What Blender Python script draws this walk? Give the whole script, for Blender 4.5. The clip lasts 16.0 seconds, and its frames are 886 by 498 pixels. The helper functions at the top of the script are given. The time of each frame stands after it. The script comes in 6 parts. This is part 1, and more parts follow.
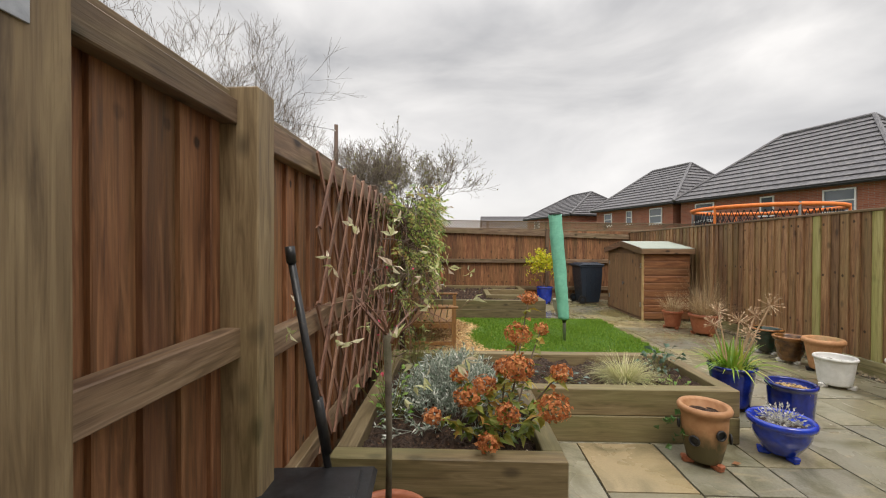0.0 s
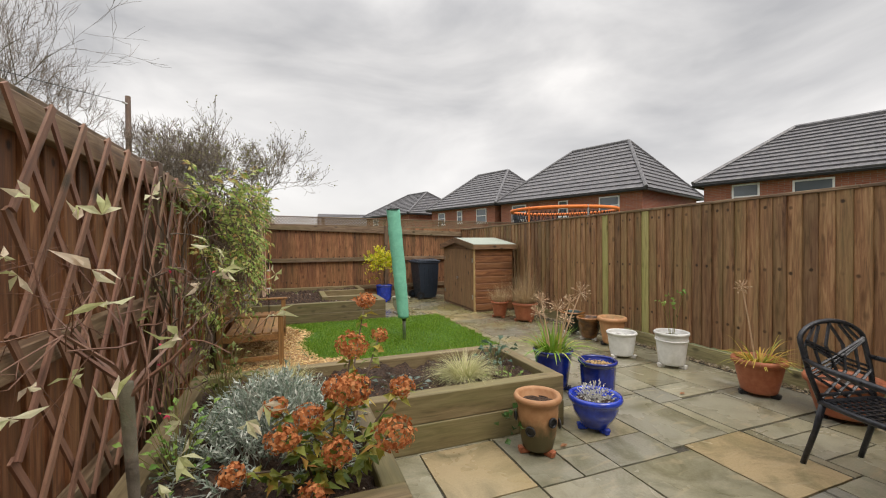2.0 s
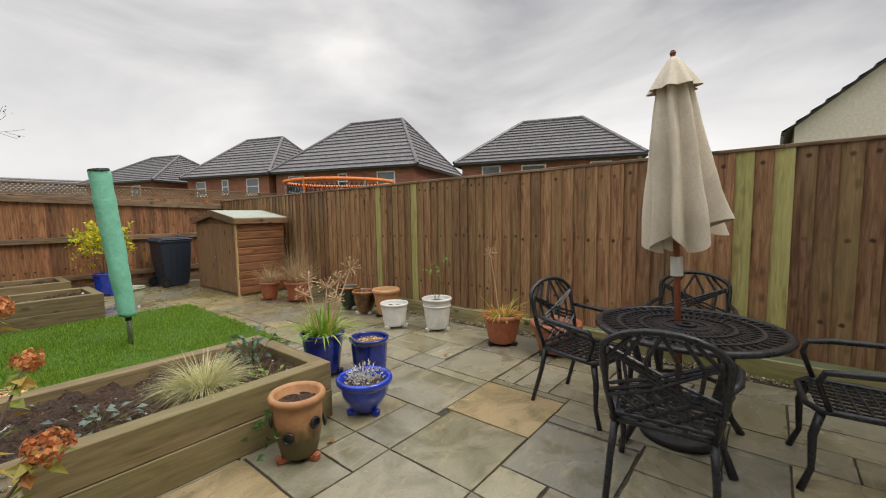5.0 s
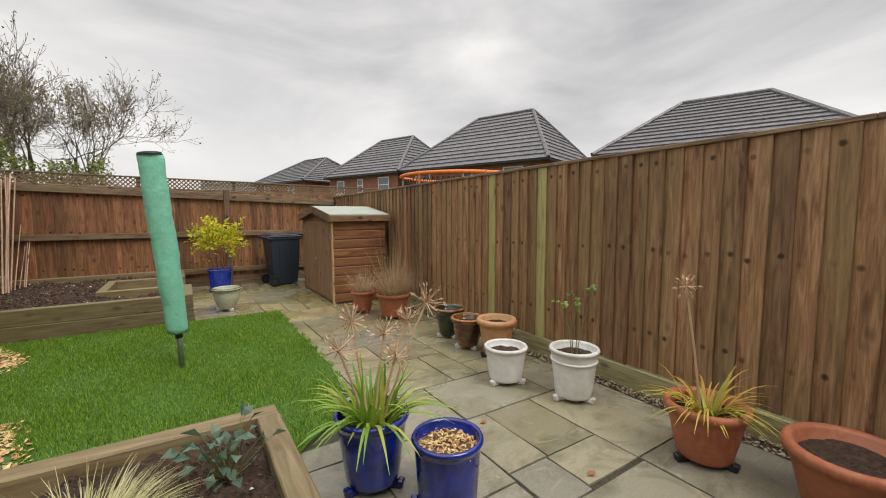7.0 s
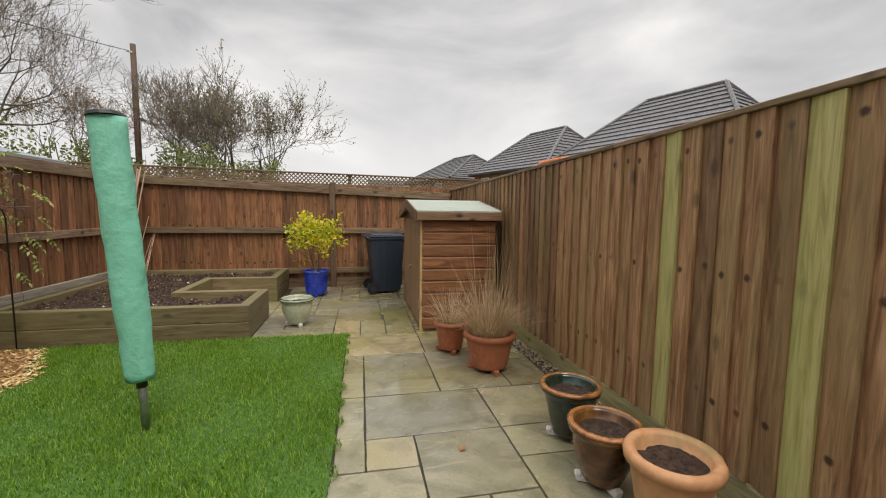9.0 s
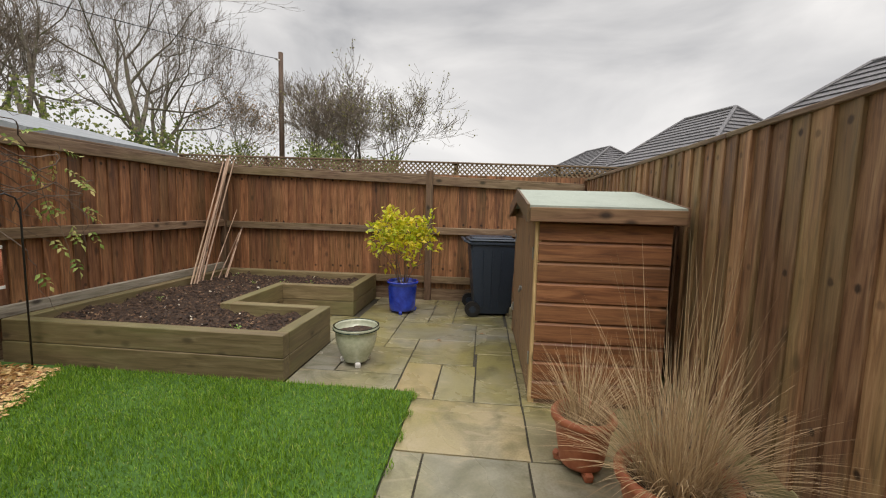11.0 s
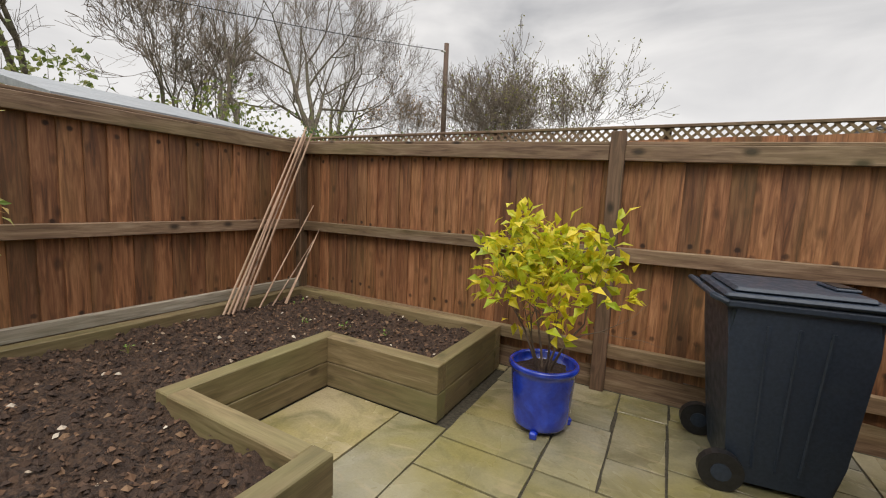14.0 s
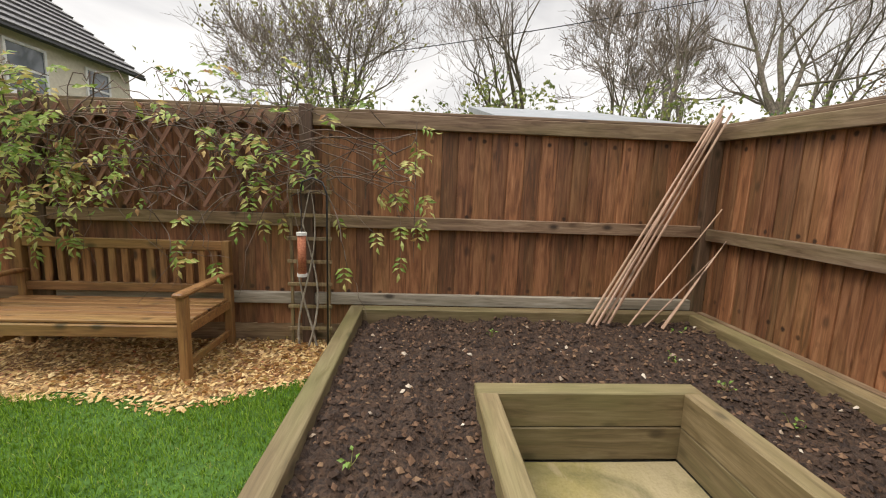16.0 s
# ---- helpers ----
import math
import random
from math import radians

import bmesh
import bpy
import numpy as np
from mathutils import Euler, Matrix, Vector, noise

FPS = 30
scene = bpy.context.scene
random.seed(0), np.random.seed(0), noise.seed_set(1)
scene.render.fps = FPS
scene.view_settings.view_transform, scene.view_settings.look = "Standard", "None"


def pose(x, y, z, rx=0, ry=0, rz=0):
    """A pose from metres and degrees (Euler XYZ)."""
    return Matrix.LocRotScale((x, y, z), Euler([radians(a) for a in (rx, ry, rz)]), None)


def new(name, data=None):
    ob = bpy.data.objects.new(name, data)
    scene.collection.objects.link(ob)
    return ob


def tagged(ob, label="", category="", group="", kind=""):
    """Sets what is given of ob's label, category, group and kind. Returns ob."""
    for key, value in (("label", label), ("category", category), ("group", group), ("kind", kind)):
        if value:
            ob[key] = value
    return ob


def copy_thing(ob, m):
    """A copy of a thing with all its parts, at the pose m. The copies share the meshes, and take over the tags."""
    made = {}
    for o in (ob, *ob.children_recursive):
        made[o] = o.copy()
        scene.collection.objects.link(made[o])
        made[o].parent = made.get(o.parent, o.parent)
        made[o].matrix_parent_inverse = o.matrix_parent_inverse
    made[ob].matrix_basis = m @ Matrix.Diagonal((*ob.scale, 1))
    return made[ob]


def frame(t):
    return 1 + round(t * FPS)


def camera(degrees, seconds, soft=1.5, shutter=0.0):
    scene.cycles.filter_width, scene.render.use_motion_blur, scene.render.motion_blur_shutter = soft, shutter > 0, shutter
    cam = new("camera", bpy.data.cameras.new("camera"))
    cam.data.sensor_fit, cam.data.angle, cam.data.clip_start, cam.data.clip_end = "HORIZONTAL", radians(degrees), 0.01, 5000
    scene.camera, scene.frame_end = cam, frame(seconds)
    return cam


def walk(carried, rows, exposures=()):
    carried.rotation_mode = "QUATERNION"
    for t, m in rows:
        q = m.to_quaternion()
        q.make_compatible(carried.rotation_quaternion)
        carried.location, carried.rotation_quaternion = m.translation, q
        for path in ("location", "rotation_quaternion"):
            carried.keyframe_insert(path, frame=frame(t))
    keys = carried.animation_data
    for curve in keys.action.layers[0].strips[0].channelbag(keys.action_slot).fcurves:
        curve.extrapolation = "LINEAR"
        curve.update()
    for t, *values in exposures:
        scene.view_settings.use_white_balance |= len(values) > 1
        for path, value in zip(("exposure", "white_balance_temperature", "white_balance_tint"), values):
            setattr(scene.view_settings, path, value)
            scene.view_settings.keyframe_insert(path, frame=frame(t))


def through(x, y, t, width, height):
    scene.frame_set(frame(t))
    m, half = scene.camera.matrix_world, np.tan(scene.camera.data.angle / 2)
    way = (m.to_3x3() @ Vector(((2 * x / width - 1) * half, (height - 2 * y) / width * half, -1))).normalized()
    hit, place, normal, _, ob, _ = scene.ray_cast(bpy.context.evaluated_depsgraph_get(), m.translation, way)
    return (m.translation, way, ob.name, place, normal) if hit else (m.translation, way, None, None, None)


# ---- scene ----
cam = camera(95.5, 16.0, soft=1.1)
METRES, EYE, TILT, LEAN, TURN = 10.5, 1.465, 1.5, 0.0, 1.9
ROWS = [
    (0.0, 0.0, 0.0, 0.0, 0.01, -1.99, -0.19),
    (0.5, -0.0013, 0.0015, -0.0001, -3.06, -2.0, -0.11),
    (1.0, 0.0007, 0.008, -0.0006, -7.9, -2.03, -0.08),
    (1.5, 0.006, 0.0218, -0.0021, -14.5, -2.07, -0.09),
    (2.0, 0.011, 0.038, -0.0034, -22.5, -2.14, -0.1),
    (2.5, 0.0108, 0.0428, -0.0043, -30.72, -2.41, -0.0),
    (3.0, 0.0057, 0.0364, -0.0057, -38.97, -2.92, -0.03),
    (3.5, 0.0034, 0.0282, -0.008, -45.7, -3.77, -0.06),
    (4.2, 0.0115, 0.034, -0.0078, -51.8, -4.8, -0.15),
    (4.9, 0.041, 0.0555, -0.006, -52.8, -5.7, -0.27),
    (5.5, 0.074, 0.082, -0.0045, -48.9, -6.1, -0.37),
    (6.0, 0.1045, 0.105, -0.0042, -44.59, -6.2, -0.44),
    (6.5, 0.1359, 0.1372, -0.0085, -39.74, -6.16, -0.52),
    (7.0, 0.1705, 0.169, -0.0092, -34.67, -6.09, -0.67),
    (7.5, 0.2062, 0.2049, -0.0101, -29.4, -6.14, -0.75),
    (8.0, 0.2389, 0.2425, -0.0121, -24.4, -6.23, -0.83),
    (8.5, 0.272, 0.2787, -0.0112, -19.06, -6.41, -0.91),
    (9.0, 0.2954, 0.3176, -0.0143, -13.43, -6.61, -1.03),
    (9.5, 0.3137, 0.3568, -0.0176, -8.12, -6.84, -1.17),
    (10.0, 0.326, 0.397, -0.0185, -2.87, -7.16, -1.21),
    (11.25, 0.332, 0.508, -0.0203, 5.3, -7.32, -1.5),
    (12.5, 0.323, 0.6229, -0.022, 11.01, -7.48, -1.76),
    (13.0, 0.3174, 0.6672, -0.0233, 14.24, -7.58, -1.85),
    (13.5, 0.3109, 0.7107, -0.0256, 19.45, -7.78, -1.83),
    (14.0, 0.2968, 0.7474, -0.0283, 27.45, -7.95, -1.77),
    (14.5, 0.2799, 0.7747, -0.0303, 38.1, -8.2, -1.73),
    (15.0, 0.2683, 0.7957, -0.0308, 52.31, -8.51, -1.37),
    (15.5, 0.2687, 0.8059, -0.0308, 67.69, -8.66, -1.0),
    (16.0, 0.2784, 0.814, -0.0306, 85.0, -8.68, -0.51),
]
walk(cam, [(t, pose(0, 0, EYE, TILT, LEAN, TURN) @ pose(METRES * x, METRES * y, METRES * z, 90 + pitch, roll, yaw)) for t, x, y, z, yaw, pitch, roll in ROWS], exposures=[(0.0, 0.36, 6800, 11), (3.5, 0.32, 6800, 11), (7.0, 0.27, 6800, 11), (13.2, 0.24, 6800, 11), (14.8, 0.50, 6850, 11), (16.0, 0.66, 6900, 11)])

# ---- overcast sky and a weak, wide sun ----
SUN_UP, SUN_ROUND = 58.0, 160.0
world = bpy.data.worlds.new("overcast")
scene.world = world
world.use_nodes = True
wn, wl = world.node_tree.nodes, world.node_tree.links
wn.clear()
sky = wn.new("ShaderNodeTexSky")
sky.sky_type = "NISHITA"
sky.sun_disc = False
sky.sun_elevation, sky.sun_rotation = radians(SUN_UP), radians(SUN_ROUND)
wc = wn.new("ShaderNodeTexCoord")
stretch = wn.new("ShaderNodeMapping")
stretch.inputs["Scale"].default_value = (1.0, 1.0, 2.6)
wl.new(wc.outputs["Generated"], stretch.inputs["Vector"])
clouds = wn.new("ShaderNodeTexNoise")
clouds.inputs["Scale"].default_value = 1.9
clouds.inputs["Detail"].default_value = 6.0
clouds.inputs["Roughness"].default_value = 0.5
clouds.inputs["Distortion"].default_value = 0.5
wl.new(stretch.outputs[0], clouds.inputs["Vector"])
cramp = wn.new("ShaderNodeValToRGB")
cramp.color_ramp.elements[0].position, cramp.color_ramp.elements[0].color = 0.33, (0.36, 0.37, 0.39, 1)
cramp.color_ramp.elements[1].position, cramp.color_ramp.elements[1].color = 0.68, (0.80, 0.80, 0.80, 1)
wl.new(clouds.outputs["Fac"], cramp.inputs["Fac"])
up = wn.new("ShaderNodeSeparateXYZ")
wl.new(wc.outputs["Generated"], up.inputs[0])
low = wn.new("ShaderNodeMapRange")
low.inputs["From Min"].default_value, low.inputs["From Max"].default_value = 0.0, 0.34
low.inputs["To Min"].default_value, low.inputs["To Max"].default_value = 0.75, 0.0
wl.new(up.outputs["Z"], low.inputs["Value"])
haze = wn.new("ShaderNodeMix")
haze.data_type = "RGBA"
haze.inputs["B"].default_value = (0.80, 0.80, 0.81, 1)
wl.new(low.outputs[0], haze.inputs["Factor"])
wl.new(cramp.outputs[0], haze.inputs["A"])
cloud_light, sky_light, both = wn.new("ShaderNodeBackground"), wn.new("ShaderNodeBackground"), wn.new("ShaderNodeAddShader")
sky_light.inputs["Strength"].default_value = 0.008
dome = wn.new("ShaderNodeMapRange")
dome.interpolation_type = "SMOOTHSTEP"
dome.inputs["From Min"].default_value, dome.inputs["From Max"].default_value = 0.4, 1.0
dome.inputs["To Min"].default_value, dome.inputs["To Max"].default_value = 0.92, 2.7
wl.new(up.outputs["Z"], dome.inputs["Value"])
wl.new(dome.outputs[0], cloud_light.inputs["Strength"])
wl.new(haze.outputs["Result"], cloud_light.inputs["Color"])
wl.new(sky.outputs[0], sky_light.inputs["Color"])
wl.new(cloud_light.outputs[0], both.inputs[0])
wl.new(sky_light.outputs[0], both.inputs[1])
wl.new(both.outputs[0], wn.new("ShaderNodeOutputWorld").inputs["Surface"])
sun = new("sun", bpy.data.lights.new("sun", "SUN"))
sun.data.energy, sun.data.angle, sun.data.color = 1.4, radians(30), (1.0, 0.96, 0.9)
sun.matrix_world = pose(0, 0, 20, 90 - SUN_UP, 0, -SUN_ROUND + 180)


# ---- materials ----
def material(name, rough=0.7, metal=0.0):
    m = bpy.data.materials.new(name)
    m.use_nodes = True
    n, l = m.node_tree.nodes, m.node_tree.links
    b = n["Principled BSDF"]
    b.inputs["Roughness"].default_value, b.inputs["Metallic"].default_value = rough, metal
    return m, n, l, b


def ramp(n, l, source, stops):
    r = n.new("ShaderNodeValToRGB")
    e = r.color_ramp.elements
    while len(e) < len(stops):
        e.new(0.5)
    for k, (p, c) in zip(e, stops):
        k.position, k.color = p, (*c, 1)
    l.new(source, r.inputs["Fac"])
    return r.outputs["Color"]


def coords(n, l, scale=(1, 1, 1), own=True):
    """Object coordinates, shifted by a random amount for each object."""
    tc, mp = n.new("ShaderNodeTexCoord"), n.new("ShaderNodeMapping")
    mp.inputs["Scale"].default_value = scale
    l.new(tc.outputs["Object"], mp.inputs["Vector"])
    if own:
        oi, mu = n.new("ShaderNodeObjectInfo"), n.new("ShaderNodeMath")
        mu.operation = "MULTIPLY"
        mu.inputs[1].default_value = 57.0
        l.new(oi.outputs["Random"], mu.inputs[0])
        l.new(mu.outputs[0], mp.inputs["Location"])
    return mp.outputs[0]


def noise_tex(n, l, vec, scale, detail=4.0, rough=0.55, distort=0.0):
    t = n.new("ShaderNodeTexNoise")
    t.inputs["Scale"].default_value, t.inputs["Detail"].default_value = scale, detail
    t.inputs["Roughness"].default_value, t.inputs["Distortion"].default_value = rough, distort
    l.new(vec, t.inputs["Vector"])
    return t.outputs["Fac"]


def mixed(n, l, a, b, fac, mode="MIX"):
    m = n.new("ShaderNodeMix")
    m.data_type, m.blend_type = "RGBA", mode
    for key, v in (("A", a), ("B", b)):
        if isinstance(v, tuple):
            m.inputs[key].default_value = (*v, 1)
        else:
            l.new(v, m.inputs[key])
    if isinstance(fac, float):
        m.inputs["Factor"].default_value = fac
    else:
        l.new(fac, m.inputs["Factor"])
    return m.outputs["Result"]


def bumped(n, l, b, height, strength=0.3, distance=0.01):
    k = n.new("ShaderNodeBump")
    k.inputs["Strength"].default_value, k.inputs["Distance"].default_value = strength, distance
    l.new(height, k.inputs["Height"])
    l.new(k.outputs[0], b.inputs["Normal"])


def spread(n, l, v, lo, hi, a=0.3, c=0.7):
    m = n.new("ShaderNodeMapRange")
    for key, x in (("From Min", a), ("From Max", c), ("To Min", lo), ("To Max", hi)):
        m.inputs[key].default_value = x
    l.new(v, m.inputs["Value"])
    return m.outputs[0]


def nail_stains(n, l, col, dark):
    """Rust-black spots round the nails, in rows at the height of the rails."""
    def calc(op, a, c):
        k = n.new("ShaderNodeMath")
        k.operation = op
        for slot, v in ((0, a), (1, c)):
            if isinstance(v, float):
                k.inputs[slot].default_value = v
            else:
                l.new(v, k.inputs[slot])
        return k.outputs[0]
    tc, sp, oi = n.new("ShaderNodeTexCoord"), n.new("ShaderNodeSeparateXYZ"), n.new("ShaderNodeObjectInfo")
    l.new(tc.outputs["Object"], sp.inputs[0])
    shift = calc("MULTIPLY", calc("SUBTRACT", oi.outputs["Random"], 0.5), 0.05)
    row = calc("PINGPONG", calc("ADD", calc("ADD", sp.outputs[2], 0.35), shift), 0.325)
    across = calc("ADD", sp.outputs[1], shift)
    away = calc("SQRT", calc("ADD", calc("MULTIPLY", row, row), calc("MULTIPLY", across, across)), 0.0)
    ragged = calc("ADD", away, calc("MULTIPLY", noise_tex(n, l, coords(n, l), 60, 2), 0.012))
    some = spread(n, l, noise_tex(n, l, coords(n, l, (0.5, 0.5, 1.6)), 1.0, 1), 0.15, 0.9, 0.42, 0.56)
    return mixed(n, l, col, dark, calc("MULTIPLY", spread(n, l, ragged, 1.0, 0.0, 0.017, 0.030), some))


def wood(name, dark, mid, light, axis=2, algae=(0.2, 0.2, 0.06), moss=0.3, rough=0.65, knot=0.9, vary=0.5, nails=False):
    """Weathered timber with grain along one local axis, knots, a tone for each piece and green staining."""
    m, n, l, b = material(name, rough)
    s = [14.0, 14.0, 14.0]
    s[axis] = 1.3
    v = coords(n, l, tuple(s))
    g = noise_tex(n, l, v, 2.2, 6, 0.6, 0.8)
    col = ramp(n, l, g, [(0.3, dark), (0.5, mid), (0.72, light)])
    fine = [90.0, 90.0, 90.0]
    fine[axis] = 2.5
    f = noise_tex(n, l, coords(n, l, tuple(fine)), 1.5, 3, 0.6)
    col = mixed(n, l, col, dark, spread(n, l, f, 0.0, 0.55, 0.5, 0.75))
    vk = [8.0, 8.0, 8.0]
    vk[axis] = 4.5
    kn = n.new("ShaderNodeTexVoronoi")
    kn.inputs["Scale"].default_value = 1.0
    l.new(coords(n, l, tuple(vk)), kn.inputs["Vector"])
    some = n.new("ShaderNodeMath")
    some.operation = "MULTIPLY"
    l.new(spread(n, l, kn.outputs["Distance"], knot, 0.0, 0.10, 0.27), some.inputs[0])
    l.new(spread(n, l, kn.outputs["Color"], 0.0, 1.0, 0.58, 0.62), some.inputs[1])
    col = mixed(n, l, col, tuple(0.22 * c for c in dark), some.outputs[0])
    oi = n.new("ShaderNodeObjectInfo")
    tone = ramp(n, l, oi.outputs["Random"], [(0.0, (1 - vary, 1 - vary, 1 - vary)), (0.5, (1, 0.98, 0.95)), (1.0, (1 + vary * 0.7, 1 + vary * 0.7, 1 + vary * 0.6))])
    col = mixed(n, l, col, tone, 1.0, "MULTIPLY")
    st = [3.0, 3.0, 3.0]
    st[axis] = 0.5
    a = noise_tex(n, l, coords(n, l, tuple(st)), 1.0, 4, 0.6)
    col = mixed(n, l, col, algae, spread(n, l, a, 0.0, moss, 0.45, 0.75))
    if nails:
        col = nail_stains(n, l, col, tuple(0.18 * c for c in dark))
    l.new(col, b.inputs["Base Color"])
    bumped(n, l, b, f, 0.35, 0.004)
    l.new(spread(n, l, g, rough - 0.15, rough + 0.15), b.inputs["Roughness"])
    return m


def speckled(name, a, c, scale=30, rough=0.6, bump=0.3, dist=0.006, a2=None, scale2=4.0, own=True, lo=0.35, hi=0.65, metal=0.0, coat=0.0, tone=0.0):
    """Two tones in a fine noise, a third in a coarse one."""
    m, n, l, b = material(name, rough, metal)
    v = coords(n, l, own=own)
    f = noise_tex(n, l, v, scale, 5, 0.6)
    col = ramp(n, l, f, [(lo, a), (hi, c)])
    if a2:
        col = mixed(n, l, col, a2, spread(n, l, noise_tex(n, l, v, scale2, 4, 0.6, 0.4), 0.0, 0.9, 0.48, 0.68))
    if tone:
        oi = n.new("ShaderNodeObjectInfo")
        col = mixed(n, l, col, ramp(n, l, oi.outputs["Random"], [(0, (1 - tone,) * 3), (1, (1 + tone,) * 3)]), 1.0, "MULTIPLY")
    l.new(col, b.inputs["Base Color"])
    if bump:
        bumped(n, l, b, f, bump, dist)
    l.new(spread(n, l, noise_tex(n, l, v, scale * 0.3, 3), max(rough - 0.12, 0.03), min(rough + 0.12, 1)), b.inputs["Roughness"])
    b.inputs["Coat Weight"].default_value = coat
    return m


def leafy(name, stops, rough=0.5, through=0.25):
    """Leaves whose colour differs from leaf to leaf."""
    m, n, l, b = material(name, rough)
    ge = n.new("ShaderNodeNewGeometry")
    col = ramp(n, l, ge.outputs["Random Per Island"], stops)
    f = noise_tex(n, l, coords(n, l), 60, 3)
    col = mixed(n, l, col, (0.55, 0.55, 0.5), spread(n, l, f, 0.0, 0.25, 0.5, 0.8), "MULTIPLY")
    l.new(col, b.inputs["Base Color"])
    t = n.new("ShaderNodeBsdfTranslucent")
    l.new(col, t.inputs["Color"])
    mx = n.new("ShaderNodeMixShader")
    mx.inputs[0].default_value = through
    l.new(b.outputs[0], mx.inputs[1])
    l.new(t.outputs[0], mx.inputs[2])
    l.new(mx.outputs[0], n["Material Output"].inputs["Surface"])
    return m


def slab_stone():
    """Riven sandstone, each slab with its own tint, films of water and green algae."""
    m, n, l, b = material("wet_sandstone", 0.3)
    v = coords(n, l)
    oi = n.new("ShaderNodeObjectInfo")
    tone = ramp(n, l, oi.outputs["Random"], [(0.0, (0.24, 0.22, 0.155)), (0.25, (0.32, 0.30, 0.225)), (0.45, (0.28, 0.27, 0.225)), (0.6, (0.36, 0.335, 0.245)), (0.75, (0.22, 0.22, 0.205)), (0.9, (0.38, 0.34, 0.235)), (1.0, (0.42, 0.32, 0.19))])
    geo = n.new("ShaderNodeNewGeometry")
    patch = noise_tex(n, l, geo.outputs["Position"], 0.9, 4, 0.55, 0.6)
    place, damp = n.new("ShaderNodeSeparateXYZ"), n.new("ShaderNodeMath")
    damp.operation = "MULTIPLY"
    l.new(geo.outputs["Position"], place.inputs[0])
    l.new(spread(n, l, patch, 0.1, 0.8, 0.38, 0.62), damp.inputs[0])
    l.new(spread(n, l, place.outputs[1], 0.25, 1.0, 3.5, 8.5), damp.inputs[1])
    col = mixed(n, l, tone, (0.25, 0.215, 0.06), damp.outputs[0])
    big = noise_tex(n, l, v, 2.6, 5, 0.6, 1.2)
    col = mixed(n, l, col, (0.11, 0.105, 0.055), spread(n, l, big, 0.0, 0.7, 0.46, 0.7))
    fine = noise_tex(n, l, v, 70, 4, 0.7)
    col = mixed(n, l, col, (0.62, 0.6, 0.55), spread(n, l, fine, 0.0, 0.45, 0.4, 0.7), "MULTIPLY")
    vein = noise_tex(n, l, coords(n, l, (1.5, 5.0, 1.0)), 1.6, 3, 0.5, 2.0)
    col = mixed(n, l, col, (0.40, 0.33, 0.21), spread(n, l, vein, 0.0, 0.4, 0.58, 0.7))
    l.new(col, b.inputs["Base Color"])
    wet = noise_tex(n, l, geo.outputs["Position"], 1.3, 4, 0.6, 0.6)
    l.new(spread(n, l, wet, 0.06, 0.40, 0.36, 0.64), b.inputs["Roughness"])
    rip = noise_tex(n, l, coords(n, l, (2.0, 7.0, 1.0)), 1.6, 5, 0.6, 1.2)
    bumped(n, l, b, rip, 0.2, 0.006)
    b.inputs["Specular IOR Level"].default_value = 0.6
    return m


def brickwork():
    m, n, l, b = material("red_brick", 0.85)
    t = n.new("ShaderNodeTexBrick")
    t.inputs["Scale"].default_value = 1.0
    t.inputs["Brick Width"].default_value, t.inputs["Row Height"].default_value, t.inputs["Mortar Size"].default_value = 0.225, 0.075, 0.006
    t.inputs["Color1"].default_value, t.inputs["Color2"].default_value, t.inputs["Mortar"].default_value = (0.30, 0.09, 0.05, 1), (0.40, 0.14, 0.075, 1), (0.3, 0.26, 0.22, 1)
    tc, sp, ad, cb = n.new("ShaderNodeTexCoord"), n.new("ShaderNodeSeparateXYZ"), n.new("ShaderNodeMath"), n.new("ShaderNodeCombineXYZ")
    l.new(tc.outputs["Object"], sp.inputs[0])
    l.new(sp.outputs[0], ad.inputs[0])
    l.new(sp.outputs[1], ad.inputs[1])
    l.new(ad.outputs[0], cb.inputs[0])
    l.new(sp.outputs[2], cb.inputs[1])
    l.new(cb.outputs[0], t.inputs["Vector"])
    col = mixed(n, l, t.outputs["Color"], (0.6, 0.55, 0.5), spread(n, l, noise_tex(n, l, tc.outputs["Object"], 1.2, 4), 0.0, 0.5), "MULTIPLY")
    l.new(col, b.inputs["Base Color"])
    bumped(n, l, b, t.outputs["Fac"], -0.3, 0.01)
    return m


FENCE_WOOD = wood("fence_boards", (0.095, 0.038, 0.018), (0.255, 0.110, 0.050), (0.42, 0.21, 0.105), moss=0.2, vary=0.4, knot=0.6, nails=True)
EAST_WOOD = wood("weathered_boards", (0.12, 0.055, 0.027), (0.31, 0.165, 0.084), (0.48, 0.30, 0.165), algae=(0.27, 0.245, 0.10), moss=0.5, vary=0.4, knot=0.6, nails=True)
ALGAE_WOOD = wood("algae_boards", (0.25, 0.21, 0.075), (0.43, 0.39, 0.155), (0.55, 0.51, 0.25), algae=(0.40, 0.45, 0.15), moss=0.7, vary=0.15, knot=0.4)
RAIL_WOOD = wood("rail_timber", (0.09, 0.05, 0.03), (0.21, 0.135, 0.085), (0.34, 0.25, 0.17), axis=1, moss=0.35, vary=0.25)
PALE_RAIL = wood("lichen_grey_rail", (0.20, 0.17, 0.13), (0.36, 0.32, 0.26), (0.50, 0.46, 0.39), axis=1, algae=(0.30, 0.29, 0.18), moss=0.3, vary=0.15)
RAIL_WOOD_X = wood("rail_timber_across", (0.09, 0.05, 0.03), (0.21, 0.135, 0.085), (0.34, 0.25, 0.17), axis=0, moss=0.35, vary=0.25)
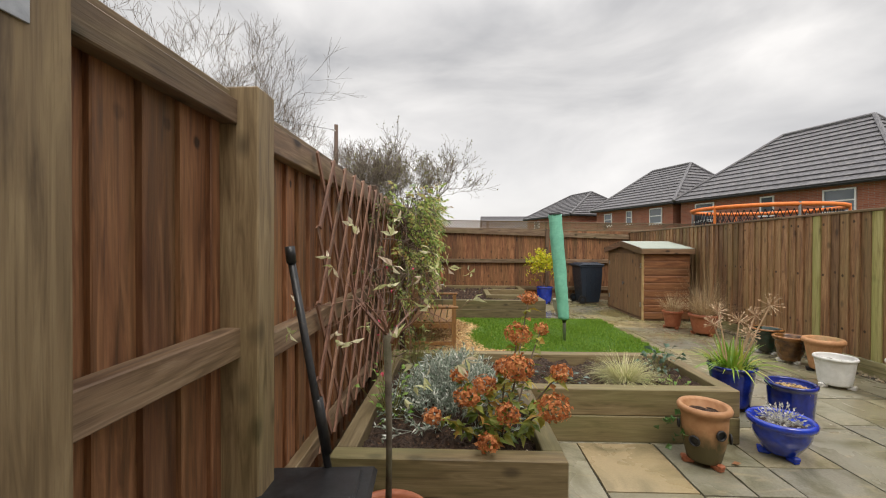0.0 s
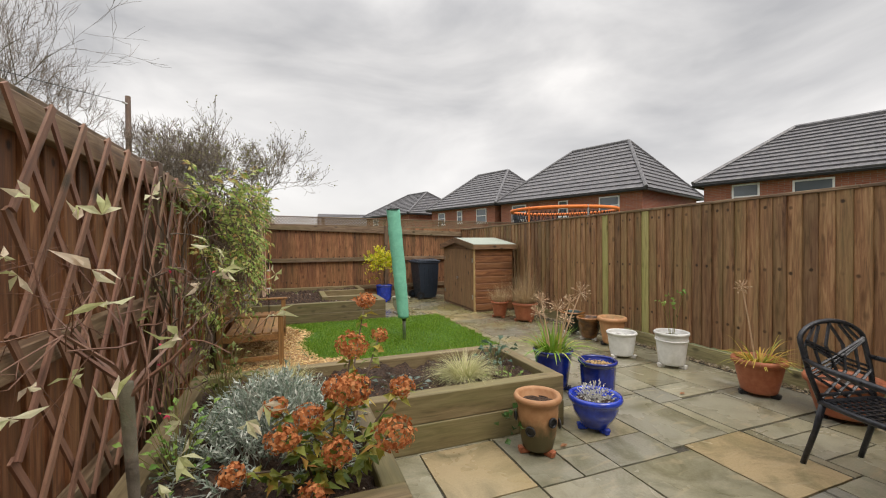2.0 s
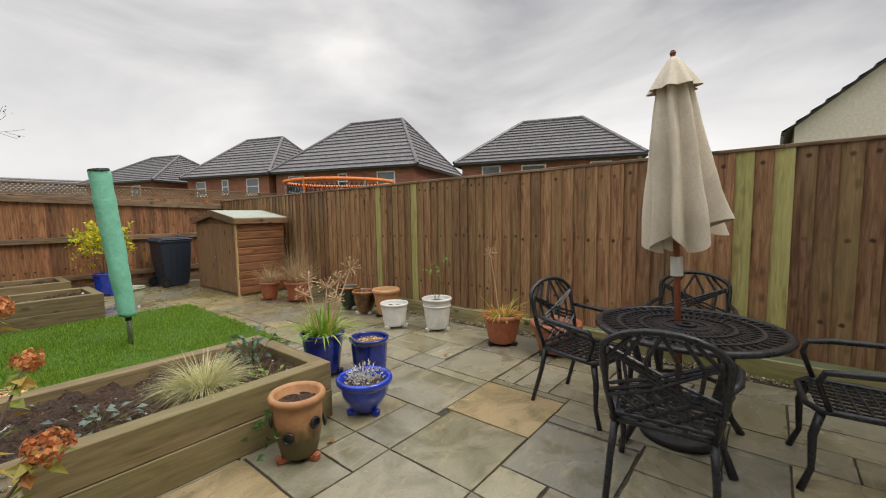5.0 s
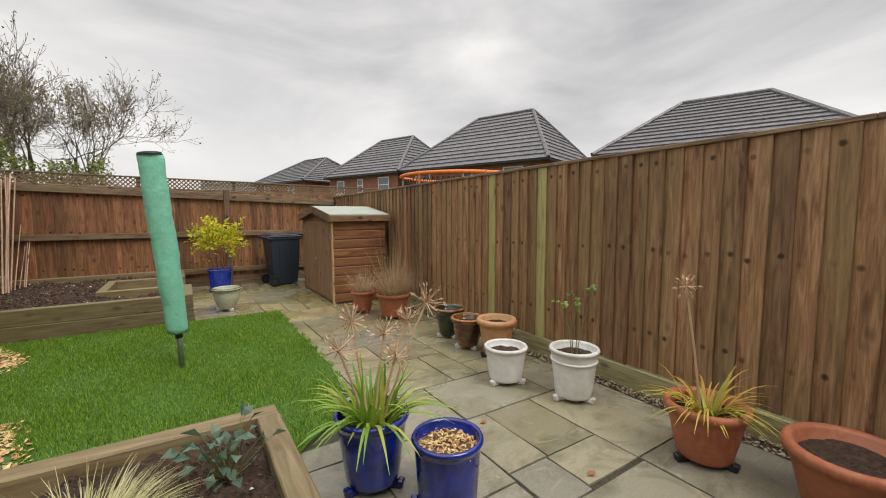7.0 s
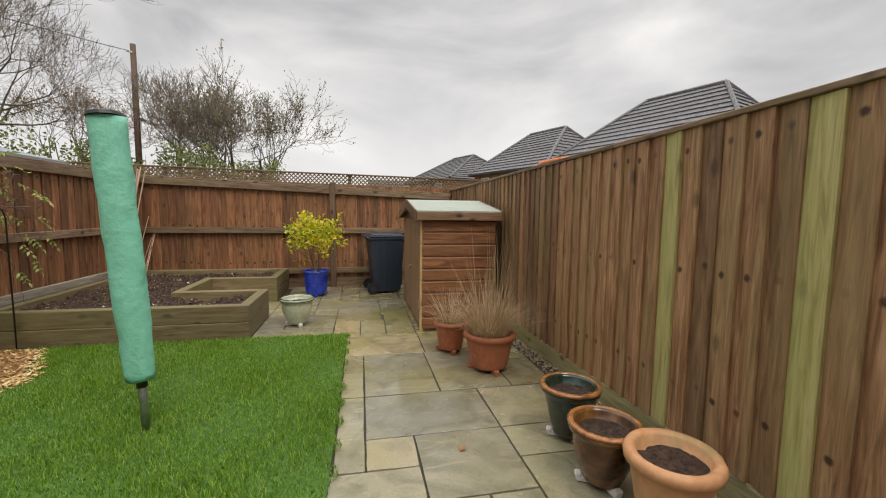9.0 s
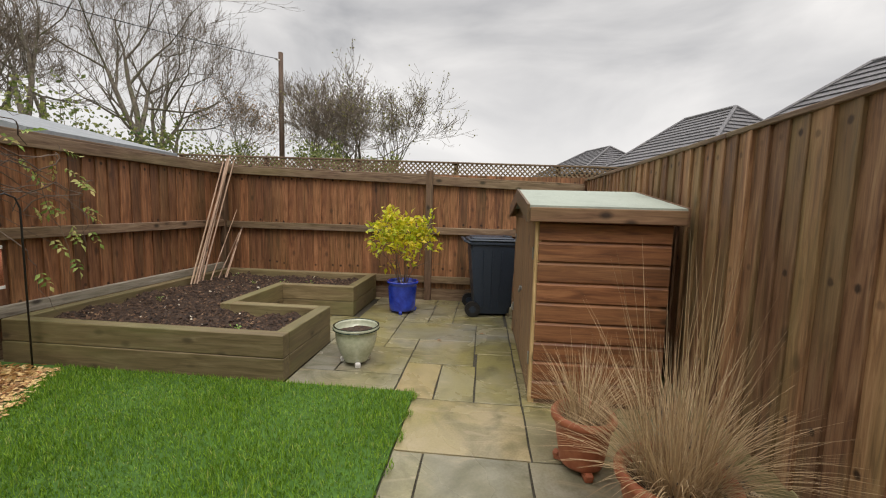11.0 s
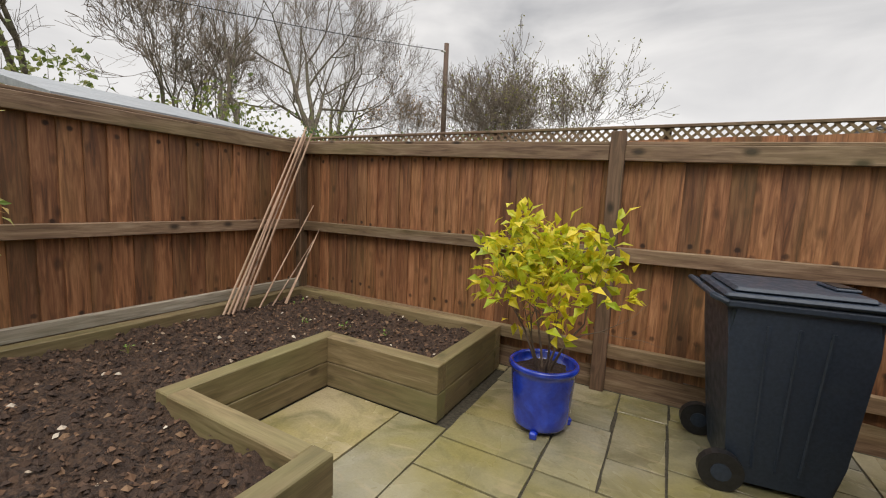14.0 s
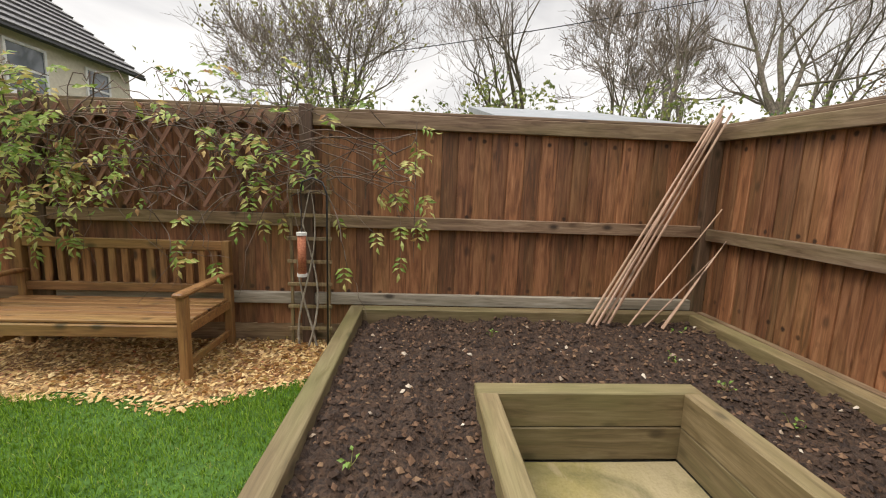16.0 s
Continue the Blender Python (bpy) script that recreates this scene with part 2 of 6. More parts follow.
POST_WOOD = wood("post_timber", (0.11, 0.072, 0.036), (0.25, 0.18, 0.10), (0.36, 0.275, 0.16), moss=0.5, vary=0.2, knot=0.6)
DARK_POST = wood("dark_post_timber", (0.06, 0.035, 0.022), (0.12, 0.07, 0.045), (0.2, 0.12, 0.08), moss=0.2, vary=0.2)
SLEEPER_X = wood("sleeper_timber", (0.105, 0.076, 0.036), (0.19, 0.142, 0.072), (0.28, 0.22, 0.125), axis=0, algae=(0.16, 0.17, 0.06), moss=0.65, vary=0.2, knot=0.6)
SLEEPER_Y = wood("sleeper_timber_along", (0.105, 0.076, 0.036), (0.19, 0.142, 0.072), (0.28, 0.22, 0.125), axis=1, algae=(0.16, 0.17, 0.06), moss=0.65, vary=0.2, knot=0.6)
SHED_WOOD = wood("shed_cladding", (0.095, 0.034, 0.014), (0.215, 0.086, 0.034), (0.33, 0.15, 0.065), axis=0, algae=(0.2, 0.12, 0.05), moss=0.3, vary=0.18)
SHED_DOOR = wood("shed_door_boards", (0.13, 0.07, 0.036), (0.25, 0.14, 0.073), (0.36, 0.225, 0.125), axis=2, algae=(0.2, 0.17, 0.08), moss=0.3, vary=0.12)
SHED_TRIM = wood("shed_trim", (0.08, 0.04, 0.024), (0.165, 0.088, 0.05), (0.26, 0.155, 0.093), axis=1, moss=0.2, vary=0.2)
BENCH_WOOD = wood("bench_wood", (0.13, 0.056, 0.02), (0.27, 0.135, 0.048), (0.37, 0.21, 0.085), axis=1, moss=0.35, vary=0.2)
BENCH_UP = wood("bench_wood_upright", (0.13, 0.056, 0.02), (0.27, 0.135, 0.048), (0.37, 0.21, 0.085), axis=2, moss=0.35, vary=0.2)
TRELLIS_WOOD = wood("trellis_laths", (0.15, 0.07, 0.05), (0.26, 0.13, 0.09), (0.36, 0.2, 0.14), axis=2, moss=0.2, vary=0.2)
CANE = wood("cane", (0.25, 0.15, 0.1), (0.45, 0.3, 0.22), (0.6, 0.45, 0.36), axis=2, moss=0.2, vary=0.3)
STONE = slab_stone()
BRICK = brickwork()
RENDER = speckled("cream_render", (0.62, 0.57, 0.47), (0.72, 0.67, 0.56), 12, 0.9, 0.2)
ROOF_TILE = speckled("slate_grey_tile", (0.095, 0.092, 0.10), (0.155, 0.15, 0.16), 8, 0.5, 0.15, a2=(0.20, 0.19, 0.185), tone=0.1)
SOIL = speckled("dark_soil", (0.016, 0.009, 0.006), (0.095, 0.054, 0.032), 45, 0.9, 1.0, 0.03, a2=(0.04, 0.022, 0.014), scale2=7)
MULCH = leafy("mulch_bits", [(0, (0.022, 0.013, 0.010)), (0.7, (0.075, 0.042, 0.026)), (0.94, (0.17, 0.095, 0.055)), (0.985, (0.24, 0.15, 0.085)), (1, (0.65, 0.58, 0.48))], 0.85, 0.0)
EARTH = speckled("meadow_ground", (0.05, 0.07, 0.02), (0.11, 0.12, 0.045), 3, 0.9, 0.3)
BEDDING = speckled("sandy_joint", (0.028, 0.025, 0.016), (0.07, 0.06, 0.042), 40, 0.9, 0.5)
TURF = speckled("turf", (0.035, 0.09, 0.012), (0.07, 0.16, 0.02), 25, 0.9, 0.6)
GRASS = leafy("grass_blades", [(0, (0.075, 0.165, 0.006)), (0.6, (0.15, 0.29, 0.010)), (0.95, (0.27, 0.43, 0.03)), (1, (0.42, 0.42, 0.13))], 0.62, 0.35)
CHIPS = leafy("bark_chips", [(0, (0.38, 0.21, 0.08)), (0.5, (0.62, 0.42, 0.18)), (0.85, (0.76, 0.58, 0.30)), (1, (0.35, 0.10, 0.04))], 0.85, 0.0)
PEBBLES = leafy("pebbles", [(0, (0.16, 0.11, 0.06)), (0.5, (0.34, 0.26, 0.15)), (1, (0.5, 0.42, 0.3))], 0.5, 0.0)
TERRACOTTA = speckled("terracotta", (0.33, 0.095, 0.042), (0.42, 0.145, 0.068), 22, 0.55, 0.15, a2=(0.33, 0.12, 0.06))
PALE_TERRACOTTA = speckled("pale_terracotta", (0.50, 0.24, 0.11), (0.60, 0.32, 0.16), 20, 0.6, 0.15, a2=(0.34, 0.24, 0.10))
def mossy_pot():
    """Terracotta with dark green growth creeping up from its foot."""
    m, n, l, b = material("mossy_terracotta", 0.6)
    v = coords(n, l)
    col = ramp(n, l, noise_tex(n, l, v, 14, 5, 0.6), [(0.35, (0.36, 0.17, 0.075)), (0.65, (0.45, 0.24, 0.115))])
    tc, sp, ad = n.new("ShaderNodeTexCoord"), n.new("ShaderNodeSeparateXYZ"), n.new("ShaderNodeMath")
    l.new(tc.outputs["Object"], sp.inputs[0])
    ad.operation = "MULTIPLY_ADD"
    ad.inputs[1].default_value = 0.26
    l.new(noise_tex(n, l, v, 9, 5, 0.6, 0.5), ad.inputs[0])
    l.new(sp.outputs[2], ad.inputs[2])
    col = mixed(n, l, col, (0.06, 0.058, 0.02), spread(n, l, ad.outputs[0], 0.92, 0.0, 0.27, 0.40))
    l.new(col, b.inputs["Base Color"])
    bumped(n, l, b, noise_tex(n, l, v, 40, 4), 0.2, 0.004)
    return m


MOSSY_POT = mossy_pot()
BLUE_GLAZE = speckled("blue_glaze", (0.008, 0.03, 0.34), (0.015, 0.06, 0.56), 12, 0.12, 0.05, a2=(0.006, 0.02, 0.22), scale2=7, coat=0.6)
DEEP_BLUE = speckled("deep_blue_glaze", (0.005, 0.014, 0.15), (0.010, 0.03, 0.30), 12, 0.15, 0.05, a2=(0.003, 0.008, 0.06), coat=0.6)
GREEN_GLAZE = speckled("dark_green_glaze", (0.006, 0.022, 0.014), (0.014, 0.045, 0.028), 10, 0.18, 0.05, a2=(0.035, 0.022, 0.010), coat=0.2)
BROWN_GLAZE = speckled("brown_glaze", (0.08, 0.032, 0.010), (0.22, 0.10, 0.028), 10, 0.2, 0.05, a2=(0.03, 0.015, 0.008), coat=0.2)
RIM_GLAZE = speckled("amber_rim_glaze", (0.26, 0.10, 0.03), (0.42, 0.18, 0.06), 25, 0.25, 0.05, a2=(0.14, 0.06, 0.02), scale2=12, coat=0.2)
CREAM_GLAZE = speckled("celadon_glaze", (0.40, 0.42, 0.31), (0.52, 0.53, 0.40), 30, 0.15, 0.04, a2=(0.30, 0.34, 0.23), coat=0.5)
WHITE_POT = speckled("white_pot", (0.70, 0.70, 0.68), (0.80, 0.80, 0.78), 20, 0.35, 0.05, a2=(0.58, 0.58, 0.54))
WHITE_FOOT = speckled("white_foot", (0.60, 0.58, 0.55), (0.72, 0.70, 0.67), 30, 0.6, 0.1)
COVER = speckled("green_cover_cloth", (0.17, 0.50, 0.36), (0.22, 0.57, 0.42), 18, 0.7, 0.5, 0.02, a2=(0.15, 0.45, 0.32), scale2=9)
STEEL = speckled("dull_steel", (0.32, 0.33, 0.34), (0.46, 0.47, 0.48), 30, 0.4, 0.05, metal=0.9)
BIN_PLASTIC = speckled("dark_blue_plastic", (0.020, 0.030, 0.048), (0.030, 0.044, 0.068), 60, 0.45, 0.1)
BLACK = speckled("black_plastic", (0.010, 0.010, 0.011), (0.022, 0.022, 0.024), 40, 0.4, 0.1)
CAST = speckled("cast_aluminium", (0.016, 0.017, 0.021), (0.040, 0.042, 0.050), 50, 0.35, 0.25, metal=0.25)
CANVAS = speckled("cream_canvas", (0.62, 0.56, 0.45), (0.72, 0.66, 0.55), 90, 0.9, 0.2, a2=(0.52, 0.47, 0.38), scale2=3)
PARASOL_POLE = wood("parasol_pole", (0.14, 0.04, 0.02), (0.26, 0.08, 0.04), (0.32, 0.11, 0.06), moss=0.0)
FELT = speckled("green_grey_felt", (0.30, 0.34, 0.29), (0.40, 0.44, 0.38), 120, 0.75, 0.3, a2=(0.26, 0.29, 0.25), scale2=2)
LEAD = speckled("pale_grey_sheet", (0.24, 0.26, 0.28), (0.31, 0.33, 0.35), 20, 0.5, 0.05)
ORANGE = speckled("orange_pad", (0.75, 0.17, 0.03), (0.85, 0.24, 0.05), 10, 0.6, 0.1)
NET = speckled("dark_net", (0.012, 0.012, 0.016), (0.03, 0.03, 0.036), 60, 0.7, 0.1)
BARK = speckled("bark", (0.075, 0.06, 0.045), (0.19, 0.16, 0.125), 9, 0.9, 0.6, 0.03, a2=(0.12, 0.125, 0.06))
TWIG = speckled("twig", (0.08, 0.055, 0.04), (0.19, 0.14, 0.105), 6, 0.85, 0.2)
FAR_TWIG = speckled("far_twig", (0.12, 0.095, 0.072), (0.24, 0.195, 0.155), 3, 0.9, 0.0)
IVY = leafy("ivy", [(0, (0.02, 0.06, 0.015)), (1, (0.06, 0.14, 0.03))], 0.4, 0.15)
HEDGE = leafy("hedge_leaves", [(0, (0.09, 0.13, 0.03)), (0.6, (0.19, 0.23, 0.06)), (1, (0.38, 0.38, 0.14))], 0.5, 0.4)
RUSSET = leafy("russet_leaves", [(0, (0.22, 0.10, 0.03)), (0.6, (0.36, 0.18, 0.05)), (1, (0.40, 0.30, 0.10))], 0.6, 0.4)
OLIVE = leafy("olive_leaves", [(0, (0.16, 0.17, 0.05)), (1, (0.32, 0.30, 0.10))], 0.6, 0.4)
CLIMBER = leafy("climber_leaves", [(0, (0.14, 0.25, 0.04)), (0.4, (0.33, 0.46, 0.10)), (0.75, (0.56, 0.56, 0.20)), (0.92, (0.55, 0.40, 0.14)), (1, (0.35, 0.15, 0.06))], 0.5, 0.4)
LIME = leafy("lime_leaves", [(0, (0.32, 0.42, 0.025)), (0.45, (0.58, 0.58, 0.03)), (1, (0.80, 0.64, 0.05))], 0.4, 0.4)
STRAP = leafy("strap_leaves", [(0, (0.14, 0.30, 0.03)), (0.6, (0.30, 0.46, 0.06)), (1, (0.55, 0.50, 0.10))], 0.4, 0.3)
YELLOW_STRAP = leafy("yellowing_leaves", [(0, (0.26, 0.34, 0.05)), (0.5, (0.56, 0.46, 0.08)), (1, (0.62, 0.36, 0.08))], 0.5, 0.3)
SEED_STRAW = leafy("seed_straw", [(0, (0.50, 0.32, 0.20)), (0.6, (0.66, 0.48, 0.32)), (1, (0.80, 0.66, 0.48))], 0.7, 0.3)
STRAW = leafy("straw_blades", [(0, (0.30, 0.20, 0.11)), (0.6, (0.48, 0.35, 0.20)), (1, (0.62, 0.48, 0.30))], 0.7, 0.3)
PALE_GRASS = leafy("pale_grass", [(0, (0.36, 0.38, 0.14)), (0.6, (0.58, 0.56, 0.28)), (1, (0.74, 0.68, 0.44))], 0.6, 0.3)
SILVER = leafy("silver_leaves", [(0, (0.13, 0.19, 0.13)), (0.5, (0.32, 0.38, 0.31)), (0.8, (0.52, 0.57, 0.50)), (1, (0.78, 0.80, 0.74))], 0.6, 0.2)
HYDRANGEA_LEAF = leafy("hydrangea_leaves", [(0, (0.10, 0.18, 0.03)), (0.5, (0.28, 0.30, 0.05)), (0.85, (0.48, 0.36, 0.07)), (1, (0.40, 0.14, 0.05))], 0.5, 0.35)
DRY_PETAL = leafy("dry_petals", [(0, (0.34, 0.10, 0.03)), (0.5, (0.56, 0.20, 0.065)), (1, (0.72, 0.34, 0.14))], 0.8, 0.3)
WILLOW = leafy("willow_leaves", [(0, (0.55, 0.58, 0.25)), (0.6, (0.75, 0.74, 0.48)), (1, (0.85, 0.70, 0.55))], 0.5, 0.4)
BRIGHT_GREEN = leafy("bright_green_leaves", [(0, (0.12, 0.28, 0.04)), (1, (0.30, 0.45, 0.10))], 0.45, 0.35)
BLUE_GREEN = leafy("blue_green_leaves", [(0, (0.05, 0.11, 0.07)), (1, (0.14, 0.22, 0.15))], 0.45, 0.25)
PINK = leafy("pink_petals", [(0, (0.55, 0.03, 0.08)), (1, (0.75, 0.08, 0.16))], 0.6, 0.3)
DEAD_LEAF = leafy("dead_leaf", [(0, (0.25, 0.09, 0.04)), (1, (0.40, 0.2, 0.09))], 0.7, 0.2)
WINDOW_WHITE = speckled("white_upvc", (0.72, 0.72, 0.71), (0.8, 0.8, 0.79), 10, 0.35, 0.0)
NUTS = speckled("bird_nuts", (0.30, 0.08, 0.04), (0.50, 0.2, 0.1), 90, 0.7, 0.5)
GLASS, _gn, _gl, _gb = material("window_glass", 0.05)
_gb.inputs["Base Color"].default_value = (0.09, 0.11, 0.13, 1)
_gb.inputs["Specular IOR Level"].default_value = 0.9


# ---- mesh helpers ----
def box(bm, lo, hi, bevel=0.0):
    q = bmesh.new() if bevel else bm
    c = [(x, y, z) for x in (lo[0], hi[0]) for y in (lo[1], hi[1]) for z in (lo[2], hi[2])]
    v = [q.verts.new(p) for p in c]
    for f in ((0, 1, 3, 2), (4, 6, 7, 5), (0, 4, 5, 1), (2, 3, 7, 6), (0, 2, 6, 4), (1, 5, 7, 3)):
        q.faces.new([v[i] for i in f])
    if bevel:
        bmesh.ops.bevel(q, geom=q.edges[:], offset=bevel, segments=1, affect="EDGES")
        t = bpy.data.meshes.new("t")
        q.to_mesh(t)
        q.free()
        bm.from_mesh(t)
        bpy.data.meshes.remove(t)
    return bm


def tube(bm, pts, radii, n=6):
    """A closed tube through the points."""
    pts = [Vector(p) for p in pts]
    if isinstance(radii, (int, float)):
        radii = [radii] * len(pts)
    rings = []
    for i, p in enumerate(pts):
        d = (pts[min(i + 1, len(pts) - 1)] - pts[max(i - 1, 0)]).normalized()
        a = d.orthogonal().normalized() if i == 0 else (a - d * a.dot(d)).normalized()
        b = d.cross(a)
        rings.append([bm.verts.new(p + (a * math.cos(6.2832 * k / n) + b * math.sin(6.2832 * k / n)) * radii[i]) for k in range(n)])
    for r, s in zip(rings, rings[1:]):
        for k in range(n):
            bm.faces.new((r[k], r[(k + 1) % n], s[(k + 1) % n], s[k]))
    bm.faces.new(rings[0][::-1])
    bm.faces.new(rings[-1])
    return bm


def lathe(bm, profile, n=28, wobble=None):
    """A turned solid round z from (radius, height) pairs; a radius of 0 closes it."""
    rings = []
    for r, z in profile:
        rings.append([bm.verts.new((0, 0, z))] if r == 0 else [bm.verts.new((r * math.cos(6.2832 * k / n), r * math.sin(6.2832 * k / n), z)) for k in range(n)])
    for a, b in zip(rings, rings[1:]):
        for k in range(n):
            j = (k + 1) % n
            if len(a) == 1 and len(b) == 1:
                continue
            if len(a) == 1:
                bm.faces.new((a[0], b[j], b[k]))
            elif len(b) == 1:
                bm.faces.new((a[k], a[j], b[0]))
            else:
                bm.faces.new((a[k], a[j], b[j], b[k]))
    return bm


def part(name, bm, mat, parent=None, label="", m=None, smooth=False):
    me = bpy.data.meshes.new(name)
    if isinstance(bm, bmesh.types.BMesh):
        bmesh.ops.recalc_face_normals(bm, faces=bm.faces[:])
        bm.to_mesh(me)
        bm.free()
    else:
        v, f = bm
        me.from_pydata(v, [], f)
    if smooth:
        me.polygons.foreach_set("use_smooth", [True] * len(me.polygons))
    me.materials.append(mat)
    ob = new(name, me)
    if m is not None:
        ob.matrix_basis = m
    if parent:
        ob.parent = parent
    if label:
        ob["label"] = label
    return ob


def piece(name, me, parent, m):
    ob = new(name, me)
    ob.parent = parent
    ob.matrix_basis = m
    return ob


def thing(name, label, category, m=None, group="", kind=""):
    ob = new(name)
    if m is not None:
        ob.matrix_basis = m
    return tagged(ob, label, category, group, kind)


def leaves(pos, way, up, length, width, bend=0.25):
    """Leaf blades, each of four triangles with a fold: arrays of points, directions and normals."""
    pos, way, up = (np.asarray(a, float) for a in (pos, way, up))
    n = len(pos)
    way = way / (np.linalg.norm(way, axis=1, keepdims=True) + 1e-9)
    side = np.cross(way, up)
    side /= np.linalg.norm(side, axis=1, keepdims=True) + 1e-9
    nor = np.cross(side, way)
    L, W = np.broadcast_to(length, n)[:, None], np.broadcast_to(width, n)[:, None]
    mid = pos + way * L * 0.5
    v = np.stack([pos, mid + side * W / 2 + nor * W * 0.15, mid, mid - side * W / 2 + nor * W * 0.15, pos + way * L - nor * L * bend], 1).reshape(-1, 3)
    k = np.arange(n)[:, None] * 5
    f = np.concatenate([k + [0, 1, 2], k + [0, 2, 3], k + [2, 1, 4], k + [3, 2, 4]])
    return v.tolist(), f.tolist()


def blades(rng, base, lean, length, width, droop=0.6, steps=4):
    """Grass-like strips that arch over: base points, horizontal lean vectors."""
    base, lean = np.asarray(base, float), np.asarray(lean, float)
    n = len(base)
    L, W = np.broadcast_to(length, n)[:, None], np.broadcast_to(width, n)[:, None]
    flat = lean / (np.linalg.norm(lean, axis=1, keepdims=True) + 1e-6)
    side = np.stack([-flat[:, 1], flat[:, 0], np.zeros(n)], 1)
    rows = []
    for s in range(steps + 1):
        u = s / steps
        steep = np.linalg.norm(lean, axis=1, keepdims=True)
        grow = L / np.sqrt(1 + steep ** 2)
        p = base + np.concatenate([lean * (u + 0.35 * droop * u * u) * grow, (u * 1.15 - droop * u ** 2.2 * 0.8 * np.clip(steep, 0, 1.2)) * grow], 1)
        w = W * (1 - u) ** 0.7 * 0.5 + 0.0003
        rows += [p + side * w, p - side * w]
    v = np.stack(rows, 1).reshape(-1, 3)
    k = np.arange(n)[:, None] * (2 * steps + 2)
    f = np.concatenate([k + [2 * s, 2 * s + 1, 2 * s + 3, 2 * s + 2] for s in range(steps)])
    return v.tolist(), f.tolist()


def rods(seg, n=3):
    """Many tapered rods, from arrays of (p, q, r0, r1), as one mesh."""
    p, q, r0, r1 = (np.asarray(a, float) for a in seg)
    d = q - p
    d /= np.linalg.norm(d, axis=1, keepdims=True) + 1e-9
    a = np.cross(d, np.where(np.abs(d[:, 2:3]) > 0.9, [[1.0, 0, 0]], [[0, 0, 1.0]]))
    a /= np.linalg.norm(a, axis=1, keepdims=True) + 1e-9
    b = np.cross(d, a)
    rows = []
    for c, r in ((p, r0), (q, r1)):
        for k in range(n):
            t = 6.28319 * k / n
            rows.append(c + (a * math.cos(t) + b * math.sin(t)) * r[:, None])
    v = np.stack(rows, 1).reshape(-1, 3)
    k = np.arange(len(p))[:, None] * 2 * n
    f = np.concatenate([k + [i, (i + 1) % n, n + (i + 1) % n, n + i] for i in range(n)])
    return v.tolist(), f.tolist()


RNG = np.random.default_rng(7)
RND = random.Random(5)


# ---- ground, walls of the plot ----
WEST, EAST, NORTH, SOUTH = -0.80, 4.75, 11.20, -1.25
g = bmesh.new()
for ring in (((-400, -400), (400, -400), (400, 400), (-400, 400)),):
    g.faces.new([g.verts.new((x, y, -0.09)) for x, y in ring])
tagged(part("ground", g, EARTH), "rough grassy ground reaching to the horizon", "ground", kind="structure")
g = box(bmesh.new(), (WEST - 0.05, SOUTH, -0.08), (EAST, NORTH, -0.012))
paving = tagged(part("paving", g, BEDDING), "wet buff sandstone patio paving with dark joints", "paving", kind="structure")
g = box(bmesh.new(), (-3.2, SOUTH - 0.3, -0.08), (8.0, SOUTH, 5.0))
tagged(part("wall_south", g, RENDER), "plain cream rendered house wall behind the patio", "wall", kind="structure")

LAWN_EDGE = [(-0.76, 8.06), (-0.76, 4.12), (2.12, 4.12), (2.5, 4.45), (2.75, 4.95), (2.82, 5.4), (2.83, 8.06)]


def in_lawn(x, y):
    inside = False
    for (x0, y0), (x1, y1) in zip(LAWN_EDGE, LAWN_EDGE[1:] + LAWN_EDGE[:1]):
        if (y0 > y) != (y1 > y) and x < (x1 - x0) * (y - y0) / (y1 - y0) + x0:
            inside = not inside
    return inside


def chip_zone(x, y):
    """The strip of bark chippings before the bench."""
    return x < 0.42 + 0.22 * math.sin(y * 1.7) + (0.25 if y < 5.6 else 0.0) - (0.9 if y > 7.2 else 0.0) * (y - 7.2)


g = bmesh.new()
bot = [g.verts.new((x, y, -0.05)) for x, y in LAWN_EDGE]
top = [g.verts.new((x, y, 0.012)) for x, y in LAWN_EDGE]
g.faces.new(top)
for i in range(len(top)):
    j = (i + 1) % len(top)
    g.faces.new((bot[i], bot[j], top[j], top[i]))
lawn = tagged(part("lawn", g, TURF), "bright green mown lawn beside the path", "lawn", kind="structure")


def scatter(count, x0, x1, y0, y1, keep):
    x, y = RNG.uniform(x0, x1, count), RNG.uniform(y0, y1, count)
    k = np.array([keep(a, b) for a, b in zip(x, y)])
    return x[k], y[k]


x, y = scatter(150000, -0.76, 2.95, 4.1, 8.1, lambda a, b: in_lawn(a - 0.03 * math.sin(b * 23) - 0.02, b) and not chip_zone(a, b))
t = RNG.uniform(0, 6.283, len(x))
lean = RNG.uniform(0.15, 0.9, len(x))
h = RNG.uniform(0.018, 0.044, len(x)) * (1 + 0.35 * np.sin(x * 5.1) * np.sin(y * 4.3))
grass = part("grass", blades(RNG, np.stack([x, y, np.full(len(x), 0.008)], 1), np.stack([np.cos(t) * lean, np.sin(t) * lean], 1), h, 0.0045, 0.5, 2), GRASS)
tagged(grass, "short bright green grass blades of the lawn", "grass", kind="stuff")


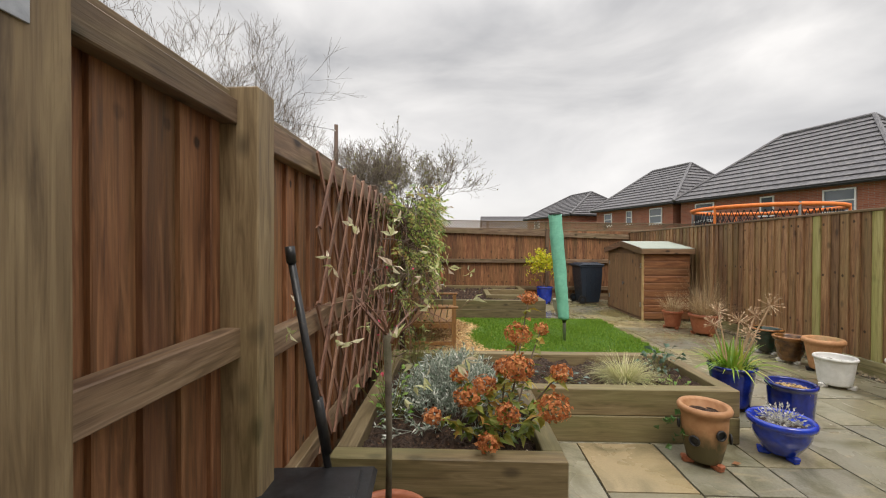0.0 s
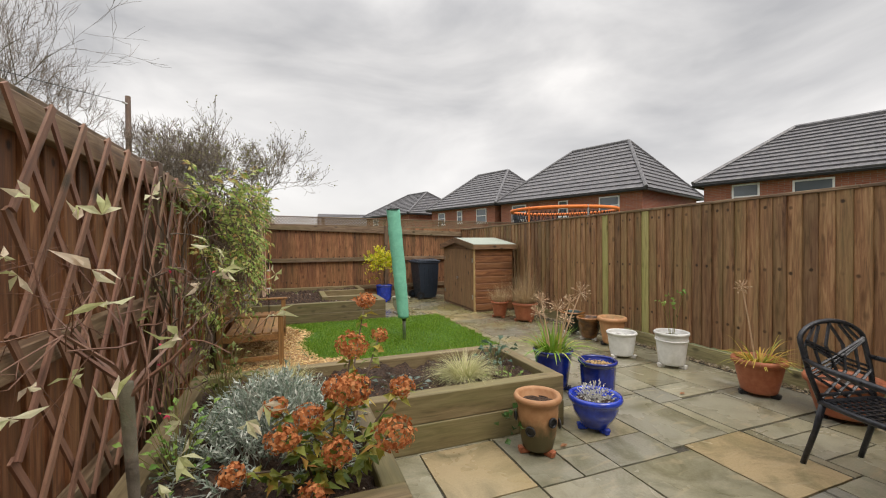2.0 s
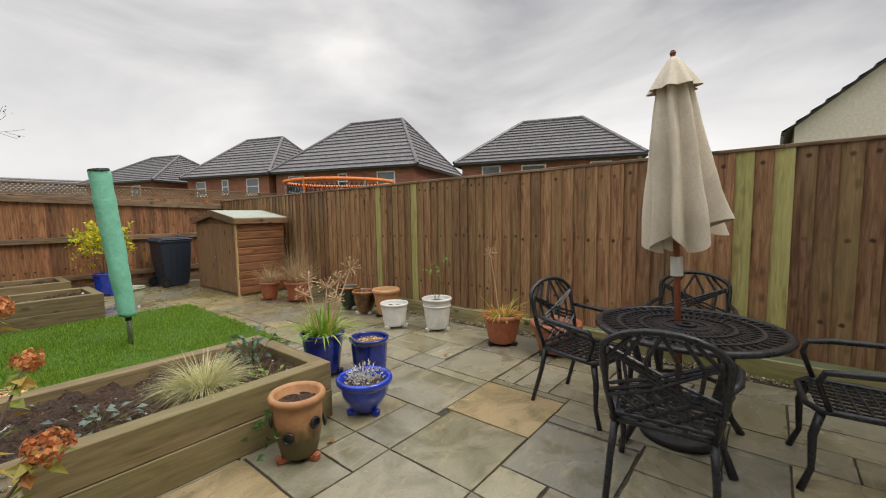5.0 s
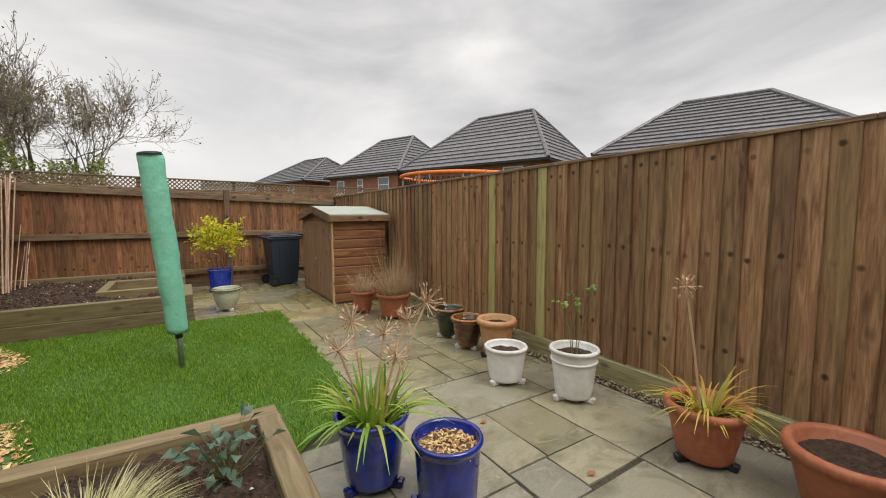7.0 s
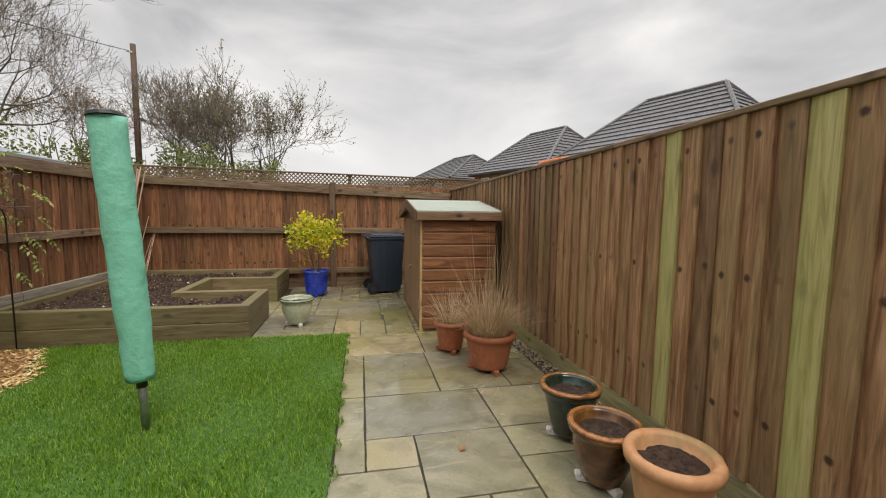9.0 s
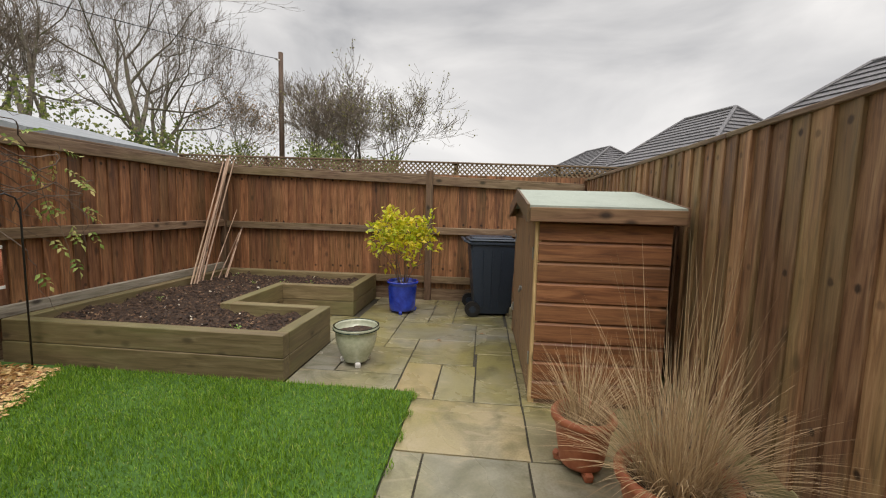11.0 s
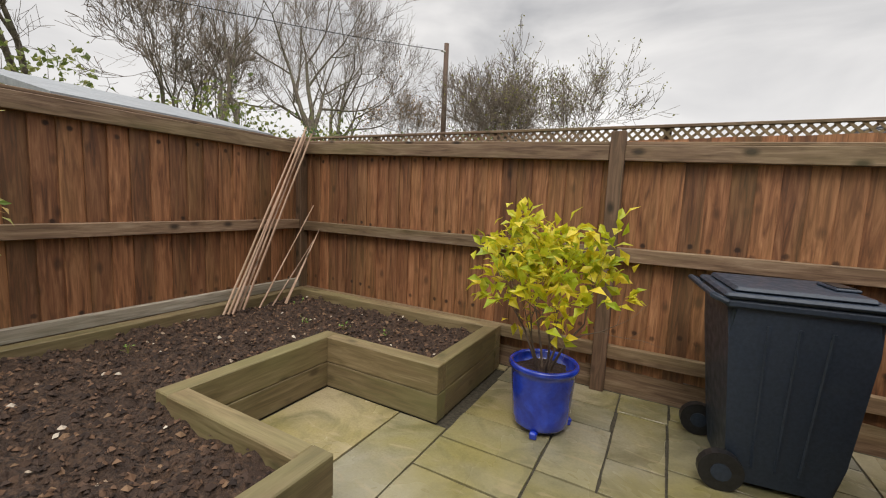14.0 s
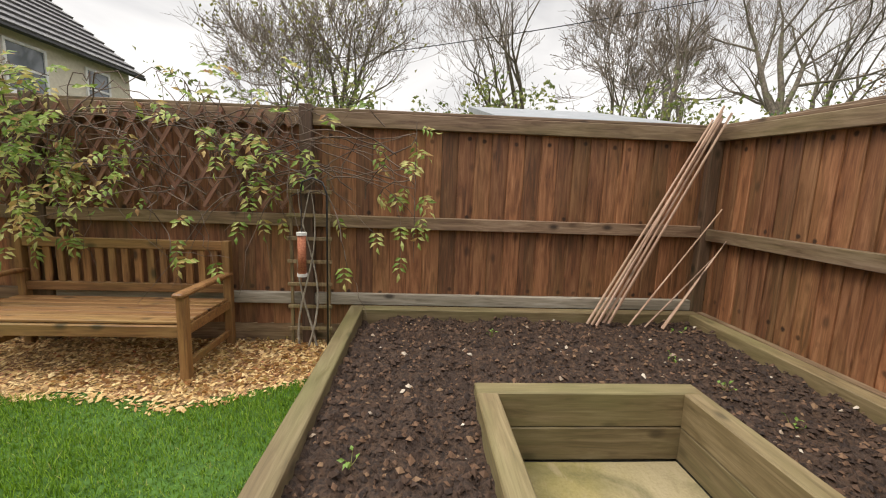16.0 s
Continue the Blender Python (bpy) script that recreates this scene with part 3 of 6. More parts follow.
def litter(name, x, y, z, size, mat, label, category, flat=0.35):
    """Loose chips, stones or crumbs: small tumbled wedges."""
    n = len(x)
    s = (0.35 + 0.65 * RNG.uniform(0, 1, n) ** 2) * size
    a = RNG.uniform(0, 6.283, n)
    tilt = RNG.uniform(-0.5, 0.5, n)
    c = np.stack([x, y, z], 1)
    u = np.stack([np.cos(a), np.sin(a), tilt], 1) * s[:, None]
    w = np.stack([-np.sin(a), np.cos(a), RNG.uniform(-0.4, 0.4, n)], 1) * (s * RNG.uniform(0.35, 0.9, n))[:, None]
    k = np.array([[0, 0, 1.0]]) * (s * flat)[:, None]
    v = np.stack([c - u, c - w, c + u, c + w, c + k, c - k * 0.4], 1).reshape(-1, 3)
    i = np.arange(n)[:, None] * 6
    f = np.concatenate([i + q for q in ([0, 1, 4], [1, 2, 4], [2, 3, 4], [3, 0, 4], [1, 0, 5], [2, 1, 5], [3, 2, 5], [0, 3, 5])])
    return tagged(part(name, (v.tolist(), f.tolist()), mat), label, category, kind="stuff")


g = bmesh.new()
for i in range(36):
    for j in range(76):
        a, b = -0.76 + 0.05 * i, 4.15 + 0.05 * j
        if chip_zone(a + 0.08, b + 0.025):
            g.faces.new([g.verts.new((u, v, 0.017)) for u, v in ((a, b), (a + 0.05, b), (a + 0.05, b + 0.05), (a, b + 0.05))])
bmesh.ops.remove_doubles(g, verts=g.verts[:], dist=0.001)
for v in g.verts:
    v.co.z += 0.008 * noise.noise((v.co.x * 9, v.co.y * 9, 2))
tagged(part("bark_bed", g, speckled("bark_bed", (0.20, 0.11, 0.045), (0.50, 0.34, 0.16), 60, 0.9, 0.8, 0.02, a2=(0.24, 0.10, 0.05), scale2=3), smooth=True), "bed of pale bark chippings round the bench", "bark bed", kind="structure")
x, y = scatter(14000, -0.76, 1.0, 4.15, 7.98, lambda a, b: chip_zone(a - 0.1 * RND.random(), b))
litter("bark_chippings", x, y, 0.018 + RNG.uniform(0, 0.016, len(x)), 0.028, CHIPS, "pale wood chippings and fallen leaves under the bench", "bark chips", 0.3)
x, y = scatter(2600, 4.58, 4.725, -1.0, 8.0, lambda a, b: True)
litter("gravel_strip", x, y, RNG.uniform(0.0, 0.02, len(x)), 0.02, PEBBLES, "wet brown pebbles along the fence foot", "gravel", 0.7)


x, y = scatter(900, -0.74, 0.2, 6.2, 8.0, lambda a, b: chip_zone(a + 0.1, b))
part_leaves = leaves(np.stack([x, y, 0.03 + RNG.uniform(0, 0.015, len(x))], 1), RNG.normal(0, 1, (len(x), 3)) * [1, 1, 0.15], RNG.normal(0, 0.3, (len(x), 3)) + [0, 0, 1], RNG.uniform(0.03, 0.06, len(x)), 0.026, -0.1)
tagged(part("leaf_litter", part_leaves, RUSSET), "russet fallen leaves on the bark under the bench", "leaf litter", kind="stuff")

# ---- fences ----
def board_mesh(height, mat, width=0.15, thick=0.019, flip=1):
    """A feather-edged board standing on z = 0, its width along y, its face towards +x."""
    bm = bmesh.new()
    c = [(a, b * flip) for a, b in ((-0.004, -width / 2), (0.006, -width / 2), (thick, width / 2 - 0.004), (thick - 0.003, width / 2), (-0.004, width / 2))]
    lo, hi = [bm.verts.new((a, b, 0)) for a, b in c], [bm.verts.new((a, b, height)) for a, b in c]
    bm.faces.new(lo[::-1]), bm.faces.new(hi)
    for i in range(5):
        bm.faces.new((lo[i], lo[(i + 1) % 5], hi[(i + 1) % 5], hi[i]))
    bmesh.ops.recalc_face_normals(bm, faces=bm.faces[:])
    me = bpy.data.meshes.new("board")
    bm.to_mesh(me)
    bm.free()
    me.materials.append(mat)
    return me


def beam(name, parent, lo, hi, mat, bevel=0.004, label=""):
    """A squared timber with its origin at its middle, so that its grain follows it."""
    c = [(a + b) / 2 for a, b in zip(lo, hi)]
    bm = box(bmesh.new(), [a - k for a, k in zip(lo, c)], [b - k for b, k in zip(hi, c)], bevel)
    return part(name, bm, mat, parent, label, Matrix.Translation(c))


west = thing("fence", "dark brown close-board fence with its rails and posts showing", "fence", group="garden fences")
W_POSTS = [-0.95, 0.61, 1.37, 3.55, 5.64, 7.72, 11.13]
beam("gravel_board", west, (WEST - 0.02, SOUTH, -0.02), (WEST + 0.015, NORTH, 0.17), RAIL_WOOD)
for a, b in zip(W_POSTS, W_POSTS[1:]):
    k = 0.07 if b < 1.5 else 0.0
    lo, hi = a + 0.05, b - 0.05
    beam("rail", west, (WEST + 0.02, lo, 1.83 + k * 0.5), (WEST + 0.075, hi, 1.945), RAIL_WOOD)
    beam("rail", west, (WEST + 0.02, lo, 1.02 + k), (WEST + 0.085, hi, 1.12 + k), RAIL_WOOD)
    beam("rail", west, (WEST + 0.02, lo, 0.36), (WEST + 0.075, hi, 0.455), PALE_RAIL if b > 6 else RAIL_WOOD)
for y in W_POSTS:
    w = 0.06 if y < 2 else 0.05
    beam("post", west, (WEST - 0.005, y - w, 0), (WEST + 0.145 if y < 2 else WEST + 0.1, y + w, 1.99 if y > 1 else 2.15), POST_WOOD if y < 2 else DARK_POST, 0.005)
beam("capping", west, (WEST - 0.03, SOUTH, 1.947), (WEST + 0.06, 1.30, 1.972), RAIL_WOOD)
beam("capping", west, (WEST - 0.03, 1.45, 1.947), (WEST + 0.06, NORTH, 1.972), RAIL_WOOD)
WB, EB, NB = board_mesh(1.76, FENCE_WOOD, 0.16, 0.027, -1), board_mesh(1.70, EAST_WOOD, 0.15, 0.027), board_mesh(1.70, FENCE_WOOD, 0.15, 0.023)
AB = board_mesh(1.70, ALGAE_WOOD, 0.15, 0.027)
y = SOUTH + 0.06
while y < NORTH - 0.02:
    piece("board", WB, west, pose(WEST, y, 0.17 + RND.uniform(-0.004, 0.004), 0, RND.uniform(-0.2, 0.2), RND.uniform(-0.6, 0.6)))
    y += 0.14

def east_top(y):
    """The fence top falls a little towards the north."""
    return 1.93 - 0.0085 * max(0.0, y)


east = thing("fence", "weathered brown close-board fence with yellow-green algae streaks", "fence", group="garden fences")
beam("gravel_board", east, (EAST - 0.018, SOUTH, -0.02), (EAST + 0.02, NORTH, 0.16), wood("gravel_board_timber", (0.15, 0.13, 0.06), (0.28, 0.25, 0.13), (0.38, 0.35, 0.2), axis=1, algae=(0.25, 0.27, 0.08), moss=0.7), 0.004, "algae-stained gravel board")
y = SOUTH + 0.06
STREAKS = (-0.35, 0.55, 0.82, 4.70, 5.47)
while y < NORTH - 0.02:
    green = any(abs(y - s) < 0.064 for s in STREAKS)
    piece("board", AB if green else EB, east, pose(EAST, y, 0.145 + east_top(y) - 1.86 + RND.uniform(-0.004, 0.004), 0, RND.uniform(-0.2, 0.2), 180 + RND.uniform(-0.6, 0.6)))
    y += 0.128
for a, b in zip((SOUTH, 0.6, 2.4, 4.2, 6.0, 7.8, 9.6), (0.598, 2.398, 4.198, 5.998, 7.798, 9.598, NORTH)):
    z0, z1 = east_top(a), east_top(b)
    cap = box(bmesh.new(), (-0.0375, (a - b) / 2, -0.015), (0.0375, (b - a) / 2, 0.015), 0.004)
    part("capping", cap, RAIL_WOOD, east, "", pose(EAST + 0.0025, (a + b) / 2, (z0 + z1) / 2, math.degrees(math.atan2(z1 - z0, b - a)), 0, 0))
for z in (0.4, 1.05, 1.7):
    beam("rail", east, (EAST + 0.006, SOUTH, z), (EAST + 0.07, NORTH, z + 0.08), RAIL_WOOD)

def north_top(x):
    """The fence top falls towards the east."""
    return 1.975 - 0.036 * (x - WEST - 0.1)


north = thing("fence", "brown close-board fence closing the garden, rails towards the garden", "fence", group="garden fences")
beam("gravel_board", north, (WEST, NORTH - 0.015, -0.02), (EAST, NORTH + 0.02, 0.17), RAIL_WOOD_X)
x = WEST + 0.08
while x < EAST - 0.02:
    piece("board", NB, north, pose(x, NORTH, 0.17 + RND.uniform(-0.004, 0.004), RND.uniform(-0.2, 0.2), 0, -90 + RND.uniform(-0.6, 0.6)))
    x += 0.132
for a, b in ((WEST + 0.1, 2.44), (2.54, EAST - 0.04)):
    fall, za, zb = math.degrees(0.036), north_top(a), north_top(b)
    for nm, y0, y1, h0, h1 in (("rail", -0.078, -0.022, -0.136, -0.027), ("capping", -0.06, 0.03, -0.025, 0.0)):
        bm = box(bmesh.new(), ((a - b) / 2, y0, h0), ((b - a) / 2, y1, h1), 0.004)
        part(nm, bm, RAIL_WOOD_X, north, "", pose((a + b) / 2, NORTH, (za + zb) / 2, 0, fall, 0))
    beam("rail", north, (a, NORTH - 0.085, 1.0), (b, NORTH - 0.02, 1.10), RAIL_WOOD_X)
    beam("rail", north, (a, NORTH - 0.075, 0.26), (b, NORTH - 0.02, 0.36), RAIL_WOOD_X)
beam("post", north, (2.44, NORTH - 0.1, 0), (2.54, NORTH, 1.93), DARK_POST)

lattice = thing("lattice_panel", "low diamond lattice topping the fence behind", "trellis", pose(0, 0, 0, 0, 0.86, 0))
g = bmesh.new()
LX0, LX1, LZ0, LZ1, LY = -2.6, 7.2, 2.03, 2.225, NORTH + 1.3
h = LZ1 - LZ0
x = LX0
while x < LX1 - h:
    for s in (1, -1):
        a, b = (x, x + h) if s > 0 else (x + h, x)
        off = 0.004 * s
        q = [(a - 0.017, LZ0), (a + 0.017, LZ0), (b + 0.017, LZ1), (b - 0.017, LZ1)]
        f, k = [g.verts.new((u, LY + off - 0.003, z)) for u, z in q], [g.verts.new((u, LY + off + 0.003, z)) for u, z in q]
        g.faces.new(f), g.faces.new(k[::-1])
        for i in range(4):
            g.faces.new((f[i], f[(i + 1) % 4], k[(i + 1) % 4], k[i]))
    x += 0.085
tagged(part("lathwork", g, RAIL_WOOD_X, lattice), kind="stuff")
beam("top_rail", lattice, (LX0, LY - 0.02, LZ1), (LX1, LY + 0.02, LZ1 + 0.03), RAIL_WOOD_X)
beam("bottom_rail", lattice, (LX0, LY - 0.02, 1.70), (LX1, LY + 0.02, LZ0), RAIL_WOOD_X)
for x in (-2.6, -0.9, 0.9, 2.7, 4.5, 6.3):
    beam("post", lattice, (x, LY + 0.02, -0.09), (x + 0.07, LY + 0.09, LZ1 + 0.03), DARK_POST)


# ---- raised beds ----
def course(bed, a, b, z, horizontal, t=0.10, h=0.2):
    """One sleeper between two plan points (its lower corner and length)."""
    mat = SLEEPER_X if horizontal else SLEEPER_Y
    j = RND.uniform(-0.004, 0.004)
    beam("sleeper", bed, (a[0] + (0 if horizontal else j), a[1] + (j if horizontal else 0), z), (b[0] + (0 if horizontal else j), b[1] + (j if horizontal else 0), z + h - 0.003), mat, 0.006)


def soil_sheet(bed, areas, z, name="soil"):
    v, f = [], []
    for x0, y0, x1, y1 in areas:
        nx, ny = int((x1 - x0) / 0.022) + 1, int((y1 - y0) / 0.022) + 1
        k = len(v)
        for j in range(ny + 1):
            for i in range(nx + 1):
                x, y = x0 + (x1 - x0) * i / nx, y0 + (y1 - y0) * j / ny
                v.append((x, y, z + 0.045 * noise.noise((x * 3, y * 3, 1)) + 0.045 * noise.noise((x * 9, y * 9, 5)) + 0.03 * noise.noise((x * 22, y * 22, 7)) + 0.012 * noise.noise((x * 45, y * 45, 9))))
        for j in range(ny):
            for i in range(nx):
                a = k + j * (nx + 1) + i
                f.append((a, a + 1, a + nx + 2, a + nx + 1))
    return part(name, (v, f), SOIL, bed, "dark crumbly soil", smooth=True)


T = 0.11
front_bed = thing("raised_bed", "L-shaped raised bed of weathered timber sleepers, planted", "planter", group="raised beds")
for z in (0.0, 0.2):
    course(front_bed, (-0.64, 2.0), (0.56, 2.0 + T), z, True)
    course(front_bed, (-0.64, 2.0 + T), (-0.64 + T, 4.1 - T), z, False)
    course(front_bed, (0.56 - T, 2.0 + T), (0.56, 3.03), z, False)
    course(front_bed, (0.56 - T, 3.03), (2.1, 3.03 + T), z, True)
    course(front_bed, (2.1 - T, 3.03 + T), (2.1, 4.1 - T), z, False)
    course(front_bed, (-0.64, 4.1 - T), (2.1, 4.1), z, True)
soil_sheet(front_bed, [(-0.55, 2.1, 0.46, 4.0), (0.46, 3.12, 2.0, 4.0)], 0.33)

back_bed = thing("raised_bed", "U-shaped raised bed of timber sleepers filled with bare soil", "planter", group="raised beds")
H2 = 0.187
for z in (0.0, H2):
    course(back_bed, (-0.68, 8.08), (1.79, 8.08 + T), z, True, h=H2)
    course(back_bed, (1.79 - T, 8.08 + T), (1.79, 9.06), z, False, h=H2)
    course(back_bed, (0.78, 9.06 - T), (1.79 - T, 9.06), z, True, h=H2)
    course(back_bed, (0.78 - T, 9.06 - T), (0.78, 10.02 + T), z, False, h=H2)
    course(back_bed, (0.78, 10.02), (1.71, 10.02 + T), z, True, h=H2)
    course(back_bed, (1.71 - T, 10.02 + T), (1.71, 11.08 - T), z, False, h=H2)
    course(back_bed, (-0.68 + T, 11.08 - T), (1.71, 11.08), z, True, h=H2)
    course(back_bed, (-0.68, 8.08 + T), (-0.68 + T, 11.08), z, False, h=H2)
soil_sheet(back_bed, [(-0.6, 8.18, 1.70, 8.97), (-0.6, 8.97, 0.69, 10.11), (-0.6, 10.11, 1.62, 11.0)], 0.285)


def in_back_soil(a, b):
    return -0.57 < a < 0.65 or (b < 8.93 and a < 1.66) or (b > 10.15 and a < 1.58)


x, y = scatter(8000, -0.57, 1.66, 8.20, 10.96, in_back_soil)
litter("mulch", x, y, np.array([0.285 + 0.045 * noise.noise((a * 3, b * 3, 1)) + 0.045 * noise.noise((a * 9, b * 9, 5)) + 0.03 * noise.noise((a * 22, b * 22, 7)) + 0.012 * RND.random() for a, b in zip(x, y)]), 0.026, MULCH, "dark crumbs, bark and pale chips on the soil", "mulch", 0.7)
x, y = scatter(4500, -0.5, 1.98, 2.12, 3.97, lambda a, b: (a < 0.45 or b > 3.15))
litter("mulch", x, y, np.array([0.33 + 0.045 * noise.noise((a * 3, b * 3, 1)) + 0.045 * noise.noise((a * 9, b * 9, 5)) + 0.03 * noise.noise((a * 22, b * 22, 7)) + 0.012 * RND.random() for a, b in zip(x, y)]), 0.014, MULCH, "dark crumbs and small stones on the planted soil", "mulch", 0.7)


# ---- shed and bin ----
shed = thing("garden_shed", "small brown timber shed with a double door and felt roof", "shed")
SX0, SX1, SY0, SY1, SZ = 3.68, 4.58, 8.05, 9.85, 1.33
beam("floor_bearer", shed, (SX0, SY0, -0.005), (SX1, SY1, 0.04), SHED_TRIM)
rows = 9
for i in range(rows):
    z0, z1 = 0.04 + i * (SZ - 0.04) / rows, 0.04 + (i + 1) * (SZ - 0.04) / rows
    for y, s in ((SY0, -1), (SY1, 1)):
        bm = bmesh.new()
        prof = [(0, z0), (0.019 * s, z0), (0.019 * s, z1 - 0.03), (0.006 * s, z1 - 0.014), (0.003 * s, z1)]
        a, b = [bm.verts.new((-0.44, d, z - (z0 + z1) / 2)) for d, z in prof], [bm.verts.new((0.44, d, z - (z0 + z1) / 2)) for d, z in prof]
        bm.faces.new(a), bm.faces.new(b[::-1])
        for k in range(5):
            bm.faces.new((a[k], a[(k + 1) % 5], b[(k + 1) % 5], b[k]))
        part("cladding_board", bm, SHED_WOOD, shed, "", Matrix.Translation(((SX0 + SX1) / 2, y, (z0 + z1) / 2)))
beam("back_panel", shed, (SX1 - 0.015, SY0 + 0.005, 0.04), (SX1, SY1 - 0.005, SZ), SHED_DOOR)
for y in (SY0, SY1 - 0.05):
    beam("corner_post", shed, (SX0 - 0.012, y - 0.006, 0.0), (SX0 + 0.03, y + 0.05, SZ + 0.02), wood("pale_shed_corner", (0.28, 0.18, 0.08), (0.48, 0.33, 0.16), (0.58, 0.43, 0.24), moss=0.2) if y == SY0 else SHED_DOOR)
MY = (SY0 + SY1) / 2
for a, b, hy in ((SY0 + 0.055, MY - 0.004, SY0 + 0.09), (MY + 0.004, SY1 - 0.055, SY1 - 0.09)):
    w = (b - a) / 5
    leaf = beam("door", shed, (SX0 + 0.004, a, 0.05), (SX0 + 0.02, b, SZ - 0.02), SHED_DOOR, 0.002)
    mid = leaf.matrix_basis.translation
    for k in range(5):
        bm = box(bmesh.new(), (-0.006, -w / 2 + 0.001, -0.63), (0.006, w / 2 - 0.001, 0.63), 0.002)
        part("door_board", bm, SHED_DOOR, leaf, "", Matrix.Translation((SX0 - mid.x, a + (k + 0.5) * w - mid.y, 0)))
    for z in (0.3, 1.08):
        bm = box(bmesh.new(), (-0.006, -0.018, -0.045), (0.006, 0.018, 0.045), 0.002)
        part("hinge", bm, STEEL, leaf, "small steel hinge", Matrix.Translation((SX0 - 0.012 - mid.x, hy - mid.y, z - mid.z)))
bm = box(bmesh.new(), (-0.012, -0.03, -0.014), (0.01, 0.04, 0.014), 0.003)
box(bm, (-0.02, -0.008, -0.045), (-0.005, 0.014, -0.012), 0.003)
part("latch", bm, STEEL, shed, "steel hasp and padlock", Matrix.Translation((SX0 - 0.014, MY, 0.67)))
bm = bmesh.new()
q = [(SY0, SZ - 0.02), (SY1, SZ - 0.02), (SY1, SZ + 0.02), (MY, 1.53), (SY0, SZ + 0.02)]
fa, ba = [bm.verts.new((SX0 - 0.004, y, z)) for y, z in q], [bm.verts.new((SX0 + 0.012, y, z)) for y, z in q]
bm.faces.new(fa), bm.faces.new(ba[::-1])
for k in range(5):
    bm.faces.new((fa[k], fa[(k + 1) % 5], ba[(k + 1) % 5], ba[k]))
part("gable", bm, SHED_TRIM, shed)
for s, ye in ((-1, SY0 - 0.07), (1, SY1 + 0.07)):
    bm = bmesh.new()
    q = [(MY, 1.575), (ye, 1.425), (ye, 1.405), (MY, 1.555)]
    a, b = [bm.verts.new((SX0 - 0.07, y, z)) for y, z in q], [bm.verts.new((SX1 + 0.05, y, z)) for y, z in q]
    bm.faces.new(a), bm.faces.new(b[::-1])
    for k in range(4):
        bm.faces.new((a[k], a[(k + 1) % 4], b[(k + 1) % 4], b[k]))
    part("roof_felt", bm, FELT, shed, "pale green-grey mineral felt")
    for x0, x1, nm in ((SX0 - 0.085, SX0 - 0.067, "bargeboard"), (SX1 + 0.047, SX1 + 0.065, "bargeboard")):
        bm = bmesh.new()
        q = [(MY, 1.58), (ye, 1.43), (ye, 1.31), (MY, 1.46)]
        a, b = [bm.verts.new((x0, y, z)) for y, z in q], [bm.verts.new((x1, y, z)) for y, z in q]
        bm.faces.new(a), bm.faces.new(b[::-1])
        for k in range(4):
            bm.faces.new((a[k], a[(k + 1) % 4], b[(k + 1) % 4], b[k]))
        part(nm, bm, SHED_TRIM, shed)
    beam("fascia", shed, (SX0 - 0.066, min(ye, ye + 0.018 * s), 1.315), (SX1 + 0.046, max(ye, ye + 0.018 * s), 1.412), wood("shed_fascia%s" % ("_far" if s > 0 else ""), (0.12, 0.065, 0.035), (0.22, 0.125, 0.07), (0.3, 0.19, 0.11), axis=0))


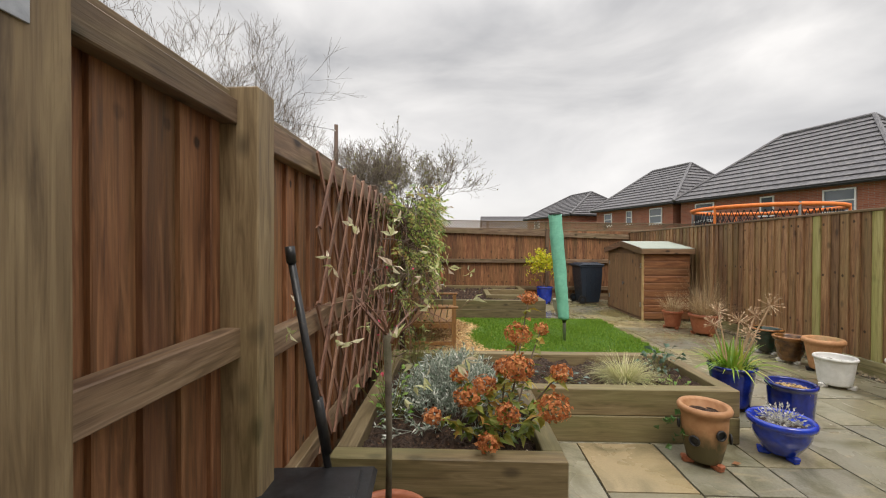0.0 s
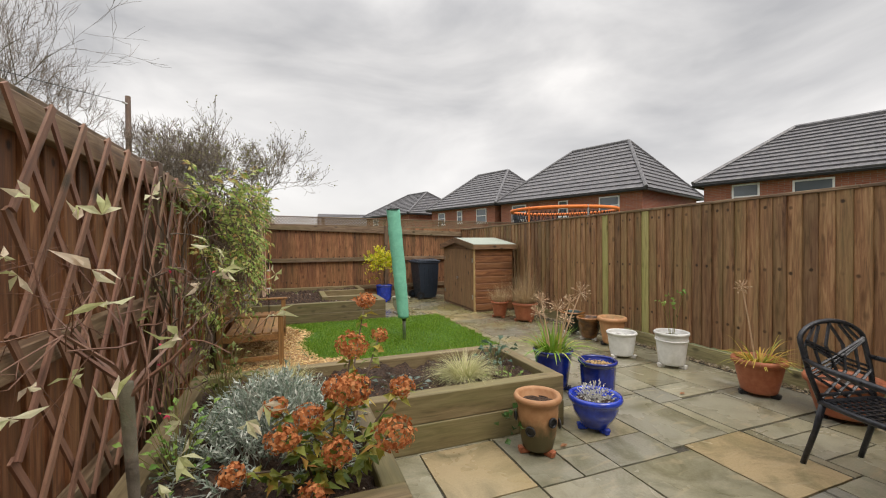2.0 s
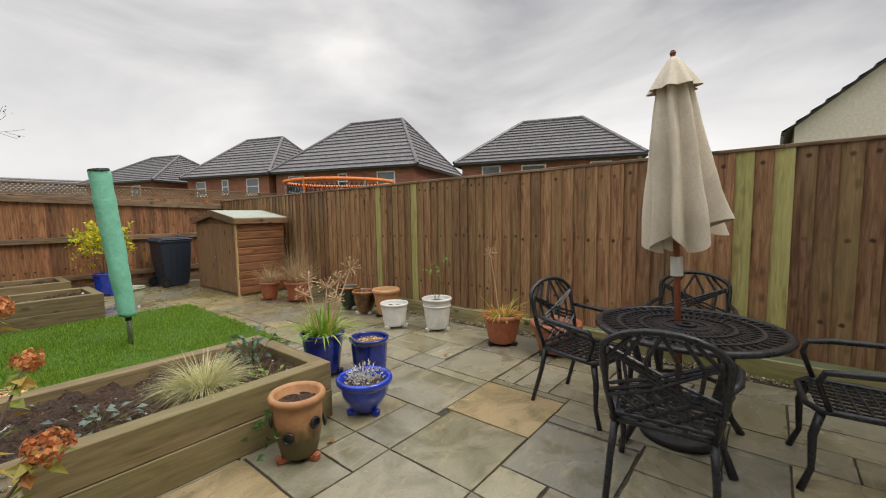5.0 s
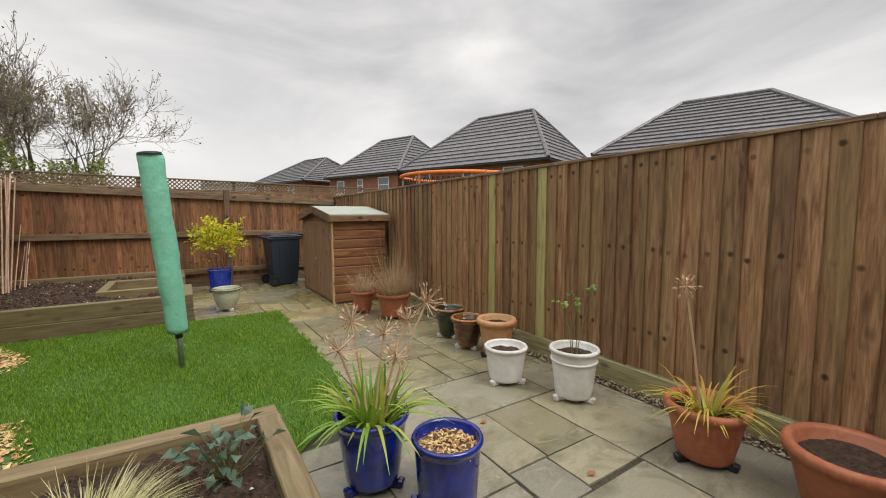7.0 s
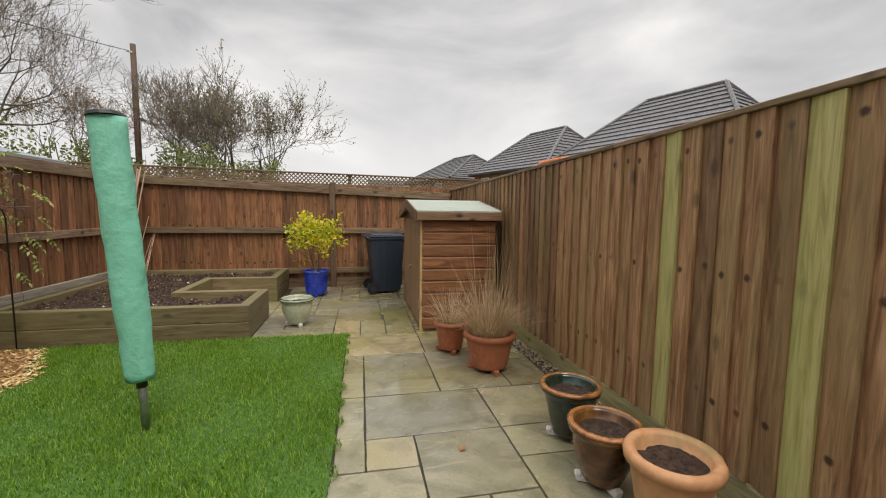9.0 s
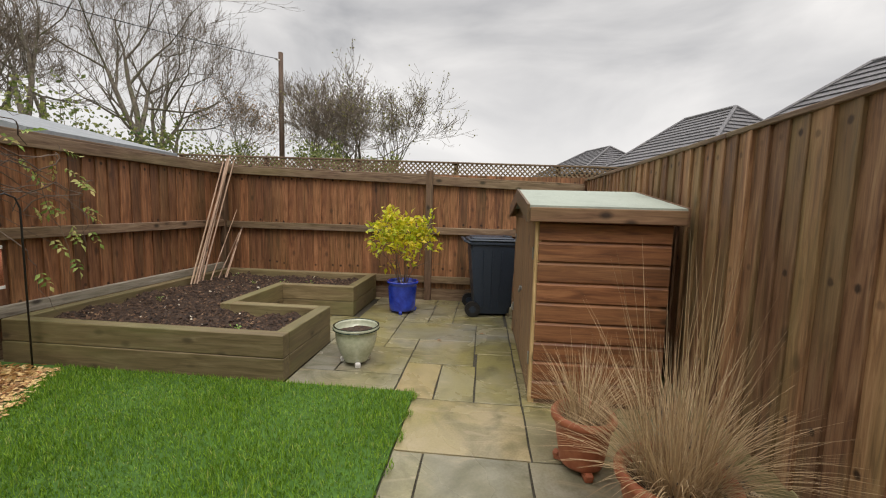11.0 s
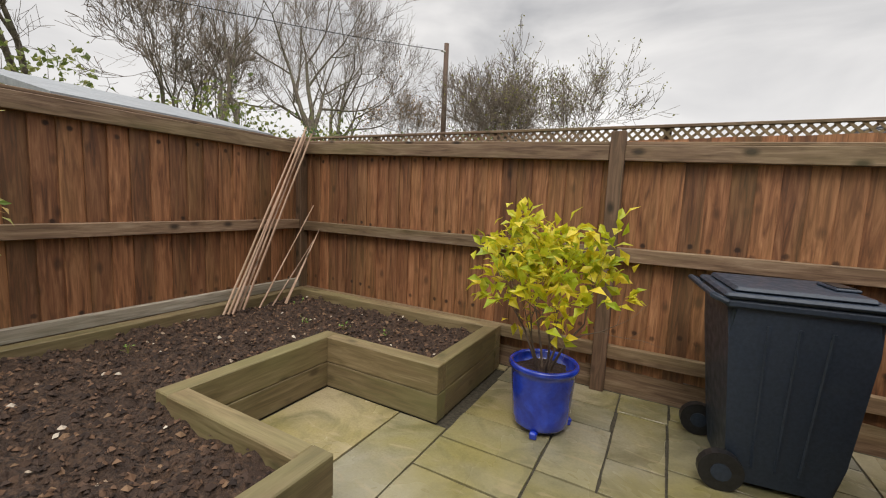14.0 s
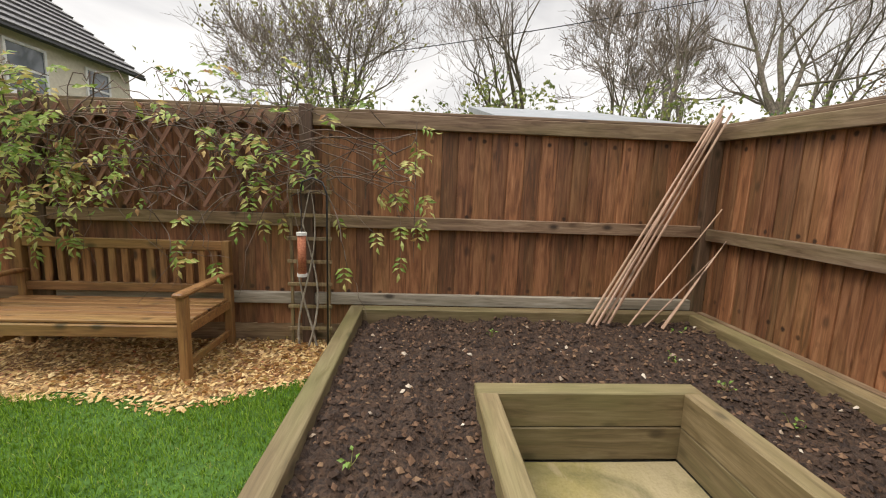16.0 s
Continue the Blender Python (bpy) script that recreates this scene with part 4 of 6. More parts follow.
def wheelie_bin(m):
    b = thing("wheelie_bin", "dark blue-grey plastic wheelie bin with a hinged lid", "bin", m)
    bm = bmesh.new()
    lo = [(-0.21, -0.25), (0.21, -0.25), (0.21, 0.2), (-0.21, 0.2)]
    hi = [(-0.28, -0.30), (0.28, -0.30), (0.28, 0.29), (-0.28, 0.29)]
    rings = []
    for k in range(6):
        u = k / 5
        z = 0.03 + 0.93 * u
        w = [(a[0] + (c[0] - a[0]) * u, a[1] + (c[1] - a[1]) * u) for a, c in zip(lo, hi)]
        rings.append([bm.verts.new((x, y, z)) for x, y in w])
    for a, c in zip(rings, rings[1:]):
        for i in range(4):
            bm.faces.new((a[i], a[(i + 1) % 4], c[(i + 1) % 4], c[i]))
    bm.faces.new(rings[0]), bm.faces.new(rings[-1])
    bmesh.ops.bevel(bm, geom=[e for e in bm.edges if abs(e.verts[0].co.z - e.verts[1].co.z) > 0.05], offset=0.04, segments=3, affect="EDGES")
    box(bm, (-0.295, -0.315, 0.93), (0.295, 0.305, 0.975), 0.012)

    part("body", bm, BIN_PLASTIC, b)
    for x in (-0.1, 0.1):
        part("front_rib", box(bmesh.new(), (x - 0.012, -0.295, 0.1), (x + 0.012, -0.23, 0.8), 0.008), BIN_PLASTIC, b)
    for side in (-1, 1):
        for y in (-0.12, 0.0, 0.12):
            part("side_rib", tube(bmesh.new(), [(side * 0.218, y * 0.8, 0.12), (side * 0.272, y, 0.86)], 0.009, 6), BIN_PLASTIC, b)
    bm = bmesh.new()
    box(bm, (-0.305, -0.33, 0.978), (0.305, 0.315, 1.005), 0.012)
    box(bm, (-0.26, -0.27, 1.0), (0.26, 0.27, 1.03), 0.016)
    box(bm, (-0.1, -0.27, 1.03), (0.1, -0.17, 1.045), 0.005)
    lid = part("lid", bm, BIN_PLASTIC, b)
    # thin black plate laid on the lid, its colour gives a grip recess its shade
    part("lid_recess", box(bmesh.new(), (-0.08, -0.255, 1.046), (0.08, -0.185, 1.049)), BLACK, lid)
    bm = tube(bmesh.new(), [(-0.29, 0.30, 0.96), (-0.29, 0.36, 0.985), (0.29, 0.36, 0.985), (0.29, 0.30, 0.96)], 0.016, 8)
    part("handle", bm, BIN_PLASTIC, b)
    for x in (-0.27, 0.27):
        bm = tube(bmesh.new(), [(x - 0.025, 0.24, 0.1), (x + 0.025, 0.24, 0.1)], 0.1, 20)
        w = part("wheel", bm, BLACK, b)
        part("hub", tube(bmesh.new(), [(x - 0.03, 0.24, 0.1), (x + 0.03, 0.24, 0.1)], 0.045, 12), BIN_PLASTIC, w)
    return b


wheelie_bin(pose(3.40, 10.60, 0, 0, 0, 97))


# ---- pots ----
def pot(m, label, r, h, mat, foot=0.7, rim=0.025, feet=None, fill=0.06, fill_mat=None, belly=0.0, name="flower_pot", group="pots on the patio", handle=False):
    p = thing(name, label, "pot", m, group)
    z0 = 0.035 if feet else 0.0
    prof = [(0, z0), (r * foot * 0.96, z0), (r * foot, z0 + 0.012)]
    for k in range(1, 8):
        u = k / 8
        prof.append((r * (foot + (1 - foot) * u) * (1 + belly * math.sin(math.pi * min(1, u * 1.15))), z0 + (h - rim * 1.4) * u + 0.01))
    prof += [(r * 0.99, z0 + h - rim * 1.5), (r + rim * 0.5, z0 + h - rim * 1.3), (r + rim * 0.62, z0 + h - rim * 0.6), (r + rim * 0.3, z0 + h), (r - 0.008, z0 + h), (r - rim * 0.7, z0 + h - 0.014)]
    prof += [(r - rim * 0.8, z0 + h - fill), (r * 0.55, z0 + h - fill - 0.02), (0, z0 + h - fill - 0.02)]
    part("body", lathe(bmesh.new(), prof), mat, p, smooth=True)
    bm = bmesh.new()
    R = (r - rim * 0.5) * (0.985 if not belly else 1.0)
    ring = [[(R * q / 6 * math.cos(6.2832 * k / 20), R * q / 6 * math.sin(6.2832 * k / 20)) for k in range(20)] for q in range(1, 7)]
    c = bm.verts.new((0, 0, z0 + h - fill + 0.012))
    vs = [[bm.verts.new((a, b, z0 + h - fill + 0.012 * noise.noise((a * 40 + h * 9, b * 40, r * 30)))) for a, b in row] for row in ring]
    for k in range(20):
        j = (k + 1) % 20
        bm.faces.new((c, vs[0][k], vs[0][j]))
        for a, b in zip(vs, vs[1:]):
            bm.faces.new((a[k], b[k], b[j], a[j]))
    part("soil", bm, fill_mat or SOIL, p)
    if feet:
        for k in range(3):
            a = 6.2832 * k / 3 + 0.6
            bm = box(bmesh.new(), (-0.045, -0.022, 0), (0.03, 0.022, 0.034), 0.008)
            box(bm, (0.0, -0.022, 0.02), (0.035, 0.022, 0.048), 0.007)
            part("foot", bm, feet, p, "", Matrix.Translation((math.cos(a) * r * foot, math.sin(a) * r * foot, 0)) @ pose(0, 0, 0, 0, 0, math.degrees(a)))
    return p, z0 + h - fill


def ring_points(n, r, z):
    a, q = RNG.uniform(0, 6.283, n), r * np.sqrt(RNG.uniform(0, 1, n))
    return np.stack([np.cos(a) * q, np.sin(a) * q, np.full(n, z)], 1), np.stack([np.cos(a), np.sin(a)], 1)


def tuft(parent, n, r, z, length, width, lean, mat, name="foliage", droop=0.6, offset=(0, 0)):
    base, out = ring_points(n, r, z)
    base[:, 0] += offset[0]
    base[:, 1] += offset[1]
    l = out * RNG.uniform(lean[0], lean[1], n)[:, None] + RNG.normal(0, 0.1, (n, 2))
    return part(name, blades(RNG, base, l, RNG.uniform(length[0], length[1], n), width, droop, 5), mat, parent)


p, z = pot(pose(3.97, 4.34, 0, 0, 0, 30), "white glazed pot with dark soil on white feet", 0.17, 0.285, WHITE_POT, 0.80, 0.02, WHITE_FOOT)
p, z = pot(pose(4.20, 3.82, 0, 0, 0, 10), "white ribbed pot with a thin young rose on white feet", 0.175, 0.37, WHITE_POT, 0.78, 0.02, WHITE_FOOT)
part("band", lathe(bmesh.new(), [(0.160, 0.30), (0.176, 0.305), (0.176, 0.318), (0.160, 0.323)]), WHITE_POT, p, smooth=True)
bm, pts, ways = bmesh.new(), [], []
for k in range(4):
    a = k * 1.6
    line = [(0.02 * math.cos(a), 0.02 * math.sin(a), z), (0.05 * math.cos(a), 0.05 * math.sin(a), z + 0.2), (0.12 * math.cos(a + 0.3), 0.12 * math.sin(a + 0.3), z + 0.36 + 0.05 * k)]
    tube(bm, line, [0.004, 0.003, 0.002], 4)
    for _ in range(6):
        pts.append(np.array(line[2]) + RNG.normal(0, 0.025, 3)), ways.append(RNG.normal(0, 1, 3))
part("stem_work", bm, OLIVE, p)
part("leaves", leaves(pts, ways, RNG.normal(0, 1, (len(pts), 3)) + [0, 0, 1], 0.045, 0.028), BRIGHT_GREEN, p)
pot(pose(4.30, 4.85, 0), "pale terracotta pot with soil, standing on the paving", 0.175, 0.36, PALE_TERRACOTTA, 0.7, 0.04, BLACK)
p, z = pot(pose(4.22, 5.22, 0), "brown glazed rounded pot with white feet", 0.165, 0.30, BROWN_GLAZE, 0.62, 0.03, WHITE_FOOT, belly=0.10)
part("rim", lathe(bmesh.new(), [(0.158, 0.322), (0.186, 0.322), (0.188, 0.333), (0.176, 0.341), (0.158, 0.340), (0.158, 0.322)], 32), RIM_GLAZE, p, "amber glazed rim", smooth=True)
p, z = pot(pose(4.27, 5.66, 0), "dark green glazed pot with a brown rim", 0.165, 0.31, GREEN_GLAZE, 0.62, 0.03, WHITE_FOOT)
part("rim", lathe(bmesh.new(), [(0.158, 0.330), (0.186, 0.330), (0.188, 0.343), (0.176, 0.351), (0.158, 0.350), (0.158, 0.330)], 32), RIM_GLAZE, p, "amber-brown glazed rim", smooth=True)
p, z = pot(pose(3.88, 7.34, 0), "small terracotta pot of dry straw-coloured grass", 0.155, 0.28, TERRACOTTA, 0.75, 0.03, TERRACOTTA, name="potted_grass")
tuft(p, 320, 0.10, z, (0.25, 0.46), 0.004, (0.1, 1.1), STRAW)
p, z = pot(pose(4.12, 6.82, 0), "terracotta pot of tall dry ornamental grass", 0.215, 0.31, TERRACOTTA, 0.75, 0.035, TERRACOTTA, name="potted_grass")
tuft(p, 700, 0.14, z, (0.3, 0.6), 0.004, (0.1, 1.2), STRAW)
tuft(p, 60, 0.12, z, (0.65, 0.98), 0.005, (0.0, 0.35), STRAW, "tall_stalks")
p, z = pot(pose(4.20, 2.89, 0), "terracotta pot with yellowing strap leaves", 0.20, 0.31, TERRACOTTA, 0.72, 0.035, BLACK, name="potted_agapanthus")
tuft(p, 70, 0.09, z, (0.18, 0.38), 0.018, (0.3, 1.6), YELLOW_STRAP, droop=1.15)


def seed_heads(parent, z, stems):
    for k, (dx, dy, h, r) in enumerate(stems):
        part("stem", tube(bmesh.new(), [(dx * 0.2, dy * 0.2, z), (dx * 0.6, dy * 0.6, z + h * 0.55), (dx, dy, z + h)], [0.008, 0.007, 0.006], 5), SEED_STRAW, parent)
        d = RNG.normal(0, 1, (34, 3)) + [0, 0, 0.35]
        d /= np.linalg.norm(d, axis=1, keepdims=True)
        c = np.array([dx, dy, z + h])
        r *= 1.3
        e = c + d * r * RNG.uniform(0.7, 1.0, (34, 1))
        v, f = rods((np.repeat(c[None], 34, 0), e, np.full(34, 0.0028), np.full(34, 0.002)))
        v2, f2 = leaves(e, d, RNG.normal(0, 1, (34, 3)), 0.032, 0.013)
        part("seed_head", (v + v2, f + [[i + len(v) for i in q] for q in f2]), SEED_STRAW, parent, "dried starry seed head")


seed_heads(p, z, [(-0.08, 0.10, 0.72, 0.04)])
pot(pose(4.27, 2.30, 0), "wide terracotta pot of bare soil beside the chairs", 0.235, 0.30, TERRACOTTA, 0.72, 0.04, BLACK)
p, z = pot(pose(2.51, 3.74, 0, 0, 0, 40), "deep blue glazed pot of agapanthus with dry seed heads", 0.185, 0.36, DEEP_BLUE, 0.75, 0.02, DEEP_BLUE, name="potted_agapanthus")
tuft(p, 95, 0.11, z, (0.22, 0.42), 0.027, (0.15, 1.25), STRAP, droop=1.15)
seed_heads(p, z, [(-0.14, 0.10, 0.42, 0.06), (0.02, 0.12, 0.52, 0.06), (0.12, -0.02, 0.44, 0.06), (0.24, -0.22, 0.60, 0.075), (0.05, -0.12, 0.34, 0.05), (0.2, -0.12, 0.5, 0.05)])
p, z = pot(pose(2.76, 3.40, 0), "tall deep blue glazed cylinder pot with dry mulch", 0.165, 0.315, DEEP_BLUE, 0.88, 0.02, DEEP_BLUE, fill_mat=MULCH)
x, y = scatter(420, -0.15, 0.15, -0.15, 0.15, lambda a, b: a * a + b * b < 0.021)
part("mulch", leaves(np.stack([x, y, np.full(len(x), z + 0.012)], 1), RNG.normal(0, 1, (len(x), 3)) * [1, 1, 0.2], RNG.normal(0, 0.3, (len(x), 3)) + [0, 0, 1], 0.03, 0.012), CHIPS, p, "dry straw mulch")
p, z = pot(pose(2.28, 2.89, 0), "bright blue glazed bowl pot with a silver-leaved plant", 0.185, 0.235, BLUE_GLAZE, 0.55, 0.03, BLUE_GLAZE, belly=0.13, name="potted_plant")
n = 420
d = RNG.normal(0, 1, (n, 3)) * [1, 1, 0.7] + [0, 0, 0.7]
d /= np.linalg.norm(d, axis=1, keepdims=True)
part("foliage", leaves(d * RNG.uniform(0.03, 0.15, (n, 1)) + [0, 0, z], d + RNG.normal(0, 0.4, (n, 3)), RNG.normal(0, 1, (n, 3)), 0.03, 0.013), leafy("grey_white_leaves", [(0, (0.36, 0.36, 0.30)), (1, (0.74, 0.72, 0.64))], 0.7, 0.2), p)
p, z = pot(pose(1.68, 2.77, 0, 0, 0, 15), "mossy terracotta strawberry pot with side openings and trailing ivy", 0.145, 0.365, MOSSY_POT, 0.72, 0.03, TERRACOTTA, belly=0.08, name="strawberry_pot")
for k in range(6):
    a = k * 1.047 + 0.4
    hh = 0.19 if k % 2 else 0.25
    # closed lipped disc on the uncut wall, black for the shade inside a hole
    bm = lathe(bmesh.new(), [(0.0, 0.0), (0.026, 0.0), (0.036, 0.004), (0.034, 0.012), (0.026, 0.016), (0.024, 0.004)], 14)
    part("side_opening", bm, BLACK, p, "black lipped disc giving the shade of a planting hole", pose(math.cos(a) * 0.142, math.sin(a) * 0.142, hh, 0, 90, math.degrees(a)), True)
pts = np.concatenate([RNG.normal([-0.17, 0.06, 0.24], [0.03, 0.04, 0.07], (16, 3)), RNG.normal([0.17, 0.05, 0.2], [0.02, 0.04, 0.06], (12, 3))])
part("ivy_leaves", leaves(pts, RNG.normal(0, 1, (28, 3)), RNG.normal(0, 1, (28, 3)), 0.05, 0.045), IVY, p)
p, z = pot(pose(2.22, 8.56, 0, 0, 0, 20), "pale celadon glazed pot with a dark rim on white feet", 0.19, 0.31, CREAM_GLAZE, 0.58, 0.018, WHITE_FOOT, belly=0.13)
part("rim_line", lathe(bmesh.new(), [(0.186, 0.344), (0.198, 0.344), (0.200, 0.349), (0.186, 0.349), (0.186, 0.344)], 36), GREEN_GLAZE, p, "dark green glazed rim line", smooth=True)
part("shoulder_line", lathe(bmesh.new(), [(0.196, 0.318), (0.203, 0.316), (0.203, 0.323), (0.196, 0.325)], 36), GREEN_GLAZE, p, "dark line under the rim", smooth=True)


def branching(rng, start, way, length, radius, depth, out, spread_=0.7, keep=0.72, kids=(2, 4), lift=0.12, tips=None, cuts=3):
    """Branches that fork, collected as short tapered rods."""
    p, d = np.array(start, float), np.array(way, float)
    d /= np.linalg.norm(d)
    for s in range(cuts):
        q = p + d * length / cuts
        r1 = radius * (1 - 0.45 * (s + 1) / cuts)
        out.append((p, q, radius * (1 - 0.45 * s / cuts), r1, depth))
        p = q
        d = d + rng.normal(0, 0.13, 3) + [0, 0, lift * 0.4]
        d /= np.linalg.norm(d)
        if depth > 0 and s > 0 and s < cuts - 1 or (depth > 0 and s == cuts - 1):
            for _ in range(int(rng.integers(kids[0], kids[1])) if s == cuts - 1 else 1):
                e = d + rng.normal(0, spread_, 3) + [0, 0, lift]
                branching(rng, p, e, length * keep * rng.uniform(0.75, 1.15), r1 * 0.68, depth - 1, out, spread_, keep, kids, lift, tips, cuts)
    if depth == 0 and tips is not None:
        tips.append((p, d))


def seg_arrays(seg, lo, hi):
    s = [k for k in seg if lo <= k[4] <= hi]
    return tuple(np.array([k[i] for k in s]) for i in range(4))


p, z = pot(pose(2.26, 10.38, 0), "bright blue glazed pot holding a lime-yellow leafy shrub", 0.20, 0.39, BLUE_GLAZE, 0.85, 0.025, BLUE_GLAZE, name="potted_shrub")
seg, tips = [], []
for k in range(6):
    a = k * 1.05
    branching(RNG, (0.03 * math.cos(a), 0.03 * math.sin(a), z - 0.02), (0.42 * math.cos(a), 0.42 * math.sin(a), 1), 0.41, 0.009, 3, seg, 0.6, 0.66, (2, 3), 0.15, tips)
part("stem_work", rods(seg_arrays(seg, 0, 3), 4), TWIG, p)
pp, dd = np.array([k[0] for k in tips]), np.array([k[1] for k in tips])
pp, dd = np.repeat(pp, 8, 0) + RNG.normal(0, 0.05, (len(pp) * 8, 3)), np.repeat(dd, 8, 0) + RNG.normal(0, 0.8, (len(pp) * 8, 3))
sel = (RNG.uniform(0, 1, len(pp)) < min(1.0, 1000 / len(pp))) & (np.hypot(pp[:, 0], pp[:, 1]) < 0.47) & (pp[:, 2] < 1.36) & (pp[:, 2] > 0.52)
part("leaves", leaves(pp[sel], dd[sel], RNG.normal(0, 0.6, (sel.sum(), 3)) + [0, 0, 1], RNG.uniform(0.07, 0.115, sel.sum()), RNG.uniform(0.04, 0.06, sel.sum())), LIME, p)


# ---- rotary dryer under its cover ----
dryer = thing("rotary_dryer", "folded rotary clothes dryer in a mint-green fabric cover", "clothes dryer")
part("pole", tube(bmesh.new(), [(1.655, 6.2, -0.03), (1.645, 6.18, 0.45)], 0.024, 14), STEEL, dryer, "steel pole", smooth=True)
part("collar", tube(bmesh.new(), [(1.648, 6.19, 0.30), (1.645, 6.185, 0.37)], 0.032, 14), BLACK, dryer, smooth=True)
bm, rings = bmesh.new(), []
for i in range(42):
    u = i / 41
    c = Vector((1.645 - 0.135 * u, 6.185 + 0.06 * u, 0.35 + 1.60 * u))
    r = 0.082 + 0.012 * math.sin(2.6 * u) + 0.01 * u
    ring = []
    for k in range(24):
        a = 6.2832 * k / 24
        q = r * (1 + 0.10 * noise.noise((math.cos(a) * 1.6, math.sin(a) * 1.6, u * 9)) + 0.05 * noise.noise((math.cos(a) * 4, math.sin(a) * 4, u * 30)))
        ring.append(bm.verts.new(c + Vector((math.cos(a) * q, math.sin(a) * q * 0.8, 0.012 * noise.noise((a, u * 20, 3))))))
    rings.append(ring)
for a, b in zip(rings, rings[1:]):
    for k in range(24):
        bm.faces.new((a[k], a[(k + 1) % 24], b[(k + 1) % 24], b[k]))
bm.faces.new(rings[0][::-1])
bm.faces.new(rings[-1])
part("cover", bm, COVER, dryer, "wrinkled mint-green fabric cover", smooth=True)
part("cap", tube(bmesh.new(), [(1.51, 6.245, 1.945), (1.508, 6.246, 1.965)], [0.098, 0.092], 20), BLACK, dryer, "dark top seam")


# ---- bench ----
bench = thing("garden_bench", "weathered brown slatted wooden garden bench against the fence", "bench")
BY0, BY1 = 5.48, 7.12
for y in (BY0, BY1 - 0.06):
    beam("leg", bench, (-0.06, y, 0.01), (0.0, y + 0.06, 0.60), BENCH_UP)
    beam("leg", bench, (-0.70, y, 0.01), (-0.64, y + 0.06, 0.89), BENCH_UP)
    bm = box(bmesh.new(), (-0.36, -0.038, -0.016), (0.36, 0.038, 0.016), 0.01)
    part("armrest", bm, BENCH_UP, bench, "", pose(-0.33, y + 0.03, 0.618))
    beam("side_rail", bench, (-0.64, y + 0.012, 0.33), (-0.06, y + 0.048, 0.40), BENCH_WOOD)
    beam("stretcher", bench, (-0.64, y + 0.015, 0.10), (-0.06, y + 0.045, 0.15), BENCH_WOOD)
for i in range(6):
    x0 = -0.62 + i * 0.098
    beam("seat_slat", bench, (x0, BY0 + 0.02, 0.402), (x0 + 0.082, BY1 - 0.02, 0.424), BENCH_WOOD, 0.005)
beam("front_rail", bench, (-0.045, BY0 + 0.06, 0.32), (-0.015, BY1 - 0.06, 0.40), BENCH_WOOD)
beam("back_rail", bench, (-0.69, BY0 + 0.06, 0.81), (-0.65, BY1 - 0.06, 0.885), BENCH_WOOD)
beam("back_rail", bench, (-0.69, BY0 + 0.06, 0.46), (-0.65, BY1 - 0.06, 0.53), BENCH_WOOD)
for i in range(15):
    y = BY0 + 0.10 + i * (BY1 - BY0 - 0.26) / 14
    beam("back_slat", bench, (-0.68, y, 0.53), (-0.66, y + 0.055, 0.81), BENCH_UP, 0.003)


# ---- table, chairs, parasol ----
TX, TY = 3.27, 1.03
table = thing("patio_table", "round dark cast-aluminium patio table with a fretted top", "table", pose(TX, TY, 0))
bm = lathe(bmesh.new(), [(0.475, 0.70), (0.51, 0.698), (0.522, 0.712), (0.516, 0.728), (0.48, 0.731), (0.475, 0.72), (0.475, 0.70)], 48)
part("rim", bm, CAST, table, smooth=True)
for q in (0.12, 0.25, 0.38):
    part("ring", lathe(bmesh.new(), [(q - 0.012, 0.712), (q + 0.012, 0.712), (q + 0.012, 0.729), (q - 0.012, 0.729), (q - 0.012, 0.712)], 40), CAST, table)
for s in (0.34, -0.34):
    first = part("fret_bar", tube(bmesh.new(), [(0.05, 0, 0.718), (0.28 * math.cos(s * 0.6), 0.28 * math.sin(s * 0.6), 0.718), (0.49 * math.cos(s), 0.49 * math.sin(s), 0.718)], 0.008, 4), CAST, table)
    for k in range(1, 48):
        piece("fret_bar", first.data, table, pose(0, 0, 0, 0, 0, 7.5 * k))
part("hub", lathe(bmesh.new(), [(0.028, 0.70), (0.06, 0.70), (0.06, 0.735), (0.028, 0.735), (0.028, 0.70)], 20), CAST, table)
for k in range(4):
    a = math.radians(45 + 90 * k)
    c, s = math.cos(a), math.sin(a)
    part("leg", tube(bmesh.new(), [(0.36 * c, 0.36 * s, 0.70), (0.30 * c, 0.30 * s, 0.52), (0.24 * c, 0.24 * s, 0.34), (0.32 * c, 0.32 * s, 0.12), (0.40 * c, 0.40 * s, 0.0)], [0.024, 0.022, 0.02, 0.02, 0.024], 8), CAST, table, smooth=True)
part("leg_ring", lathe(bmesh.new(), [(0.235, 0.33), (0.26, 0.33), (0.26, 0.35), (0.235, 0.35), (0.235, 0.33)], 24), CAST, table)


